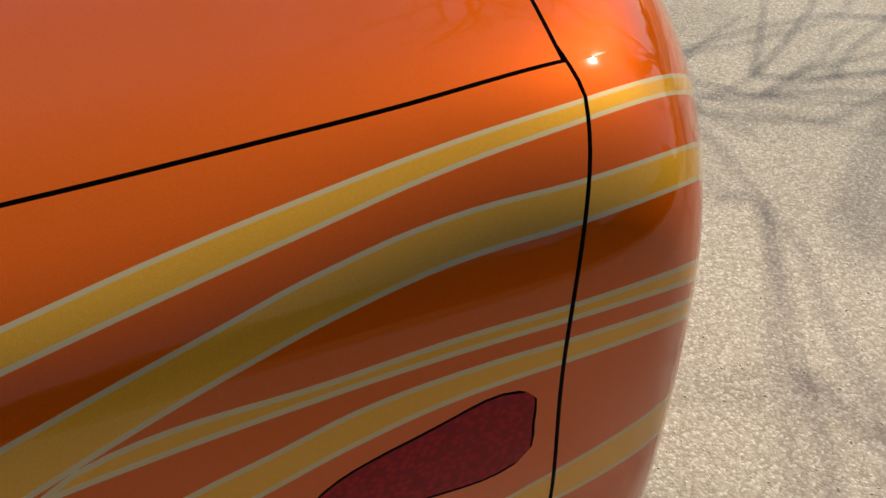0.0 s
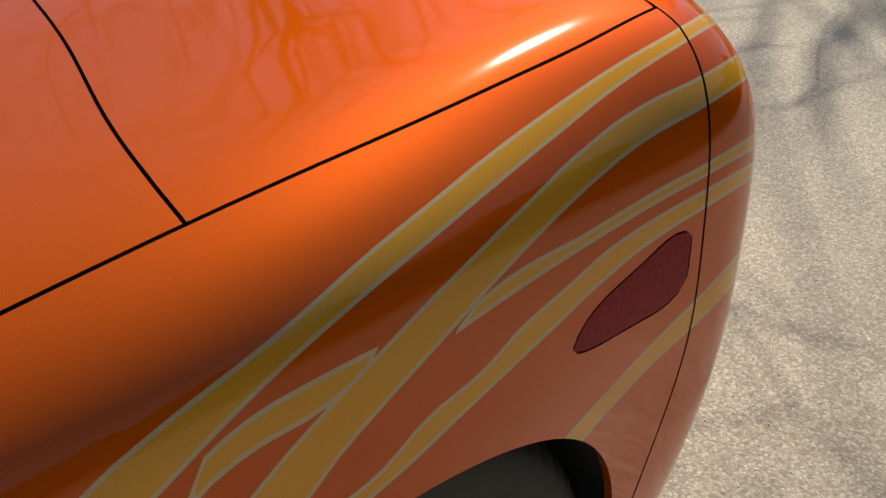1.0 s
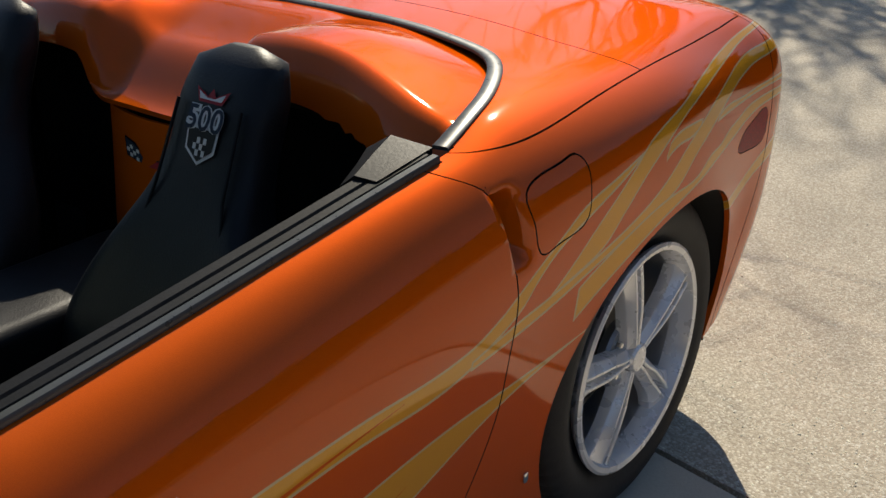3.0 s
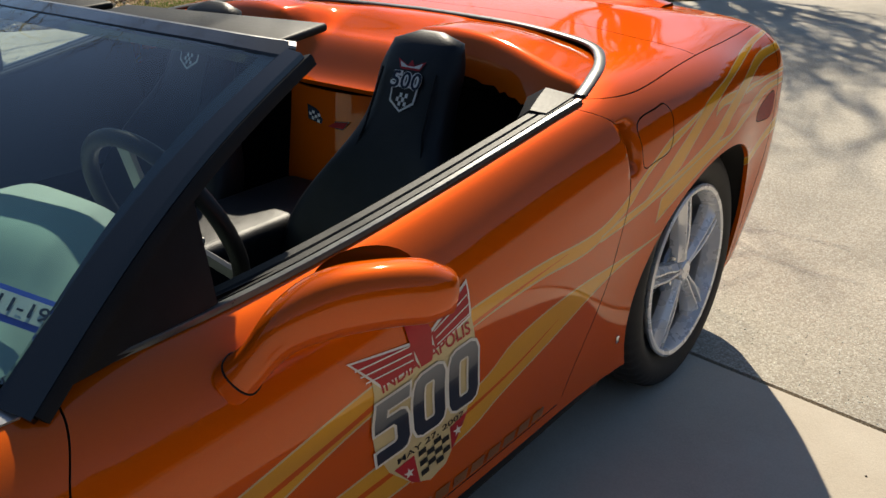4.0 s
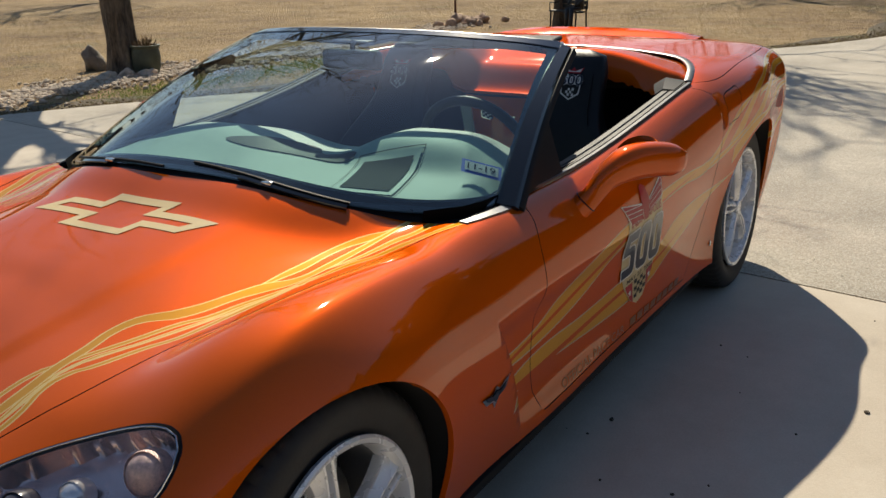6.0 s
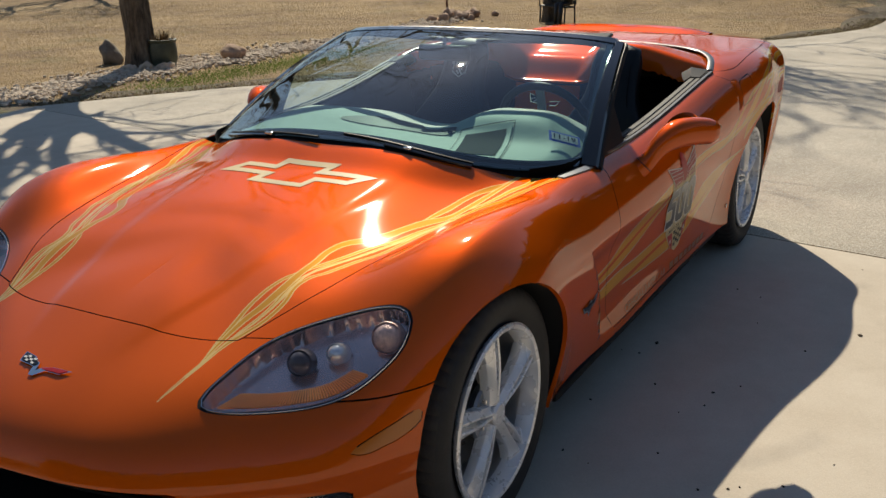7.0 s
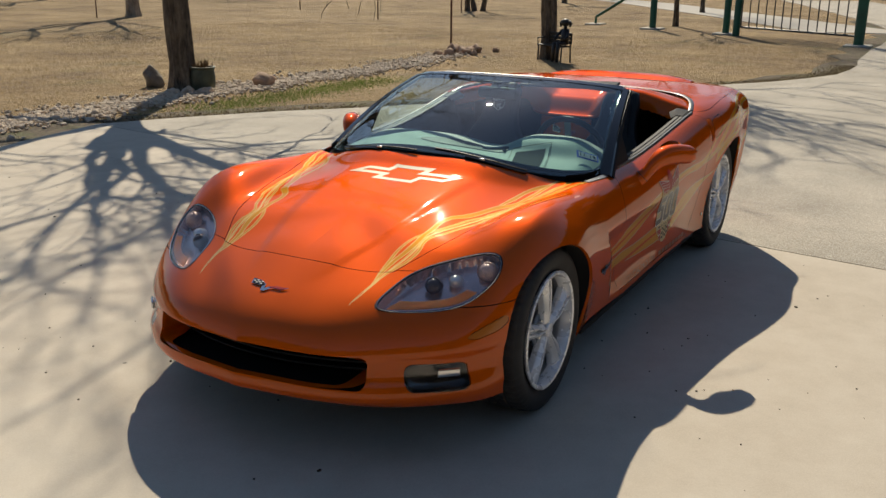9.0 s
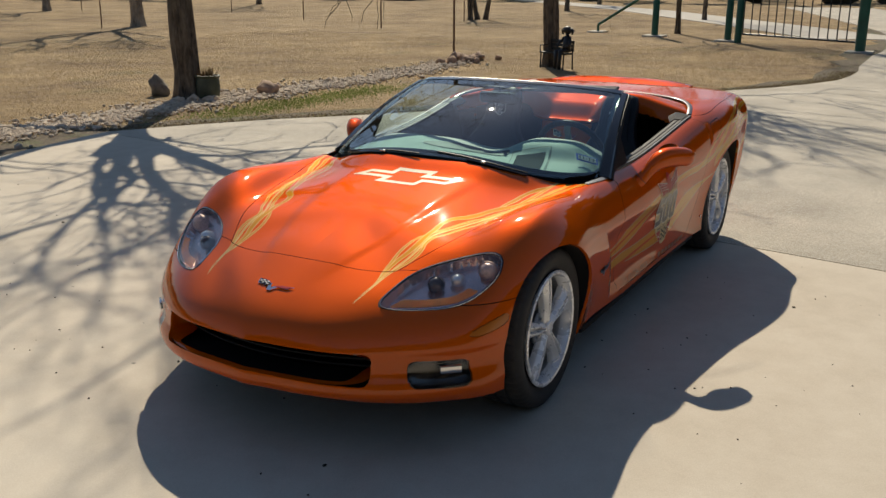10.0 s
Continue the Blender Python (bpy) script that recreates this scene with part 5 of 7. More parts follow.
def nose_place(u, v, lift):
    hit, no, _, _ = SKIN.ray_cast(Vector((1.993 - v * 0.62, u, 2)), Vector((0, 0, -1)))
    return hit + no * math.copysign(lift, no.z)


badge_flags("nose_badge", panels["front_bumper"], nose_place, 1.05, "chrome crossed-flags badge")
decal("fender_badge", [[(.80 - a - .80, b + .43) for a, b in ((-.075, .028), (-.02, .012), (0, .024), (.02, .012), (.075, .020), (.05, -.004), (.016, -.008), (0, -.03), (-.016, -.008), (-.05, .002))]], lambda u, v: on_flank(.80 - u, v, .004), M_CHROME, panels["front_fender_l"], "chrome winged badge", cell=.05)
decal("fender_badge", [[(a * .85, b * .75 + .431) for a, b in ((-.07, .024), (-.02, .009), (0, .018), (.02, .009), (.07, .017), (.05, -.002), (.014, -.007), (0, -.022), (-.014, -.007), (-.05, .002))]], lambda u, v: on_flank(.80 - u, v, .006), M_NAVY, panels["front_fender_l"], cell=.05)

# ---------------------------------------------------------------- windscreen, frame, trim
W_FOOT = [(.855, 0, .868), (.852, .2, .862), (.828, .38, .838), (.770, .50, .812), (.700, .61, .795), (.60, .685, .785), (.47, .728, .782)]
W_HEAD = [(.015, 0, 1.132), (.012, .12, 1.131), (.0, .25, 1.128), (-.02, .37, 1.122), (-.05, .47, 1.114), (-.085, .55, 1.104), (-.125, .592, 1.094)]


def both(points):
    left = [Vector(p) for p in points]
    return [Vector((p.x, -p.y, p.z)) for p in reversed(left[1:])] + left


foot = [Vector(p) for p in spline([tuple(p) for p in both(W_FOOT)], 45)]
head = [Vector(p) for p in spline([tuple(p) for p in both(W_HEAD)], 45)]


def screen_point(k, t):
    """On the curved glass: k along its width, t from foot to head."""
    a, b = foot[k], head[k]
    n = Vector((0.45, 0, 0.89))
    return a.lerp(b, t) + n * 0.035 * math.sin(math.pi * t)


rows = [[screen_point(k, t) for k in range(45)] for t in np.linspace(0, 1, 16)]
wbm = grid_mesh(rows)
wbm.normal_update()
if sum(f.normal.z for f in wbm.faces) < 0:
    bmesh.ops.reverse_faces(wbm, faces=wbm.faces)
windscreen = part("windscreen", wbm, M_GLASS, car, "green-tinted curved windscreen")
# black printed band along the foot of the glass
rows = [[screen_point(k, t) - Vector((0.002, 0, 0.004)) for k in range(45)] for t in np.linspace(0, 0.055, 4)]
part("printed_band", grid_mesh(rows), M_GLOSSBLK, windscreen, "black printed band at the foot of the glass")


for ks in ((0, 1), (43, 44)):
    rows = [[screen_point(k, t) - Vector((0.002, 0, 0.004)) for k in ks] for t in np.linspace(0.055, 1, 10)]
    part("printed_band", grid_mesh(rows), M_GLOSSBLK, windscreen, "black printed band at the side of the glass")


def strip(path, width_dir, w, h, bm=None):
    """A bar of w x h with soft edges along a path; width_dir gives its width at each point."""
    rows = []
    pts = [Vector(p) for p in path]
    for i, p in enumerate(pts):
        d = (pts[min(i + 1, len(pts) - 1)] - pts[max(i - 1, 0)]).normalized()
        a = Vector(width_dir(i) if callable(width_dir) else width_dir)
        a = (a - d * a.dot(d)).normalized()
        n = a.cross(d)
        if n.z < 0:
            n = -n
        ww = w(i) if callable(w) else w
        prof = [(-.5, -.5), (-.5, .2), (-.36, .5), (.36, .5), (.5, .2), (.5, -.5)]
        rows.append([p + a * ww * u + n * h * v for u, v in prof])
    bm = grid_mesh(rows, close_v=True, bm=bm)
    bmesh.ops.holes_fill(bm, edges=[e for e in bm.edges if e.is_boundary])
    bmesh.ops.recalc_face_normals(bm, faces=bm.faces)
    return bm


frame_top = [h + Vector((-0.010, 0, -0.008)) for h in head]
part("windscreen_frame", strip(frame_top, (-1, 0, 0.2), 0.056, 0.024), M_GLOSSBLK, car, "black windscreen header")
part("header_seal", strip([h + Vector((-0.030, 0, 0.002)) for h in head], (-1, 0, 0.2), 0.018, 0.010), M_GREYTRIM, car, "satin header seal")
for s in (1, -1):
    a, b = Vector((.50, s * .740, .772)), Vector((-.135, s * .607, 1.084))
    path = [a.lerp(b, t) + Vector((0.30, 0, 0.62)) * 0.045 * math.sin(math.pi * t) for t in np.linspace(0, 1, 14)]
    part("windscreen_pillar", strip(path, (0.15, -s, 0.25), lambda i: 0.064 - 0.026 * i / 13, 0.024), M_GLOSSBLK, car, "gloss black windscreen pillar")
    part("pillar_seal", strip([p + Vector((-0.02, s * 0.028 - s * 0.012 * i / 13, -0.006)) for i, p in enumerate(path)], (0.5, s, 0), 0.018, 0.02), M_BLACK, car)
    # sail panel under the pillar
    bm = flat_fill([[(x, z) for x, z in ((.49, .772), (.18, .797), (.16, .940), (.30, .875))]], 0.1)
    for v in bm.verts:
        x, z = v.co.x, v.co.y
        v.co = Vector((x, s * (.748 - 0.40 * max(0, z - .79)), z))
    part("sail_panel", thick(bm, 0.012), M_BLACK, car, "black corner panel ahead of the side window")
    # belt strips
    xs = np.linspace(-0.80, 0.47, 26)
    path = [on_top(x, s * (belt(x) - 0.006), 0.004) for x in xs]
    part("belt_seal", strip(path, (0, s, 0), 0.015, 0.010), M_SATIN, car, "satin window seal along the door top")
    part("belt_seal", strip([p + Vector((0, -s * 0.020, -0.004)) for p in path], (0, s, 0), 0.020, 0.014), M_BLACK, car, "black rubber window seal")
    part("belt_seal", strip([p + Vector((0, -s * 0.044, -0.003)) for p in path], (0, s, 0), 0.024, 0.012), M_BLACK, car)
    # black quarter trim where door top meets the bright trim
    bm = grid_mesh([[Vector((x, s * y, z)) for x, y, z in r] for r in (
        [(-.815, .765, .915), (-.80, .70, .925), (-.79, .66, .90)], [(-.76, .765, .908), (-.755, .71, .915), (-.75, .675, .888)], [(-.70, .762, .898), (-.695, .725, .900), (-.69, .70, .880)])])
    part("quarter_trim", thick(bm, 0.02), M_BLACK, car, "black plastic trim at the rear of the side window")
    # light wedge at the hood's rear corner
    bm = grid_mesh([[on_top(x, s * (y + w), 0.004) for w in (-.010, .010)] for x, y in ((.665, .716), (.62, .726), (.57, .735), (.52, .742), (.475, .746))])
    part("cowl_corner", thick(bm, 0.004), M_GREYTRIM, car, "satin strip at the foot of the pillar")

# bright trim round the rear of the cockpit
half = [(float(chrome_line(y)), y) for y in np.linspace(0, 0.74, 24)] + [(-.90, .768), (-.83, .782)]
loop = [(x, -y) for x, y in reversed(half[1:])] + half
pts = spline(loop, 90)
mid = []
for i, (x, y) in enumerate(pts):
    t = pts[min(i + 1, 89)] - pts[max(i - 1, 0)]
    n = Vector((t[1], -t[0], 0)).normalized()
    if n.x < 0:
        n = -n
    mid.append((on_top(x, y, 0.002), n))
part("bright_trim", strip([p + n * 0.013 for p, n in mid], lambda i: mid[i][1], 0.027, 0.007), M_SATIN, car, "satin grey trim band round the cockpit")

# ---------------------------------------------------------------- fairing behind the seats


def fairing_height(x, y):
    a = abs(y)
    rim = 0.972 - 0.045 * smooth01(0.30, 0.76, a)
    w = smooth01(0.13, 0.26, a)
    zc = rim - 0.05 * smooth01(-1.2, -1.0, x) - 0.10 * smooth01(-1.02, -0.85, x)
    bump = max(0.0, math.sin(math.pi * min(max((a - 0.15) / 0.58, 0), 1))) ** 0.7
    zh = rim - 0.004 + 0.032 * bump * smooth01(-1.24, -1.02, x)
    lip = -0.955 + 0.05 * smooth01(0.45, 0.72, a)
    if x > lip:
        q = min((x - lip) / 0.075, 1.0)
        zh -= 0.14 * (1 - math.sqrt(max(0.0, 1 - q * q)))
    return zc * (1 - w) + zh * w


bm = bmesh.new()
vs = {}
NX, NY = 64, 110
for i in range(NX):
    for j in range(NY):
        x, y = -1.285 + 0.57 * i / (NX - 1), -0.775 + 1.55 * j / (NY - 1)
        vs[i, j] = bm.verts.new((x, y, fairing_height(x, y)))
for i in range(NX - 1):
    for j in range(NY - 1):
        bm.faces.new((vs[i, j], vs[i + 1, j], vs[i + 1, j + 1], vs[i, j + 1]))
cut(bm, lambda p: chrome_line(abs(p.y)) - p.x)
front = lambda a: -0.86 + (-0.025 + 0.05 * smooth01(0.45, 0.72, a)) * smooth01(0.14, 0.27, a)
cut(bm, lambda p: p.x - front(abs(p.y)))
bmesh.ops.delete(bm, geom=[f for f in bm.faces if (lambda c: chrome_line(abs(c.y)) - c.x > 0 or c.x - front(abs(c.y)) > 0 or abs(c.y) > 0.755)(f.calc_center_median())], context="FACES")
fairing = part("seat_fairing", thick(bm, 0.012), M_PAINT, car, "orange twin-hump fairing behind the seats", angle=50)
rows = [[(x, y, z) for y in np.linspace(-0.16, 0.16, 9)] for x, z in ((-.862, .803), (-.855, .74), (-.845, .66), (-.83, .55), (-.82, .38))]
part("waterfall", thick(grid_mesh([[(x - 0.03 * (abs(y) / 0.16) ** 2, y, z) for x, y, z in r] for r in rows]), 0.01), M_PAINT, fairing, "orange panel running down between the seats")
badge_flags("fairing_badge", fairing, lambda u, v, q: Vector((-0.848 + q - 0.12 * v, u, 0.722 + v)), 0.95, "chrome crossed-flags badge")

# ---------------------------------------------------------------- cabin
M_LEATHER = worn("black_leather", (0.007, 0.007, 0.008), 0.45, scale=30, spread=0.3, bump=0.2, Specular_IOR_Level=0.35)
M_DASH = worn("grey_dash_vinyl", (0.30, 0.385, 0.34), 0.65, scale=25, spread=0.06, bump=0.04)
M_CABIN = worn("dark_carpet", (0.005, 0.005, 0.005), 0.95, scale=40, spread=0.3, Specular_IOR_Level=0.1)
rows = []
for x, z0, w in ((-1.0, .84, .70), (-.97, .30, .66), (-.6, .24, .70), (0.2, .24, .70), (.55, .30, .68), (.62, .60, .66), (.70, .78, .60)):
    rows.append([(x, -w - .03, .80), (x, -w, .60), (x, -w, z0 + 0.02), (x, -w * .5, z0), (x, 0, z0), (x, w * .5, z0), (x, w, z0 + 0.02), (x, w, .60), (x, w + .03, .80)])
part("cabin_lining", grid_mesh(rows), M_CABIN, car, "black carpeted cabin lining")
for s in (1, -1):
    rows = [[(x, s * (belt(x) - 0.045), belt_z) for x, belt_z in ((xx, on_top(xx, s * belt(xx)).z - 0.010) for xx in np.linspace(-.76, .44, 14))],
            [(xx, s * (belt(xx) - 0.075), on_top(xx, s * belt(xx)).z - 0.05) for xx in np.linspace(-.76, .44, 14)],
            [(xx, s * 0.665, .62) for xx in np.linspace(-.76, .44, 14)], [(xx, s * 0.62, .56) for xx in np.linspace(-.76, .44, 14)], [(xx, s * 0.67, .48) for xx in np.linspace(-.76, .44, 14)], [(xx, s * 0.68, .28) for xx in np.linspace(-.76, .44, 14)]]
    part("door_lining", thick(grid_mesh(rows), 0.01), M_LEATHER, car, "black door lining with armrest")


def dash_height(x, y):
    z = 0.795 + 0.022 * (1 - smooth01(0.25, 0.60, x)) - 0.020 * smooth01(0.60, 0.80, x)
    z += 0.062 * math.exp(-((y - 0.37) / 0.21) ** 4) * math.exp(-((x - 0.22) / 0.15) ** 4)
    z += 0.016 * math.exp(-((y + 0.36) / 0.28) ** 4) * math.exp(-((x - 0.22) / 0.22) ** 2)
    z -= 0.020 * math.exp(-((y - 0.02) / 0.14) ** 2) * math.exp(-((x - 0.16) / 0.14) ** 2)
    return z - 0.05 * smooth01(0.60, 0.72, abs(y))


reach = lambda x, y: 0.16 + (x - 0.16) * (min(0.80, glass_base(abs(y)) - 0.050) - 0.16) / 0.64 if x > 0.16 else x
rows = [[(reach(x, y), y, dash_height(reach(x, y), y) if x > 0.16 else dash_height(0.16, y) - (0.16 - x) * 3.0) for y in np.linspace(-.66, .66, 60)] for x in [0.06, 0.10, 0.14] + list(np.linspace(0.16, 0.80, 30))]
dash = part("dashboard", thick(grid_mesh([[p for p in r] for r in rows]), 0.012), M_DASH, car, "grey padded dashboard with instrument hood")
# framed window of the head-up display and the dark recess beside it
HUD = [(.385, .228), (.334, .400), (.610, .480), (.632, .305)]
mid_hud = (sum(p[0] for p in HUD) / 4, sum(p[1] for p in HUD) / 4)
for k0, k1, lift, mat, name, lab in ((1.085, 1.06, .003, M_BLACK, "display_groove", "dark groove round the display"), (1.0, 0.0, .004, M_DASH, "display_bezel", "grey display bezel"), (0.80, 0.0, .0065, M_DARK, "display_window", "dark display window")):
    ring = lambda k: [(mid_hud[0] + (x - mid_hud[0]) * k, mid_hud[1] + (y - mid_hud[1]) * k) for x, y in HUD]
    decal(name, [ring(k0), ring(k1)] if k1 else [ring(k0)], lambda x, y, q=lift: Vector((x, y, dash_height(x, y) + q)), mat, dash, lab, cell=0.04)
REC = rounded([(.345, -.32), (.295, -.22), (.272, -.10), (.275, -.01), (.31, .03), (.345, .06), (.372, .20), (.384, .20), (.392, .03), (.388, -.10), (.375, -.25)], 40)
decal("dash_recess", [REC], lambda x, y: Vector((x, y, dash_height(x, y) + 0.0035)), M_BLACK, dash, "dark recess in the dashboard top", cell=0.03)
part("vent_slot", box((0.03, 0.7, 0.006), (0.70, 0, dash_height(0.70, 0) + 0.003), 0.002), M_BLACK, dash)

# steering wheel
ring = lathe([(0.182 + 0.016 * math.cos(a), 0.016 * math.sin(a)) for a in np.linspace(0, 2 * math.pi, 12, endpoint=False)], 48, axis="z", closed=True)
wheel_m = Matrix.Translation((-0.02, 0.37, 0.775)) @ Matrix.Rotation(radians(-68), 4, "Y")
steer = part("steering_wheel", ring, M_LEATHER, car, "black leather steering wheel", m=wheel_m)
part("steering_hub", lathe([(0, 0.01), (0.05, 0.008), (0.065, -0.01), (0.055, -0.04), (0, -0.05)], 24, axis="z"), M_LEATHER, steer)
for a in (0, 120, 240):
    b = radians(a)
    part("steering_spoke", strip([(0.05 * math.cos(b), 0.05 * math.sin(b), -0.012), (0.175 * math.cos(b), 0.175 * math.sin(b), 0)], (-math.sin(b), math.cos(b), 0), 0.032, 0.012), M_GREYTRIM, steer)
part("steering_column", tube([(0.0, 0.37, 0.77), (0.30, 0.37, 0.66)], 0.035, 14), M_BLACK, car)
# centre console
part("console", box((1.12, 0.26, 0.28), (-0.265, 0, 0.42), 0.03, 3), M_LEATHER, car, "black centre console")
part("console_top", box((0.55, 0.20, 0.02), (-0.05, 0, 0.568), 0.008), M_GREYTRIM, car, "satin grey console top")
part("gear_lever", lathe([(0, 0.70), (0.022, 0.69), (0.026, 0.665), (0.012, 0.64), (0.010, 0.57)], 16, axis="z"), M_BLACK, car)


def seat(yc):
    """Bucket seat with built-in head restraint; the back leans to the rear."""
    rows = []
    prof = [(.34, .205, .10), (.42, .240, .12), (.52, .250, .13), (.60, .232, .13), (.67, .190, .125), (.72, .155, .118), (.77, .128, .110), (.82, .115, .103), (.88, .111, .098), (.94, .108, .092), (.978, .097, .076), (1.0, .070, .046), (1.008, .034, .02)]
    for z, w, d in prof:
        x = -0.53 - 0.30 * (z - 0.34) / 0.70
        r = []
        for k in range(28):
            a = 2 * math.pi * k / 28
            c, s = math.cos(a), math.sin(a)
            u = math.copysign(abs(s) ** 0.68, s) * w
            v = math.copysign(abs(c) ** 0.6, c) * d / 2
            wing = 0.045 * (abs(u) / w) ** 3 * smooth01(.36, .5, z) * (1 - smooth01(.70, .86, z)) if c > 0 else 0
            r.append((x + v + wing, yc + u, z))
        rows.append(r)
    sm = spline_rows(rows, 34)
    bm = grid_mesh(sm, close_v=True)
    bmesh.ops.holes_fill(bm, edges=[e for e in bm.edges if e.is_boundary])
    bmesh.ops.recalc_face_normals(bm, faces=bm.faces)
    ob = part("seat", bm, M_LEATHER, car, "black leather bucket seat with embroidered shield", angle=80)
    cush = []
    for x, z, d in ((-.52, .40, .12), (-.40, .385, .13), (-.25, .395, .14), (-.10, .415, .14), (-.02, .41, .10), (.01, .39, .04)):
        r = []
        for k in range(24):
            a = 2 * math.pi * k / 24
            u = math.copysign(abs(math.cos(a)) ** 0.5, math.cos(a)) * 0.25
            v = math.copysign(abs(math.sin(a)) ** 0.6, math.sin(a)) * d / 2
            r.append((x, yc + u, z + v + 0.05 * (abs(u) / .25) ** 4 * (1 if v > 0 else 0)))
        cush.append(r)
    bm = grid_mesh(spline_rows(cush, 20), close_v=True)
    bmesh.ops.holes_fill(bm, edges=[e for e in bm.edges if e.is_boundary])
    part("seat_cushion", bm, M_LEATHER, ob, angle=80)
    # stitched seams
    for s in (-1, 1):
        part("seam", tube([(-0.53 - 0.30 * (z - 0.34) / 0.70 + 0.058 - 0.012 * smooth01(.85, 1.0, z), yc + s * w, z) for z, w in ((.45, .14), (.57, .14), (.68, .115), (.80, .085), (.93, .078))], 0.003, 6), M_BLACK, ob)
    # embroidered shield
    def on_seat(u, v, lift):
        z = 0.900 + (v - 0.928) * 0.92
        x = -0.53 - 0.30 * (z - 0.34) / 0.70 + 0.0500 - 0.10 * max(0, z - 0.90) + lift
        return Vector((x, yc + u * 0.78, z))
    for outl, mat, lift in (([[(-.050, .925), (-.046, .885), (0, .862), (.046, .885), (.050, .925)]], M_WHITE, .003), ([[(-.044, .921), (-.040, .889), (0, .868), (.040, .889), (.044, .921)]], M_BLACKDEC, .004),
                            ([[(-.052, .985), (-.012, .972), (0, .985), (.012, .972), (.052, .985), (.036, .962), (-.036, .962)]], M_REDDEC, .003), ([[(-.042, .980), (-.012, .970), (.012, .970), (.042, .980), (.034, .967), (-.034, .967)]], M_WHITE, .004)):
        decal("seat_emblem", outl, lambda u, v, q=lift: on_seat(u, v, q), mat, ob, cell=.1)
    for off, mat, lift in ((0.005, M_WHITE, .005), (0.0008, M_NAVY, .006)):
        decal("lettering", fit_into(lettering("500", 0.06, 0, off), -.056 - off * .2, .056 + off * .2, .918 - off * .2, .958 + off * .2), lambda u, v, q=lift: on_seat(u, v, q), mat, ob)
    for i in range(4):
        for j in range(3):
            if (i + j) % 2:
                decal("check", [[(-.02 + i * .010, .878 + j * .010), (-.01 + i * .010, .878 + j * .010), (-.01 + i * .010, .888 + j * .010), (-.02 + i * .010, .888 + j * .010)]], lambda u, v: on_seat(u, v, .0055), M_WHITE, ob)
    return ob


def spline_rows(rows, n):
    a = np.array(rows, float)
    t = np.concatenate([[0], np.cumsum(np.linalg.norm(np.diff(a.mean(axis=1), axis=0), axis=1) + 1e-4)])
    s = np.linspace(0, t[-1], n)
    return np.stack([spline_at(a[:, k], t, s) for k in range(a.shape[1])], axis=1).tolist()


for yc in (0.375, -0.375):
    seat(yc)

# inspection sticker inside the glass
def on_screen(u, v, lift):
    """u across, v up, on the inside of the glass near the driver's lower corner."""
    o = Vector((.407, .575, .866)) - Vector((.010, .003, .014))
    ax, up = Vector((-0.40, 0.88, -0.25)).normalized(), Vector((-0.80, -0.39, 0.447)).normalized()
    return o - ax * 0.012 + up * 0.008 + ax * u * 1.12 + up * v * 0.92 + ax.cross(up) * lift


M_BLUE = worn("blue_print", (0.03, 0.09, 0.60), 0.5, scale=20, spread=0.1)
decal("sticker", [[(0, 0), (.095, 0), (.095, -.058), (0, -.058)]], lambda u, v: on_screen(u, v, 0), M_BLUE, windscreen, "blue-edged inspection sticker", cell=.2)
decal("sticker_field", [[(.008, -.010), (.087, -.010), (.087, -.048), (.008, -.048)]], lambda u, v: on_screen(u, v, .002), M_WHITE, windscreen, cell=.2)
decal("lettering", fit_into(lettering("11-19", .04, 0, 0.0006), .014, .081, -.042, -.017), lambda u, v: on_screen(u, v, .004), M_NAVY, windscreen)
part("mirror_inside", box((0.03, 0.22, 0.06), (0.10, 0.0, 1.055), 0.014, 3), M_BLACK, car, "black inside mirror")
part("mirror_stem", tube([(0.10, 0, 1.07), (0.09, 0, 1.112)], 0.008, 8), M_BLACK, car)
for s in (1, -1):
    part("sun_visor", box((0.19, 0.50, 0.016), (-0.185, s * 0.285, 1.092), 0.0075, 3, turn=Matrix.Rotation(0.06, 4, "Y") @ Matrix.Rotation(s * 0.14, 4, "Z")), M_BLACK, car)

# wipers and cowl
cowl = [[screen_point(k, 0.02) + Vector((dx, 0, dz)) for k in range(45)] for dx, dz in ((0.03, -0.040), (0.0, -0.028), (-0.02, -0.012))]
skirt = []
for k in range(45):
    p = screen_point(k, 0.04)
    near, far = Vector((p.x + 0.035, p.y)), Vector((p.x + 0.075, p.y))
    skirt.append([p, Vector((near.x, near.y, min(on_top(near.x, near.y).z - 0.006, p.z))), Vector((far.x, far.y, on_top(far.x, far.y).z - 0.013))])
part("cowl_skirt", grid_mesh(skirt), M_BLACK, car, "black seal between glass and hood")
part("cowl_panel", grid_mesh(cowl), M_BLACK, car, "black cowl panel under the wipers")
near_y = lambda y: min(range(45), key=lambda k: abs(foot[k].y - y))
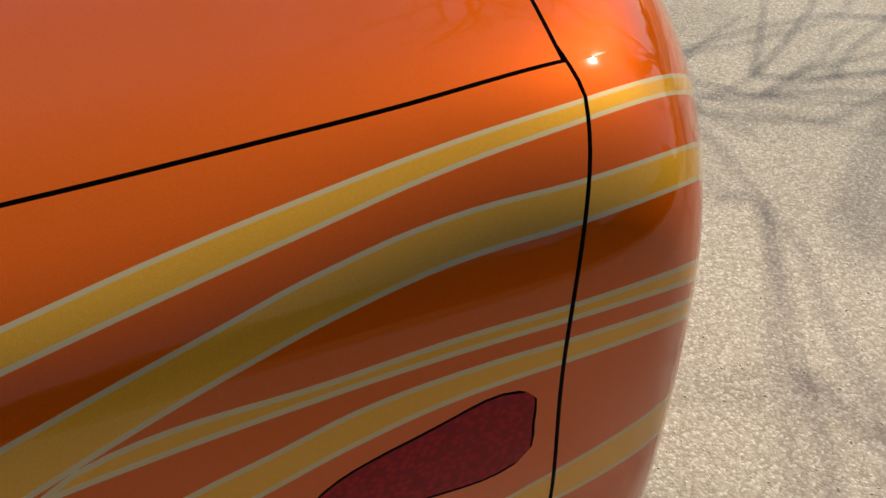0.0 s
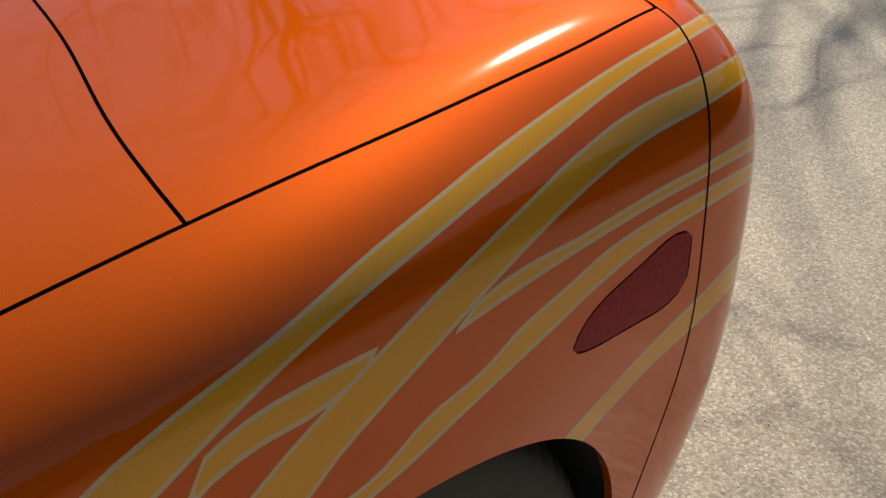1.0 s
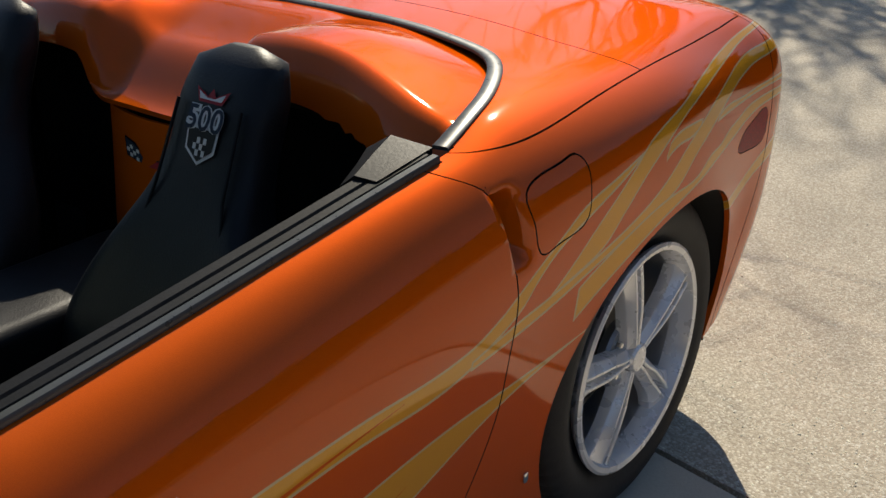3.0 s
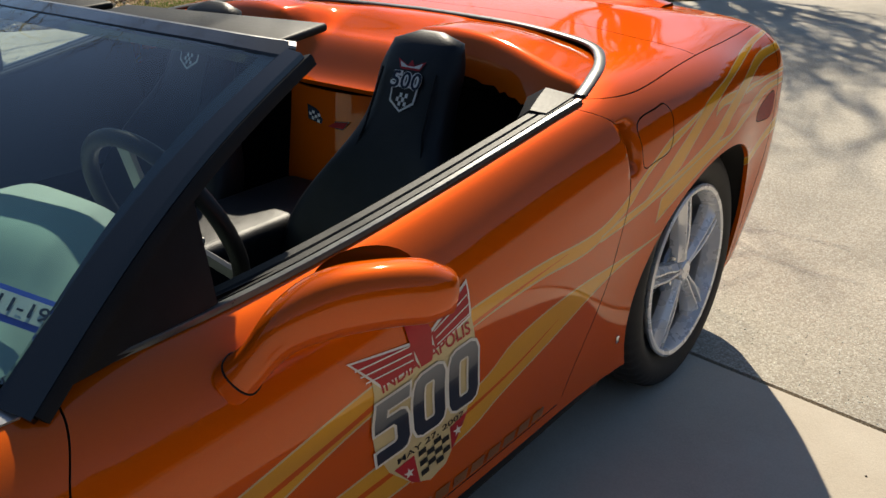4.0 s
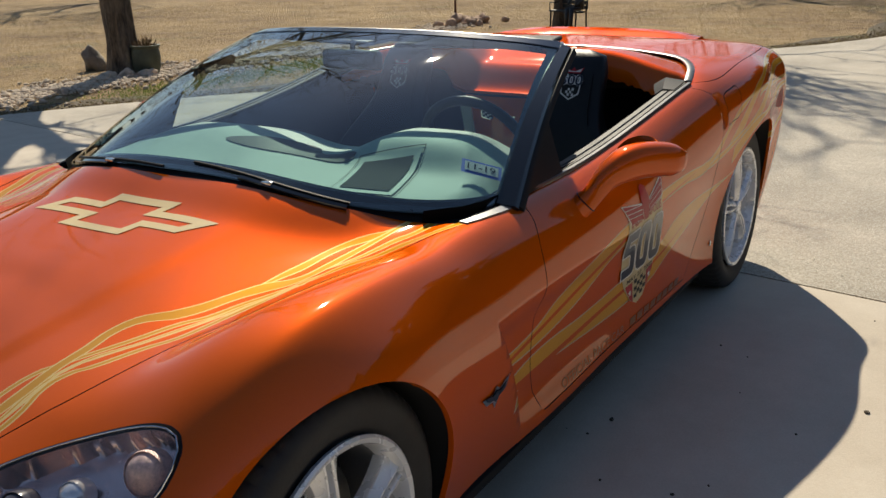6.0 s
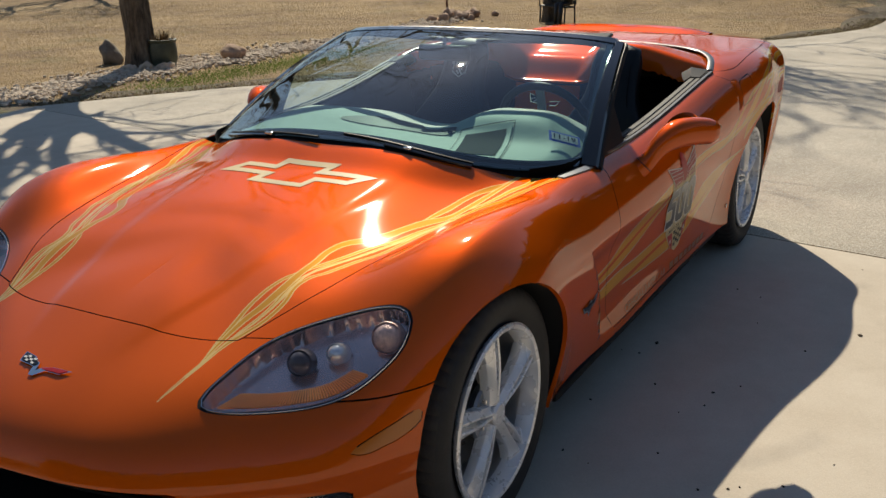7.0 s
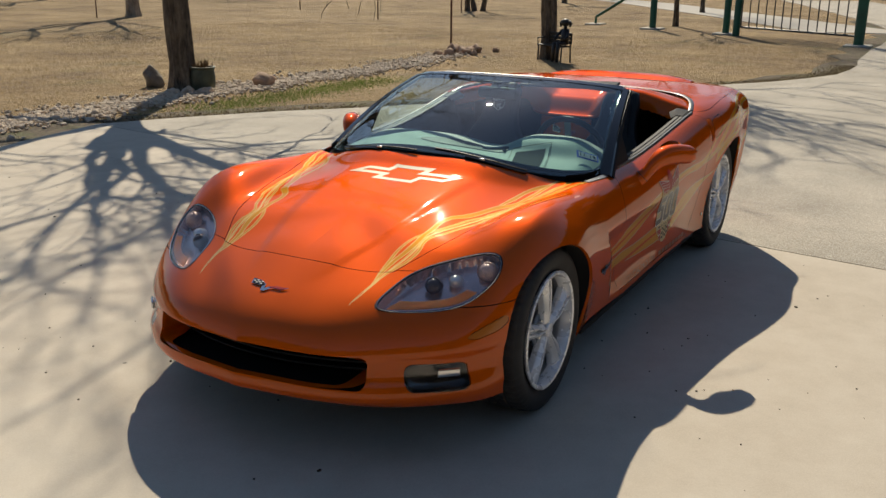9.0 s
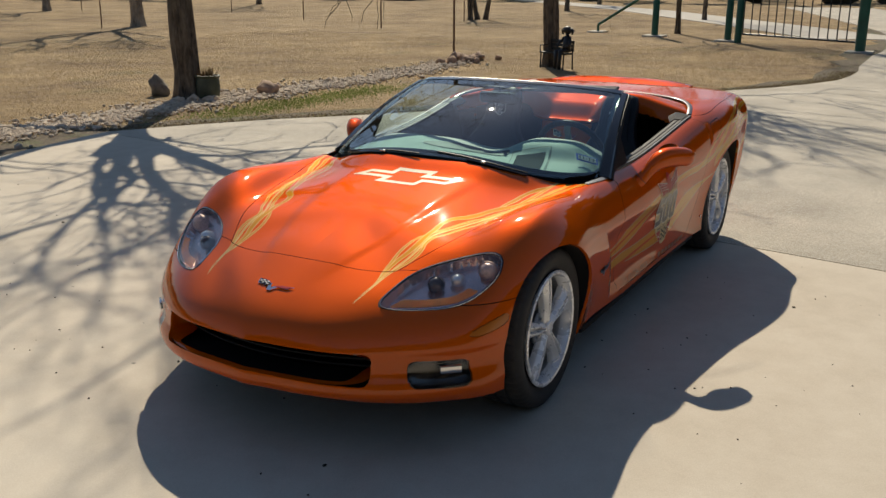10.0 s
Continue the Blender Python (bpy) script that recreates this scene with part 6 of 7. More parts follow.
for y0, y1, ya in ((0.06, 0.47, 0.30), (-0.50, -0.05, -0.26)):
    ks = range(near_y(y0), near_y(y1) + 1)
    slope = lambda i: 0.035 * (1 - i / (len(ks) - 1))
    blade = [screen_point(k, 0.010 + slope(i)) + Vector((.008, 0, -.001)) for i, k in enumerate(ks)]
    wiper = part("wiper", tube(blade, 0.0042, 6), M_BLACK, car, "black wiper arm and blade")
    arm = [screen_point(k, slope(i)) + Vector((.014, 0, -.003)) for i, k in enumerate(ks)]
    arm = arm[:len(ks) * 3 // 5 + 1] if y0 < 0 else arm[len(ks) * 2 // 5:]
    part("wiper_arm", strip(arm, (1, 0, -.5), 0.013, 0.008), M_GLOSSBLK, wiper, "flat black wiper arm")
    mid_p = screen_point(near_y(ya), 0.020) + Vector((.012, 0, .000))
    part("wiper_joint", box((0.016, 0.030, 0.010), mid_p, 0.003), M_CHROME, wiper, "bright joint of the wiper")

# ---------------------------------------------------------------- door mirrors, spoiler
for s in (1, -1):
    path = [(.240, .772, .676, .040, .036), (.236, .786, .688, .039, .035), (.229, .808, .706, .037, .033), (.219, .832, .731, .034, .031), (.206, .852, .757, .034, .031), (.190, .868, .784, .037, .035), (.162, .887, .808, .047, .044), (.116, .912, .823, .055, .053), (.068, .940, .825, .056, .054), (.020, .967, .820, .056, .053), (-.012, .985, .814, .051, .048), (-.034, .997, .810, .040, .038), (-.044, 1.003, .808, .025, .024), (-.048, 1.005, .807, .004, .004)]
    rows = []
    for i, (x, y, z, w, h) in enumerate(path):
        w, h = (w, h) if i < 4 else (w * 0.80, h * 0.88)
        d = (Vector(path[min(i + 1, 13)][:3]) - Vector(path[max(i - 1, 0)][:3])).normalized()
        flat = d.cross(Vector((0, 0, 1))).normalized()
        rise = flat.cross(d)
        r = []
        for k in range(24):
            c, q = math.cos(2 * math.pi * k / 24), math.sin(2 * math.pi * k / 24)
            p = Vector((x, y, z)) + flat * w * math.copysign(abs(c) ** 0.78, c) + rise * h * math.copysign(abs(q) ** 0.78, q)
            r.append((p.x, s * p.y, p.z))
        rows.append(r)
    bm = grid_mesh(spline_rows(rows[3:], 26), close_v=True)
    bmesh.ops.holes_fill(bm, edges=[e for e in bm.edges if e.is_boundary])
    bmesh.ops.recalc_face_normals(bm, faces=bm.faces)
    mirror = part("door_mirror", bm, M_PAINT, car, "orange rounded door mirror on a curved stalk", angle=70)
    bm = grid_mesh(spline_rows(rows[:4], 10), close_v=True)
    bmesh.ops.recalc_face_normals(bm, faces=bm.faces)
    part("mirror_stalk", bm, M_PAINT, mirror, angle=70)
    ring = [Vector(p) + (Vector(p) - Vector((path[3][0], s * path[3][1], path[3][2]))).normalized() * 0.0006 for p in rows[3]]
    part("mirror_joint", tube(ring + ring[:1], 0.0016, 6), M_BLACK, mirror, "dark joint round the stalk")
    bm = lathe([(0.0, 0.0), (0.050, 0.0), (0.056, -0.004)], 28)
    bmesh.ops.transform(bm, matrix=Matrix.Translation((.045, s * .905, .828)) @ Matrix.Rotation(radians(s * 149), 4, "Z") @ Matrix.Diagonal((1.5, 1, 1, 1)), verts=bm.verts)
    part("mirror_glass", bm, Mat("mirror_glass", (0.8, 0.8, 0.8), 0.02, 1.0).m, mirror)
    gas = on_flank(-0.935, 0.298, 0.002, s)
    part("sill_clip", box((0.012, 0.006, 0.02), gas, 0.002), M_CHROME, panels["rear_fender_l" if s > 0 else "rear_fender_r"])
rows = []
for y in np.linspace(-0.50, 0.50, 27):
    x = -1.935 + 0.09 * (abs(y) / 0.62) ** 2
    q = 1 - (abs(y) / 0.50) ** 4
    rows.append([(x + 0.07, y, 0.958), (x + 0.03, y, 0.962 + 0.010 * q), (x - 0.03, y, 0.963 + 0.024 * q), (x - 0.045, y, 0.960 + 0.022 * q), (x - 0.05, y, 0.945)])
part("spoiler", grid_mesh(rows), M_PAINT, car, "low orange lip spoiler on the tail", angle=50)

# ---------------------------------------------------------------- trees


def make_bark(name, dark, light):
    m = Mat(name, rough=0.9)
    x, y, z = m.split(m.pos())
    v = m.join(x, y, m.math("MULTIPLY", z, 0.22))
    a, b = m.noise(19, 6, 0.7, v), m.noise(3.0, 4)
    f = m.math("ADD", m.math("MULTIPLY", a, 0.7), m.math("MULTIPLY", b, 0.3))
    m.base(m.ramp(f, (0.36, dark), (0.66, light)))
    m.bump(a, 1.0, 0.06)
    return m.m


M_BARK = make_bark("bark", (0.03, 0.024, 0.018), (0.30, 0.235, 0.165))
M_TWIG = worn("twig_bark", (0.10, 0.08, 0.06), 0.9, scale=10, spread=0.3)


def bare_tree(name, at, height, r0, fork, seed, label, levels=4, lean=(0.0, 0.0), fan=5, twig_r=0.006, limbs_to=(), rise=0.05, bark=None):
    """A leafless tree: a tapered trunk that forks into limbs, branches and twigs."""
    rng = random.Random(seed)
    tree = thing(name, label, "tree", Matrix.Translation(at))
    trunk, limbs = bmesh.new(), bmesh.new()
    tips = []

    def grow(p, d, r, length, level):
        n = 6 if level < 3 else 4
        pts, rad = [p.copy()], [r]
        for k in range(n):
            bend = Vector((rng.gauss(0, 1), rng.gauss(0, 1), rng.gauss(0, 0.7))) * (0.16 if level < 2 else 0.24)
            d = (d + bend + Vector((0, 0, rise if level < 4 else rise - 0.07))).normalized()
            p = p + d * length / n
            pts.append(p.copy())
            rad.append(max(r * (1 - 0.55 * (k + 1) / n), twig_r * 0.6))
        tube(pts, rad, 9 if level == 0 else 7 if level < 2 else 5 if level < 3 else 3, limbs, cap=level < 2)
        if level >= levels:
            return
        kids = rng.randint(3, 4) if level < 2 else rng.randint(3, 5)
        for c in range(kids):
            i = rng.randint(2, n) if c else n
            base, rr = pts[i], rad[i] * rng.uniform(0.60, 0.85)
            axis = Vector((rng.gauss(0, 1), rng.gauss(0, 1), rng.gauss(0, 0.5)))
            nd = (d + axis.normalized() * rng.uniform(0.5, 1.0)).normalized()
            grow(base, nd, max(rr, twig_r), length * rng.uniform(0.55, 0.8), level + 1)

    pts, rad = [], []
    for k in range(13):
        t = k / 12
        pts.append(Vector((lean[0] * t * fork + 0.02 * math.sin(5 * t + seed), lean[1] * t * fork + 0.02 * math.cos(4 * t), fork * t - 0.05)))
        rad.append(r0 * (1.30 - 0.30 * min(t * 8, 1)) * (1 - 0.25 * t))
    tube(pts, rad, 18, trunk)
    for v in trunk.verts:
        a = math.atan2(v.co.y, v.co.x)
        v.co.x += 0.018 * math.sin(7 * a + v.co.z * 2.1)
        v.co.y += 0.018 * math.cos(5 * a + v.co.z * 1.7)
    top = pts[-1]
    for dx, dy, dz, k in limbs_to:
        grow(top + Vector((0, 0, -0.05)), Vector((dx, dy, dz)).normalized(), r0 * k, (height - fork) * 0.42, 1)
    for c in range(fan):
        a = 2 * math.pi * c / fan + rng.uniform(-0.4, 0.4)
        d = Vector((math.cos(a) * rng.uniform(0.5, 1.0), math.sin(a) * rng.uniform(0.5, 1.0), rng.uniform(0.6, 1.2))).normalized()
        grow(top + Vector((0, 0, -0.05)), d, r0 * rng.uniform(0.5, 0.72), (height - fork) * rng.uniform(0.38, 0.5), 1)
    part("trunk", trunk, bark or M_BARK, tree, "rough grey-brown trunk")
    part("branches", limbs, M_TWIG, tree, "bare leafless branches", angle=None)
    return tree


bare_tree("tree", (-5.40, -7.55, 0), 8.6, 0.175, 2.35, 11, "bare leafless tree with a rough furrowed trunk", levels=5, fan=3, twig_r=0.0055, limbs_to=((0.0, .13, 1.0, .80), (-.1, .95, .9, .75), (.3, -.25, 1.4, .6), (-.6, .3, 1.0, .55)))
bare_tree("tree", (-13.1, -5.25, 0), 9.0, 0.15, 2.9, 23, "bare leafless tree beside an iron bench", levels=4, fan=3, twig_r=0.015, limbs_to=((-.50, .95, .55, .8), (-.25, .70, 1.0, .75), (-.75, .9, .9, .7), (-.9, .75, .6, .7), (-.3, 1.1, .8, .7), (.2, .3, 1.2, .7)), rise=0.18)
rng = random.Random(77)
M_PALEBARK = make_bark("pale_bark", (0.16, 0.12, 0.085), (0.52, 0.43, 0.32))
for x, y, r, pale in ((-19.4, -23.2, 0.21, True), (-27.2, -37.5, 0.17, True), (-26.3, -6.36, 0.075, False), (-37.4, -8.3, 0.09, False), (-44.3, -17.4, 0.12, False), (-57.5, -20.4, 0.14, False), (-43.0, -37.5, 0.14, False)):
    bare_tree("tree", (x, y, 0), rng.uniform(9, 12), r, rng.uniform(2.3, 3.0), rng.randint(0, 9999), "distant pale-barked bare tree on the dry field" if pale else "distant bare tree on the dry field", levels=4, fan=5, twig_r=0.014, rise=0.14, bark=M_PALEBARK if pale else M_BARK)
# clump of three stems
for k, (dx, dy) in enumerate(((0, 0), (0.25, -0.2), (-0.1, 0.35))):
    bare_tree("tree", (-31.9 + dx, -16.5 + dy, 0), 6.5, 0.10, 2.2, 300 + k, "slender leaning stem of a bare clump", levels=3, fan=3, lean=(-0.12 + 0.2 * k * 0.5, 0.25 * (k - 1)), twig_r=0.012)

# ---------------------------------------------------------------- woods on the horizon, unseen belt for reflections
M_FAR = worn("far_scrub", (0.060, 0.048, 0.032), 0.95, scale=0.4, spread=0.5)
bm = bmesh.new()
rng = random.Random(5)
for k in range(2600):
    a = rng.uniform(0, 2 * math.pi)
    d = rng.uniform(70, 120)
    p = Vector((d * math.cos(a), d * math.sin(a), rng.uniform(0.2, 1) ** 1.3 * 6.0))
    r = rng.uniform(0.8, 2.2)
    q = [p + Vector((rng.gauss(0, r), rng.gauss(0, r), rng.gauss(0, r * 0.8))) for _ in range(4)]
    vs = [bm.verts.new(v) for v in q]
    for f in ((0, 1, 2), (0, 2, 3), (0, 3, 1), (1, 3, 2)):
        bm.faces.new([vs[i] for i in f])
# added nearer belt, out of view: gives the paint something dark to mirror
for k in range(7000):
    a, d = radians(rng.uniform(-30, 176)), rng.uniform(28, 40)
    p = Vector((d * math.cos(a), d * math.sin(a), rng.uniform(0.0, 1) ** 0.9 * 9.0))
    r = rng.uniform(0.4, 1.1)
    vs = [bm.verts.new(p + Vector((rng.gauss(0, r), rng.gauss(0, r), rng.gauss(0, r)))) for _ in range(4)]
    for f in ((0, 1, 2), (0, 2, 3), (0, 3, 1), (1, 3, 2)):
        bm.faces.new([vs[i] for i in f])
tagged(new("woods_and_unseen_belt", finish(bm, "woods_and_unseen_belt", M_FAR, smooth=False)), "brown winter scrub along the horizon, with an added unseen belt for dark reflections", "woods", kind="stuff")

# ---------------------------------------------------------------- rocks
M_ROCK = worn("limestone", (0.60, 0.49, 0.37), 0.9, scale=9, spread=0.35, bump=0.6)
M_ROCKTAN = worn("reddish_limestone", (0.42, 0.28, 0.19), 0.9, scale=9, spread=0.35, bump=0.6)
M_ROCKDARK = worn("weathered_limestone", (0.22, 0.19, 0.15), 0.9, scale=9, spread=0.4, bump=0.6)


def rock_mesh(bm, at, size, seed, sub=1):
    own = bmesh.new()
    bmesh.ops.create_icosphere(own, subdivisions=sub, radius=1)
    r = random.Random(seed)
    o = Vector((r.uniform(0, 50), r.uniform(0, 50), r.uniform(0, 50)))
    m = Matrix.Translation(at) @ Euler((r.uniform(-.3, .3), r.uniform(-.3, .3), r.uniform(0, 6))).to_matrix().to_4x4()
    for v in own.verts:
        k = 1 + 0.55 * noise.noise(v.co * 1.5 + o) + 0.12 * noise.noise(v.co * 4 + o)
        v.co = Vector((v.co.x * size[0], v.co.y * size[1], v.co.z * size[2])) * k
    bmesh.ops.transform(own, matrix=m, verts=own.verts)
    return joined(bm, own) if bm else own


def border_line(t):
    """The stone border along the lawn, t = 0 at the driveway's near end."""
    pts = [(-0.8, -7.05), (-2.66, -7.03), (-4.6, -7.12), (-6.87, -7.05), (-9.34, -6.9), (-12.8, -7.25)]
    i = min(int(t * 5), 4)
    f = t * 5 - i
    return pts[i][0] * (1 - f) + pts[i + 1][0] * f, pts[i][1] * (1 - f) + pts[i + 1][1] * f


border = thing("stone_border", "winding border of loose pale limestone pieces", "stones", kind="stuff")
rng = random.Random(9)
unit = bmesh.new()
bmesh.ops.create_icosphere(unit, subdivisions=1, radius=1)
uv = np.array([v.co[:] for v in unit.verts])
uf = [[v.index for v in f.verts] for f in unit.faces]
unit.free()


def scatter(count, place, size, seed, lift=0.3):
    """Many small angular stones in one mesh."""
    g = np.random.RandomState(seed)
    vs, fs = [], []
    for k in range(count):
        x, y, z = place(g)
        s = size(g)
        sc = s * g.uniform(0.6, 1.2, 3) * np.array([1, 1, 0.7])
        a = g.uniform(0, 6.28)
        p = uv * sc * (1 + g.uniform(-0.22, 0.22, (len(uv), 1)))
        c, q = math.cos(a), math.sin(a)
        p = np.stack([p[:, 0] * c - p[:, 1] * q + x, p[:, 0] * q + p[:, 1] * c + y, p[:, 2] + z + s * lift], axis=1)
        fs += [[i + len(vs) * len(uv) for i in f] for f in uf]
        vs.append(p)
    me = bpy.data.meshes.new("stones")
    me.from_pydata(np.concatenate(vs).tolist(), [], fs)
    return me


def border_place(g):
    t = g.uniform(0, 1)
    x, y = border_line(t)
    return x + g.normal(0, 0.1), y + g.normal(0, 0.20 + 0.10 * math.sin(t * 20) ** 2), -0.02


me = scatter(6500, border_place, lambda g: g.uniform(0.012, 0.036) * (1.8 if g.uniform() < 0.05 else 1), 4)
me.materials.append(M_ROCK)
ob = new("stones", me)
ob.parent = border
for (x, y), size, mat, seed, lab in (((-6.47, -6.98), (.17, .12, .12), M_ROCKTAN, 1, "tan limestone boulder on the lawn edge"), ((-5.5, -8.2), (.12, .11, .18), M_ROCKDARK, 2, "upright weathered stone beside the trunk"), ((-5.15, -7.2), (.10, .09, .07), M_ROCK, 3, "small pale stone at the foot of the tree"),
                                     ((-5.3, -7.05), (.11, .08, .06), M_ROCK, 4, "small pale stone at the foot of the tree"), ((-5.0, -7.35), (.08, .08, .06), M_ROCK, 5, "small pale stone at the foot of the tree"), ((-13.2, -7.4), (.16, .13, .12), M_ROCKTAN, 6, "reddish field stone in a heap"), ((-13.6, -7.1), (.14, .12, .11), M_ROCKTAN, 7, "reddish field stone in a heap"), ((-13.0, -7.0), (.15, .11, .10), M_ROCKTAN, 8, "reddish field stone in a heap")):
    bm = rock_mesh(None, (x, y, size[2] * 0.55 - 0.03), size, seed, 3)
    tagged(new("rock", finish(bm, "rock", mat)), lab, "rock")

rng = random.Random(31)
for k in range(13):
    r = rng.uniform(.06, .13)
    bm = rock_mesh(None, (-13.2 + rng.gauss(0, .45), -7.2 + rng.gauss(0, .22), r * 0.3 - 0.02), (r, r * .8, r * .75), 60 + k, 2)
    tagged(new("rock", finish(bm, "rock", M_ROCKTAN)), "reddish field stone in a heap", "rock", group="stone heap")

# planter beside the tree
M_PLANTER = worn("mossy_ceramic", (0.075, 0.085, 0.055), 0.5, scale=8, spread=0.5)
pl = thing("planter", "dark green weathered planter with dry plants", "planter", Matrix.Translation((-5.50, -7.24, -0.03)))
part("pot", lathe([(0, 0.0), (0.13, 0.0), (0.165, 0.10), (0.17, 0.22), (0.155, 0.31), (0.175, 0.335), (0.175, 0.35), (0.14, 0.35), (0.13, 0.30), (0, 0.30)], 24, axis="z"), M_PLANTER, pl)
bm = bmesh.new()
rng = random.Random(8)
for k in range(150):
    a, r = rng.uniform(0, 6.28), rng.uniform(0, 0.13)
    p = Vector((r * math.cos(a), r * math.sin(a), 0.30))
    tip = p + Vector((rng.gauss(0, .06), rng.gauss(0, .06), rng.uniform(.06, .2)))
    side = Vector((rng.gauss(0, 1), rng.gauss(0, 1), 0)).normalized() * 0.008
    bm.faces.new([bm.verts.new(q) for q in (p - side, p + side, tip)])
part("plants", bm, worn("dry_plant", (0.20, 0.12, 0.05), 0.9, scale=20, spread=0.5), pl, "dry brown plants", smooth=False)

# ---------------------------------------------------------------- bench with a cut-out figure
M_IRON = worn("black_iron", (0.012, 0.012, 0.013), 0.5, scale=20, spread=0.4)
bench = thing("bench", "black iron garden bench against the tree", "bench", pose(-12.75, -4.95, -0.03, 0, 0, 60) @ Matrix.Scale(0.72, 4))
for k in range(4):
    part("slat", box((1.05, 0.08, 0.035), (0, -0.16 + k * 0.085, 0.42), 0.005), M_IRON, bench)
for k in range(3):
    part("back_slat", box((1.05, 0.03, 0.085), (0, 0.16, 0.52 + k * 0.10), 0.005), M_IRON, bench)
for x in (-0.5, 0.5):
    for y in (-0.17, 0.15):
        part("leg", tube([(x, y, 0), (x, y * 0.9, 0.42)] + ([(x, 0.17, 0.75)] if y > 0 else []), 0.02, 8), M_IRON, bench)
    part("armrest", tube([(x, -0.18, 0.40), (x, -0.19, 0.60), (x, 0.15, 0.62)], 0.016, 8), M_IRON, bench)
fig = bmesh.new()
for path, rad in (([(0, 0, .44), (0, .02, .62), (0, .03, .80)], [.10, .085, .07]), ([(-.05, -.02, .46), (-.06, -.22, .46), (-.06, -.25, .04)], [.05, .045, .03]), ([(.05, -.02, .46), (.06, -.22, .46), (.08, -.26, .04)], [.05, .045, .03]),
                  ([(-.08, .02, .77), (-.16, -.06, .62), (-.10, -.16, .54)], [.03, .026, .02]), ([(.08, .02, .77), (.16, -.06, .62), (.12, -.16, .54)], [.03, .026, .02]), ([(-.09, .03, .98), (-.14, .03, .92), (-.13, .02, .84)], [.03, .035, .015]), ([(.09, .03, .98), (.14, .03, .92), (.13, .02, .84)], [.03, .035, .015]), ([(0, .03, .80), (0, .02, .86)], [.035, .035])):
    tube(path, rad, 10, fig)
own = bmesh.new()
bmesh.ops.create_icosphere(own, subdivisions=2, radius=0.095, matrix=Matrix.Translation((0, .02, .94)))
joined(fig, own)
statue = new("statue", finish(fig, "statue", M_IRON))
statue.matrix_basis = pose(-12.50, -4.66, -0.03, 0, 0, 60) @ Matrix.Diagonal((1.05, 0.85, 0.80, 1))
tagged(statue, "black iron seated child statue on the bench", "statue")

# ---------------------------------------------------------------- fence posts and gate
M_GREEN = worn("green_gate_paint", (0.012, 0.10, 0.065), 0.4, scale=6, spread=0.3)
M_RUST = worn("rusty_steel", (0.12, 0.055, 0.03), 0.85, scale=12, spread=0.4)
M_PAD = worn("pale_footing", (0.55, 0.50, 0.42), 0.9, scale=5, spread=0.15)


def green_post(at, h, r, pad=True, lean=0):
    p = thing("gate_post", "dark green round steel post on a pale footing", "post", Matrix.Translation(at), group="gate posts")
    part("pole", lathe([(0, 0), (r, 0), (r, h), (r * 0.8, h + 0.03), (0, h + 0.05)], 20, axis="z"), M_GREEN, p)
    if pad:
        part("footing", box((0.62, 0.62, 0.08), (0, 0, 0.01), 0.02), M_PAD, p, "pale concrete footing")
    return p


green_post((-24.3, -6.5, -.03), 2.3, 0.10)
green_post((-23.2, -4.05, -.03), 2.6, 0.095)
green_post((-22.8, -3.68, -.03), 2.6, 0.095, pad=False)
green_post((-20.6, -0.30, -.03), 2.6, 0.12)
rail = thing("brace_rail", "slanting green steel brace on a pale footing", "rail", Matrix.Translation((-25.6, -8.8, -.03)))
part("bar", tube([(0, 0, 0.02), (0.02, 0.02, 0.25), (1.3, 2.3, 1.45)], 0.045, 10), M_GREEN, rail)
part("footing", box((0.7, 0.5, 0.07), (0, 0, 0.01), 0.02), M_PAD, rail)
gate = thing("metal_gate", "black steel bar gate, closed, with upright bars", "gate")
g0, g1 = Vector((-22.72, -3.55, 0.22)), Vector((-20.70, -0.42, 0.22))
for z in (0.0, 1.5):
    part("rail", tube([g0 + Vector((0, 0, z)), g1 + Vector((0, 0, z))], 0.030, 8), M_IRON, gate)
for k in range(14):
    p = g0.lerp(g1, k / 13)
    part("bar", tube([p, p + Vector((0, 0, 1.5))], 0.016, 6), M_IRON, gate)
for x, y, h, lx in ((-13.58, -7.67, 1.35, 0.05), (-23.5, -15.9, 1.3, 0), (-18.0, -23.4, 1.25, 0), (-27.3, -22.1, 1.2, 0.03), (-31.7, -29.8, 1.2, 0), (-30.0, -16.1, 1.2, 0), (-29.3, -37.5, 1.2, 0), (-26.0, -39.5, 1.2, 0)):
    p = thing("fence_post", "thin rusty steel fence post in the grass", "post", Matrix.Translation((x, y, -.05)), group="fence posts")
    part("rod", tube([(0, 0, 0), (lx, lx * .4, h)], 0.022, 6), M_RUST, p)
    part("plate", box((0.05, 0.02, 0.08), (lx, lx * .4, h - 0.06), 0.005), M_RUST, p)

# pale track beyond the gate
slab("road_far", [(-26, -2.2), (-34, -7), (-48, -16), (-70, -34), (-70, -31), (-48, -12.5), (-35, -4.2), (-27, 0.8)], -0.012, 0.03, worn("pale_gravel", (0.50, 0.46, 0.40), 0.95, scale=2, spread=0.15), "pale gravel track beyond the gate", "road")

# ---------------------------------------------------------------- loose chips and grass
me = scatter(9000, lambda g: (lambda y: (min(JOINT(y) - 0.03, -1.35 - abs(g.normal(0, 1.1))), y, 0.0))(g.uniform(-1.6, 2.6)), lambda g: g.uniform(0.0020, 0.0046), 21, lift=-0.25)
me.materials.append(worn("chip_stone", (0.74, 0.66, 0.54), 0.85, scale=60, spread=0.5))
tagged(new("loose_stones", me), "loose pale stone chips on the driveway", "gravel", kind="stuff")


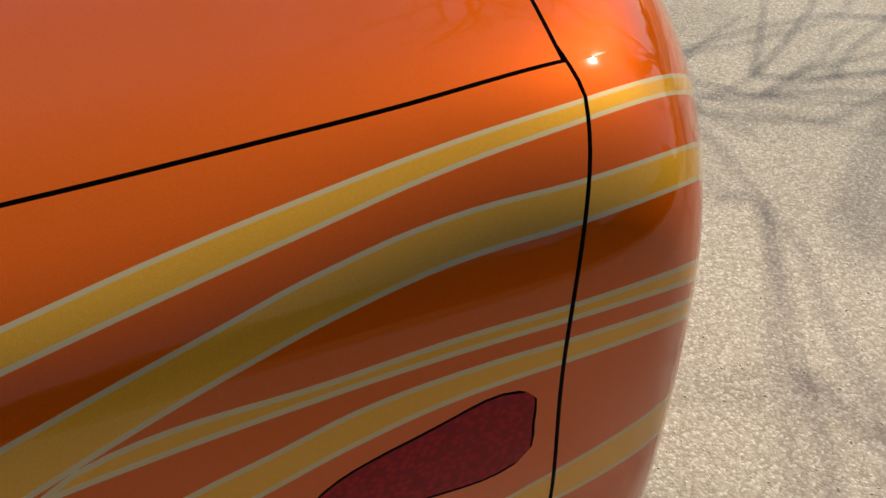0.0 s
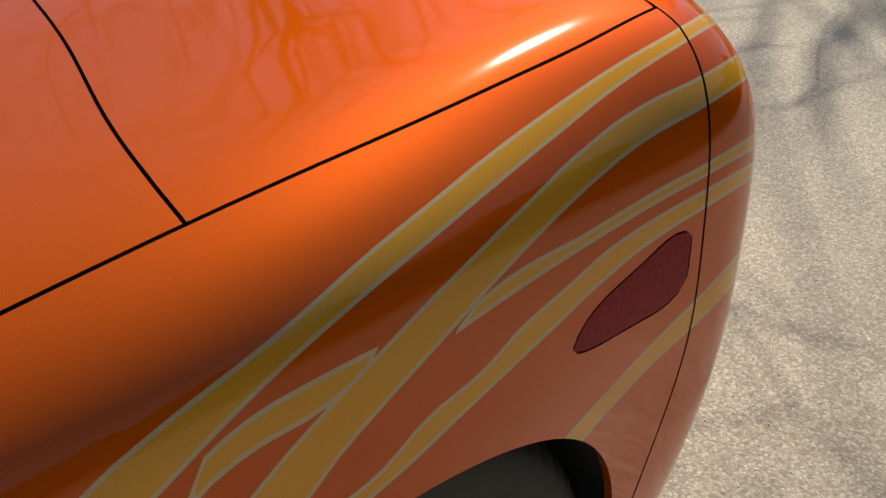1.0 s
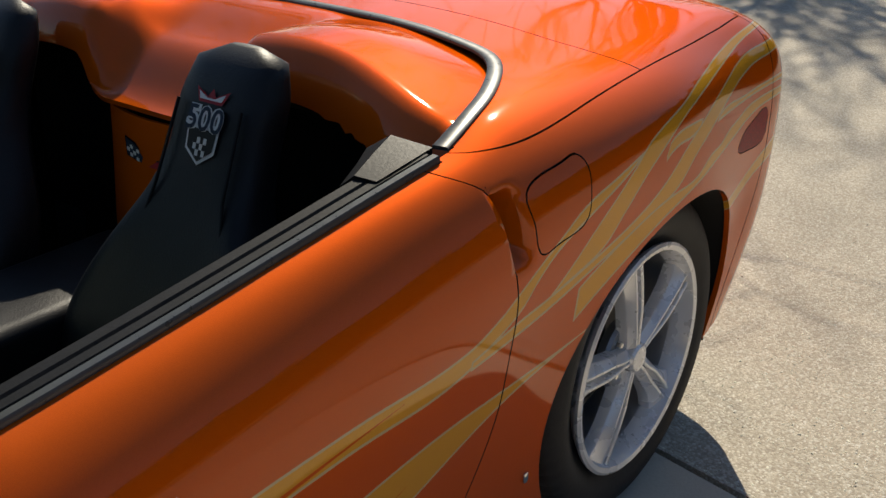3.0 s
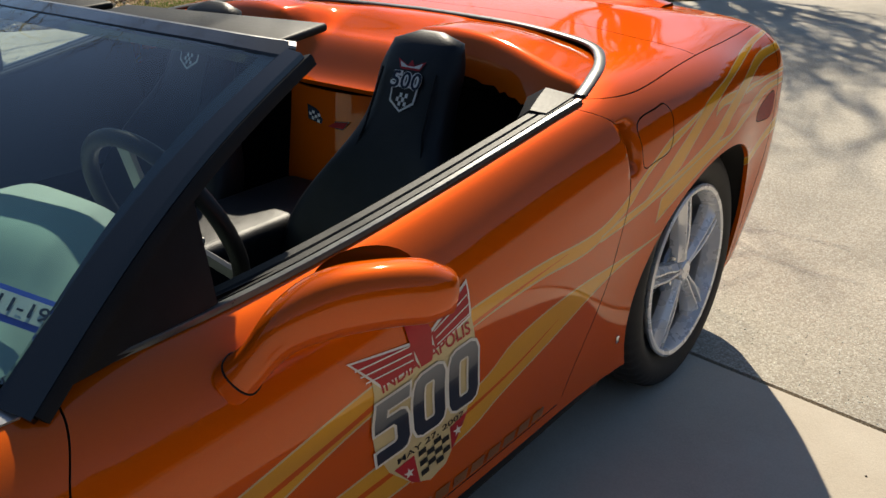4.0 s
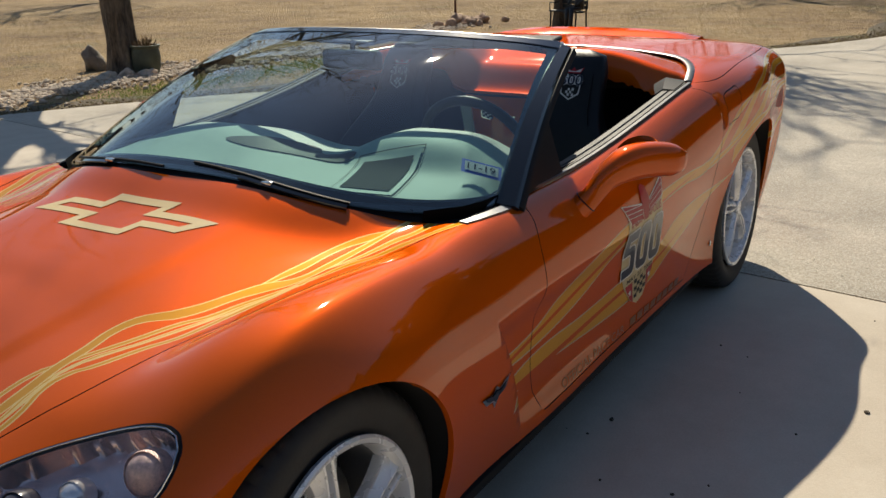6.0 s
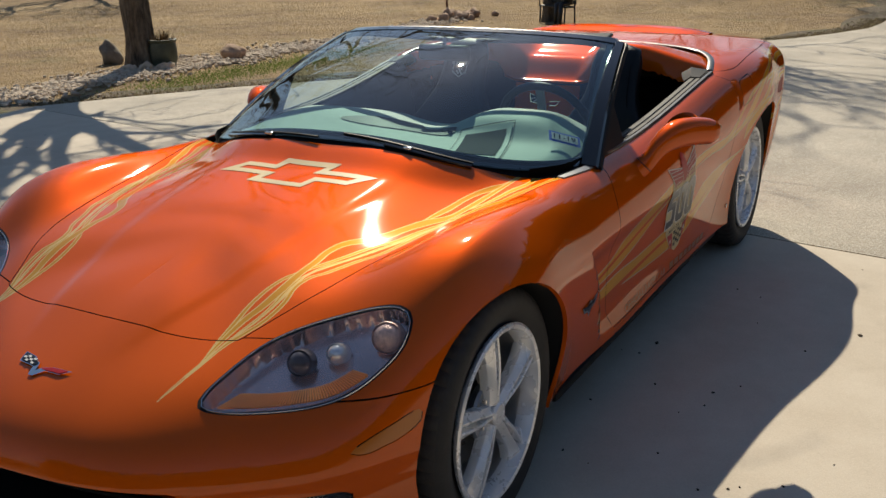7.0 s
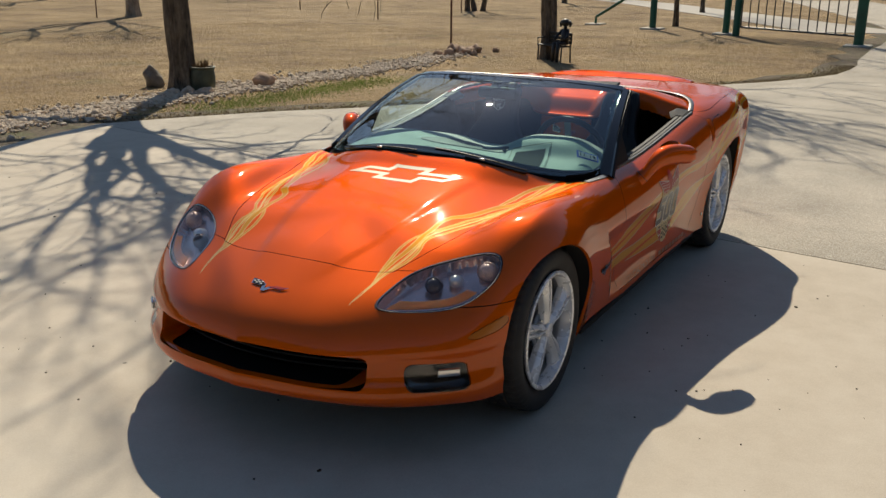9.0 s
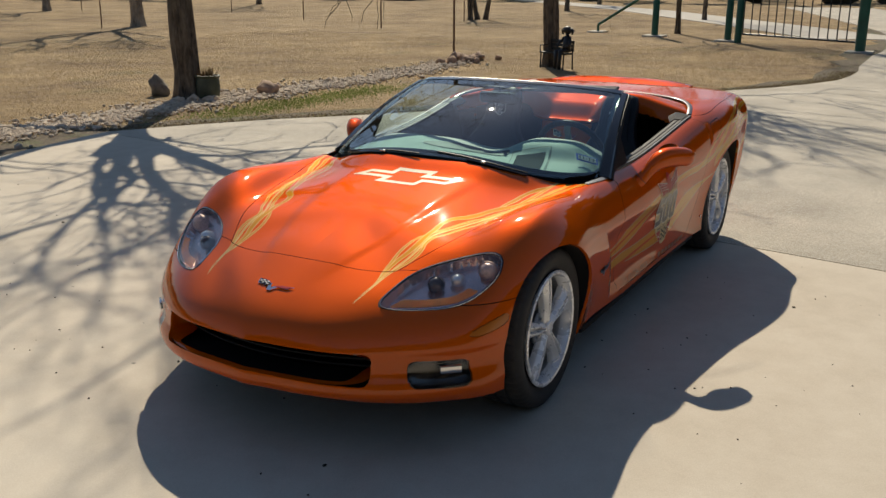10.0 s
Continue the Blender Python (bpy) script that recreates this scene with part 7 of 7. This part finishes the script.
def blades(count, place, h, seed, material, name, label):
    g = np.random.RandomState(seed)
    xy = np.array([place(g) for _ in range(count)])
    a = g.uniform(0, 6.28, count)
    hh = g.uniform(h * 0.4, h, count)
    w = g.uniform(0.004, 0.010, count)
    dx, dy = np.cos(a) * w, np.sin(a) * w
    lx, ly = g.normal(0, 0.4, count) * hh, g.normal(0, 0.4, count) * hh
    z0 = np.full(count, -0.035)
    v = np.empty((count, 3, 3))
    v[:, 0] = np.stack([xy[:, 0] - dx, xy[:, 1] - dy, z0], 1)
    v[:, 1] = np.stack([xy[:, 0] + dx, xy[:, 1] + dy, z0], 1)
    v[:, 2] = np.stack([xy[:, 0] + lx, xy[:, 1] + ly, z0 + hh], 1)
    me = bpy.data.meshes.new(name)
    me.from_pydata(v.reshape(-1, 3).tolist(), [], np.arange(count * 3).reshape(-1, 3).tolist())
    me.materials.append(material)
    return tagged(new(name, me), label, "grass", kind="stuff")


def lawn(g):
    while True:
        x, y = g.uniform(-20, 2), g.uniform(-18, -1)
        e = float(np.interp(-x, [-2, 2.4, 4.2, 5.6, 8.2, 10.6, 12.4, 20], [-7.2, -6.4, -5.4, -4.3, -2.45, -1.15, -0.2, 0.0]))
        if y < e - 0.03:
            return x, y




def thin_leaf(name, color, spread):
    """Blades that pass half of the light through."""
    m = worn(name, color, 0.9, scale=0.8, spread=spread)
    t = m.node_tree
    p = t.nodes["Principled BSDF"]
    through_it, both_ways = t.nodes.new("ShaderNodeBsdfTranslucent"), t.nodes.new("ShaderNodeMixShader")
    t.links.new(p.inputs["Base Color"].links[0].from_socket, through_it.inputs["Color"])
    both_ways.inputs[0].default_value = 0.5
    t.links.new(p.outputs[0], both_ways.inputs[1])
    t.links.new(through_it.outputs[0], both_ways.inputs[2])
    t.links.new(both_ways.outputs[0], next(n for n in t.nodes if n.type == "OUTPUT_MATERIAL").inputs[0])
    return m


M_STRAW = thin_leaf("straw", (0.50, 0.355, 0.165), 0.35)
blades(48000, lawn, 0.028, 1, M_STRAW, "dry_grass", "short dry straw-coloured grass")
blades(7000, lambda g: (lambda t: (-4.2 - 4.0 * t + g.normal(0, .4), -6.1 + g.normal(0, .26) + 0.15 * t))(g.uniform()), 0.035, 2, thin_leaf("green_weed", (0.15, 0.19, 0.045), 0.4), "green_grass", "green weeds along the stone border")
blades(1200, lambda g: (lambda y: (JOINT(y) + g.normal(0, .025), y))(g.choice([g.normal(0.98, .10), g.normal(1.55, .12)])), 0.022, 3, worn("weed", (0.16, 0.20, 0.05), 0.9, scale=5, spread=0.4), "joint_weeds", "green weeds in the pavement joint")

EDGE = [(float(x), float(y)) for x, y in drive_edge if x > -16]


def edge_place(g):
    k = g.randint(0, len(EDGE) - 1)
    f, d = g.uniform(), g.normal(0.12, 0.16)
    (ax, ay), (bx, by) = EDGE[k], EDGE[k + 1]
    n = math.hypot(bx - ax, by - ay)
    return ax + (bx - ax) * f - (by - ay) / n * d, ay + (by - ay) * f + (bx - ax) / n * d


blades(9000, lambda g: edge_place(g), 0.045, 12, thin_leaf("withered_weed", (0.22, 0.17, 0.08), 0.5), "verge_grass", "withered brown grass along the driveway edge")
me = scatter(2600, lambda g: (*edge_place(g), -0.02), lambda g: g.uniform(0.006, 0.016), 66, lift=0.4)
me.materials.append(worn("fallen_leaf", (0.13, 0.085, 0.045), 0.9, scale=20, spread=0.6))
tagged(new("fallen_leaves", me), "brown fallen leaves along the driveway edge", "leaves", kind="stuff")

# bits of leaf and twig on the concrete
me = scatter(420, lambda g: (g.uniform(-1.2, 4.2), g.uniform(-5.5, 4.5), 0.002), lambda g: g.uniform(0.0025, 0.0065) * (1.8 if g.uniform() < 0.1 else 1), 55, lift=0.2)
me.materials.append(worn("leaf_bits", (0.05, 0.035, 0.02), 0.9, scale=40, spread=0.5))
tagged(new("leaf_litter", me), "small dark bits of leaf on the concrete", "litter", kind="stuff")
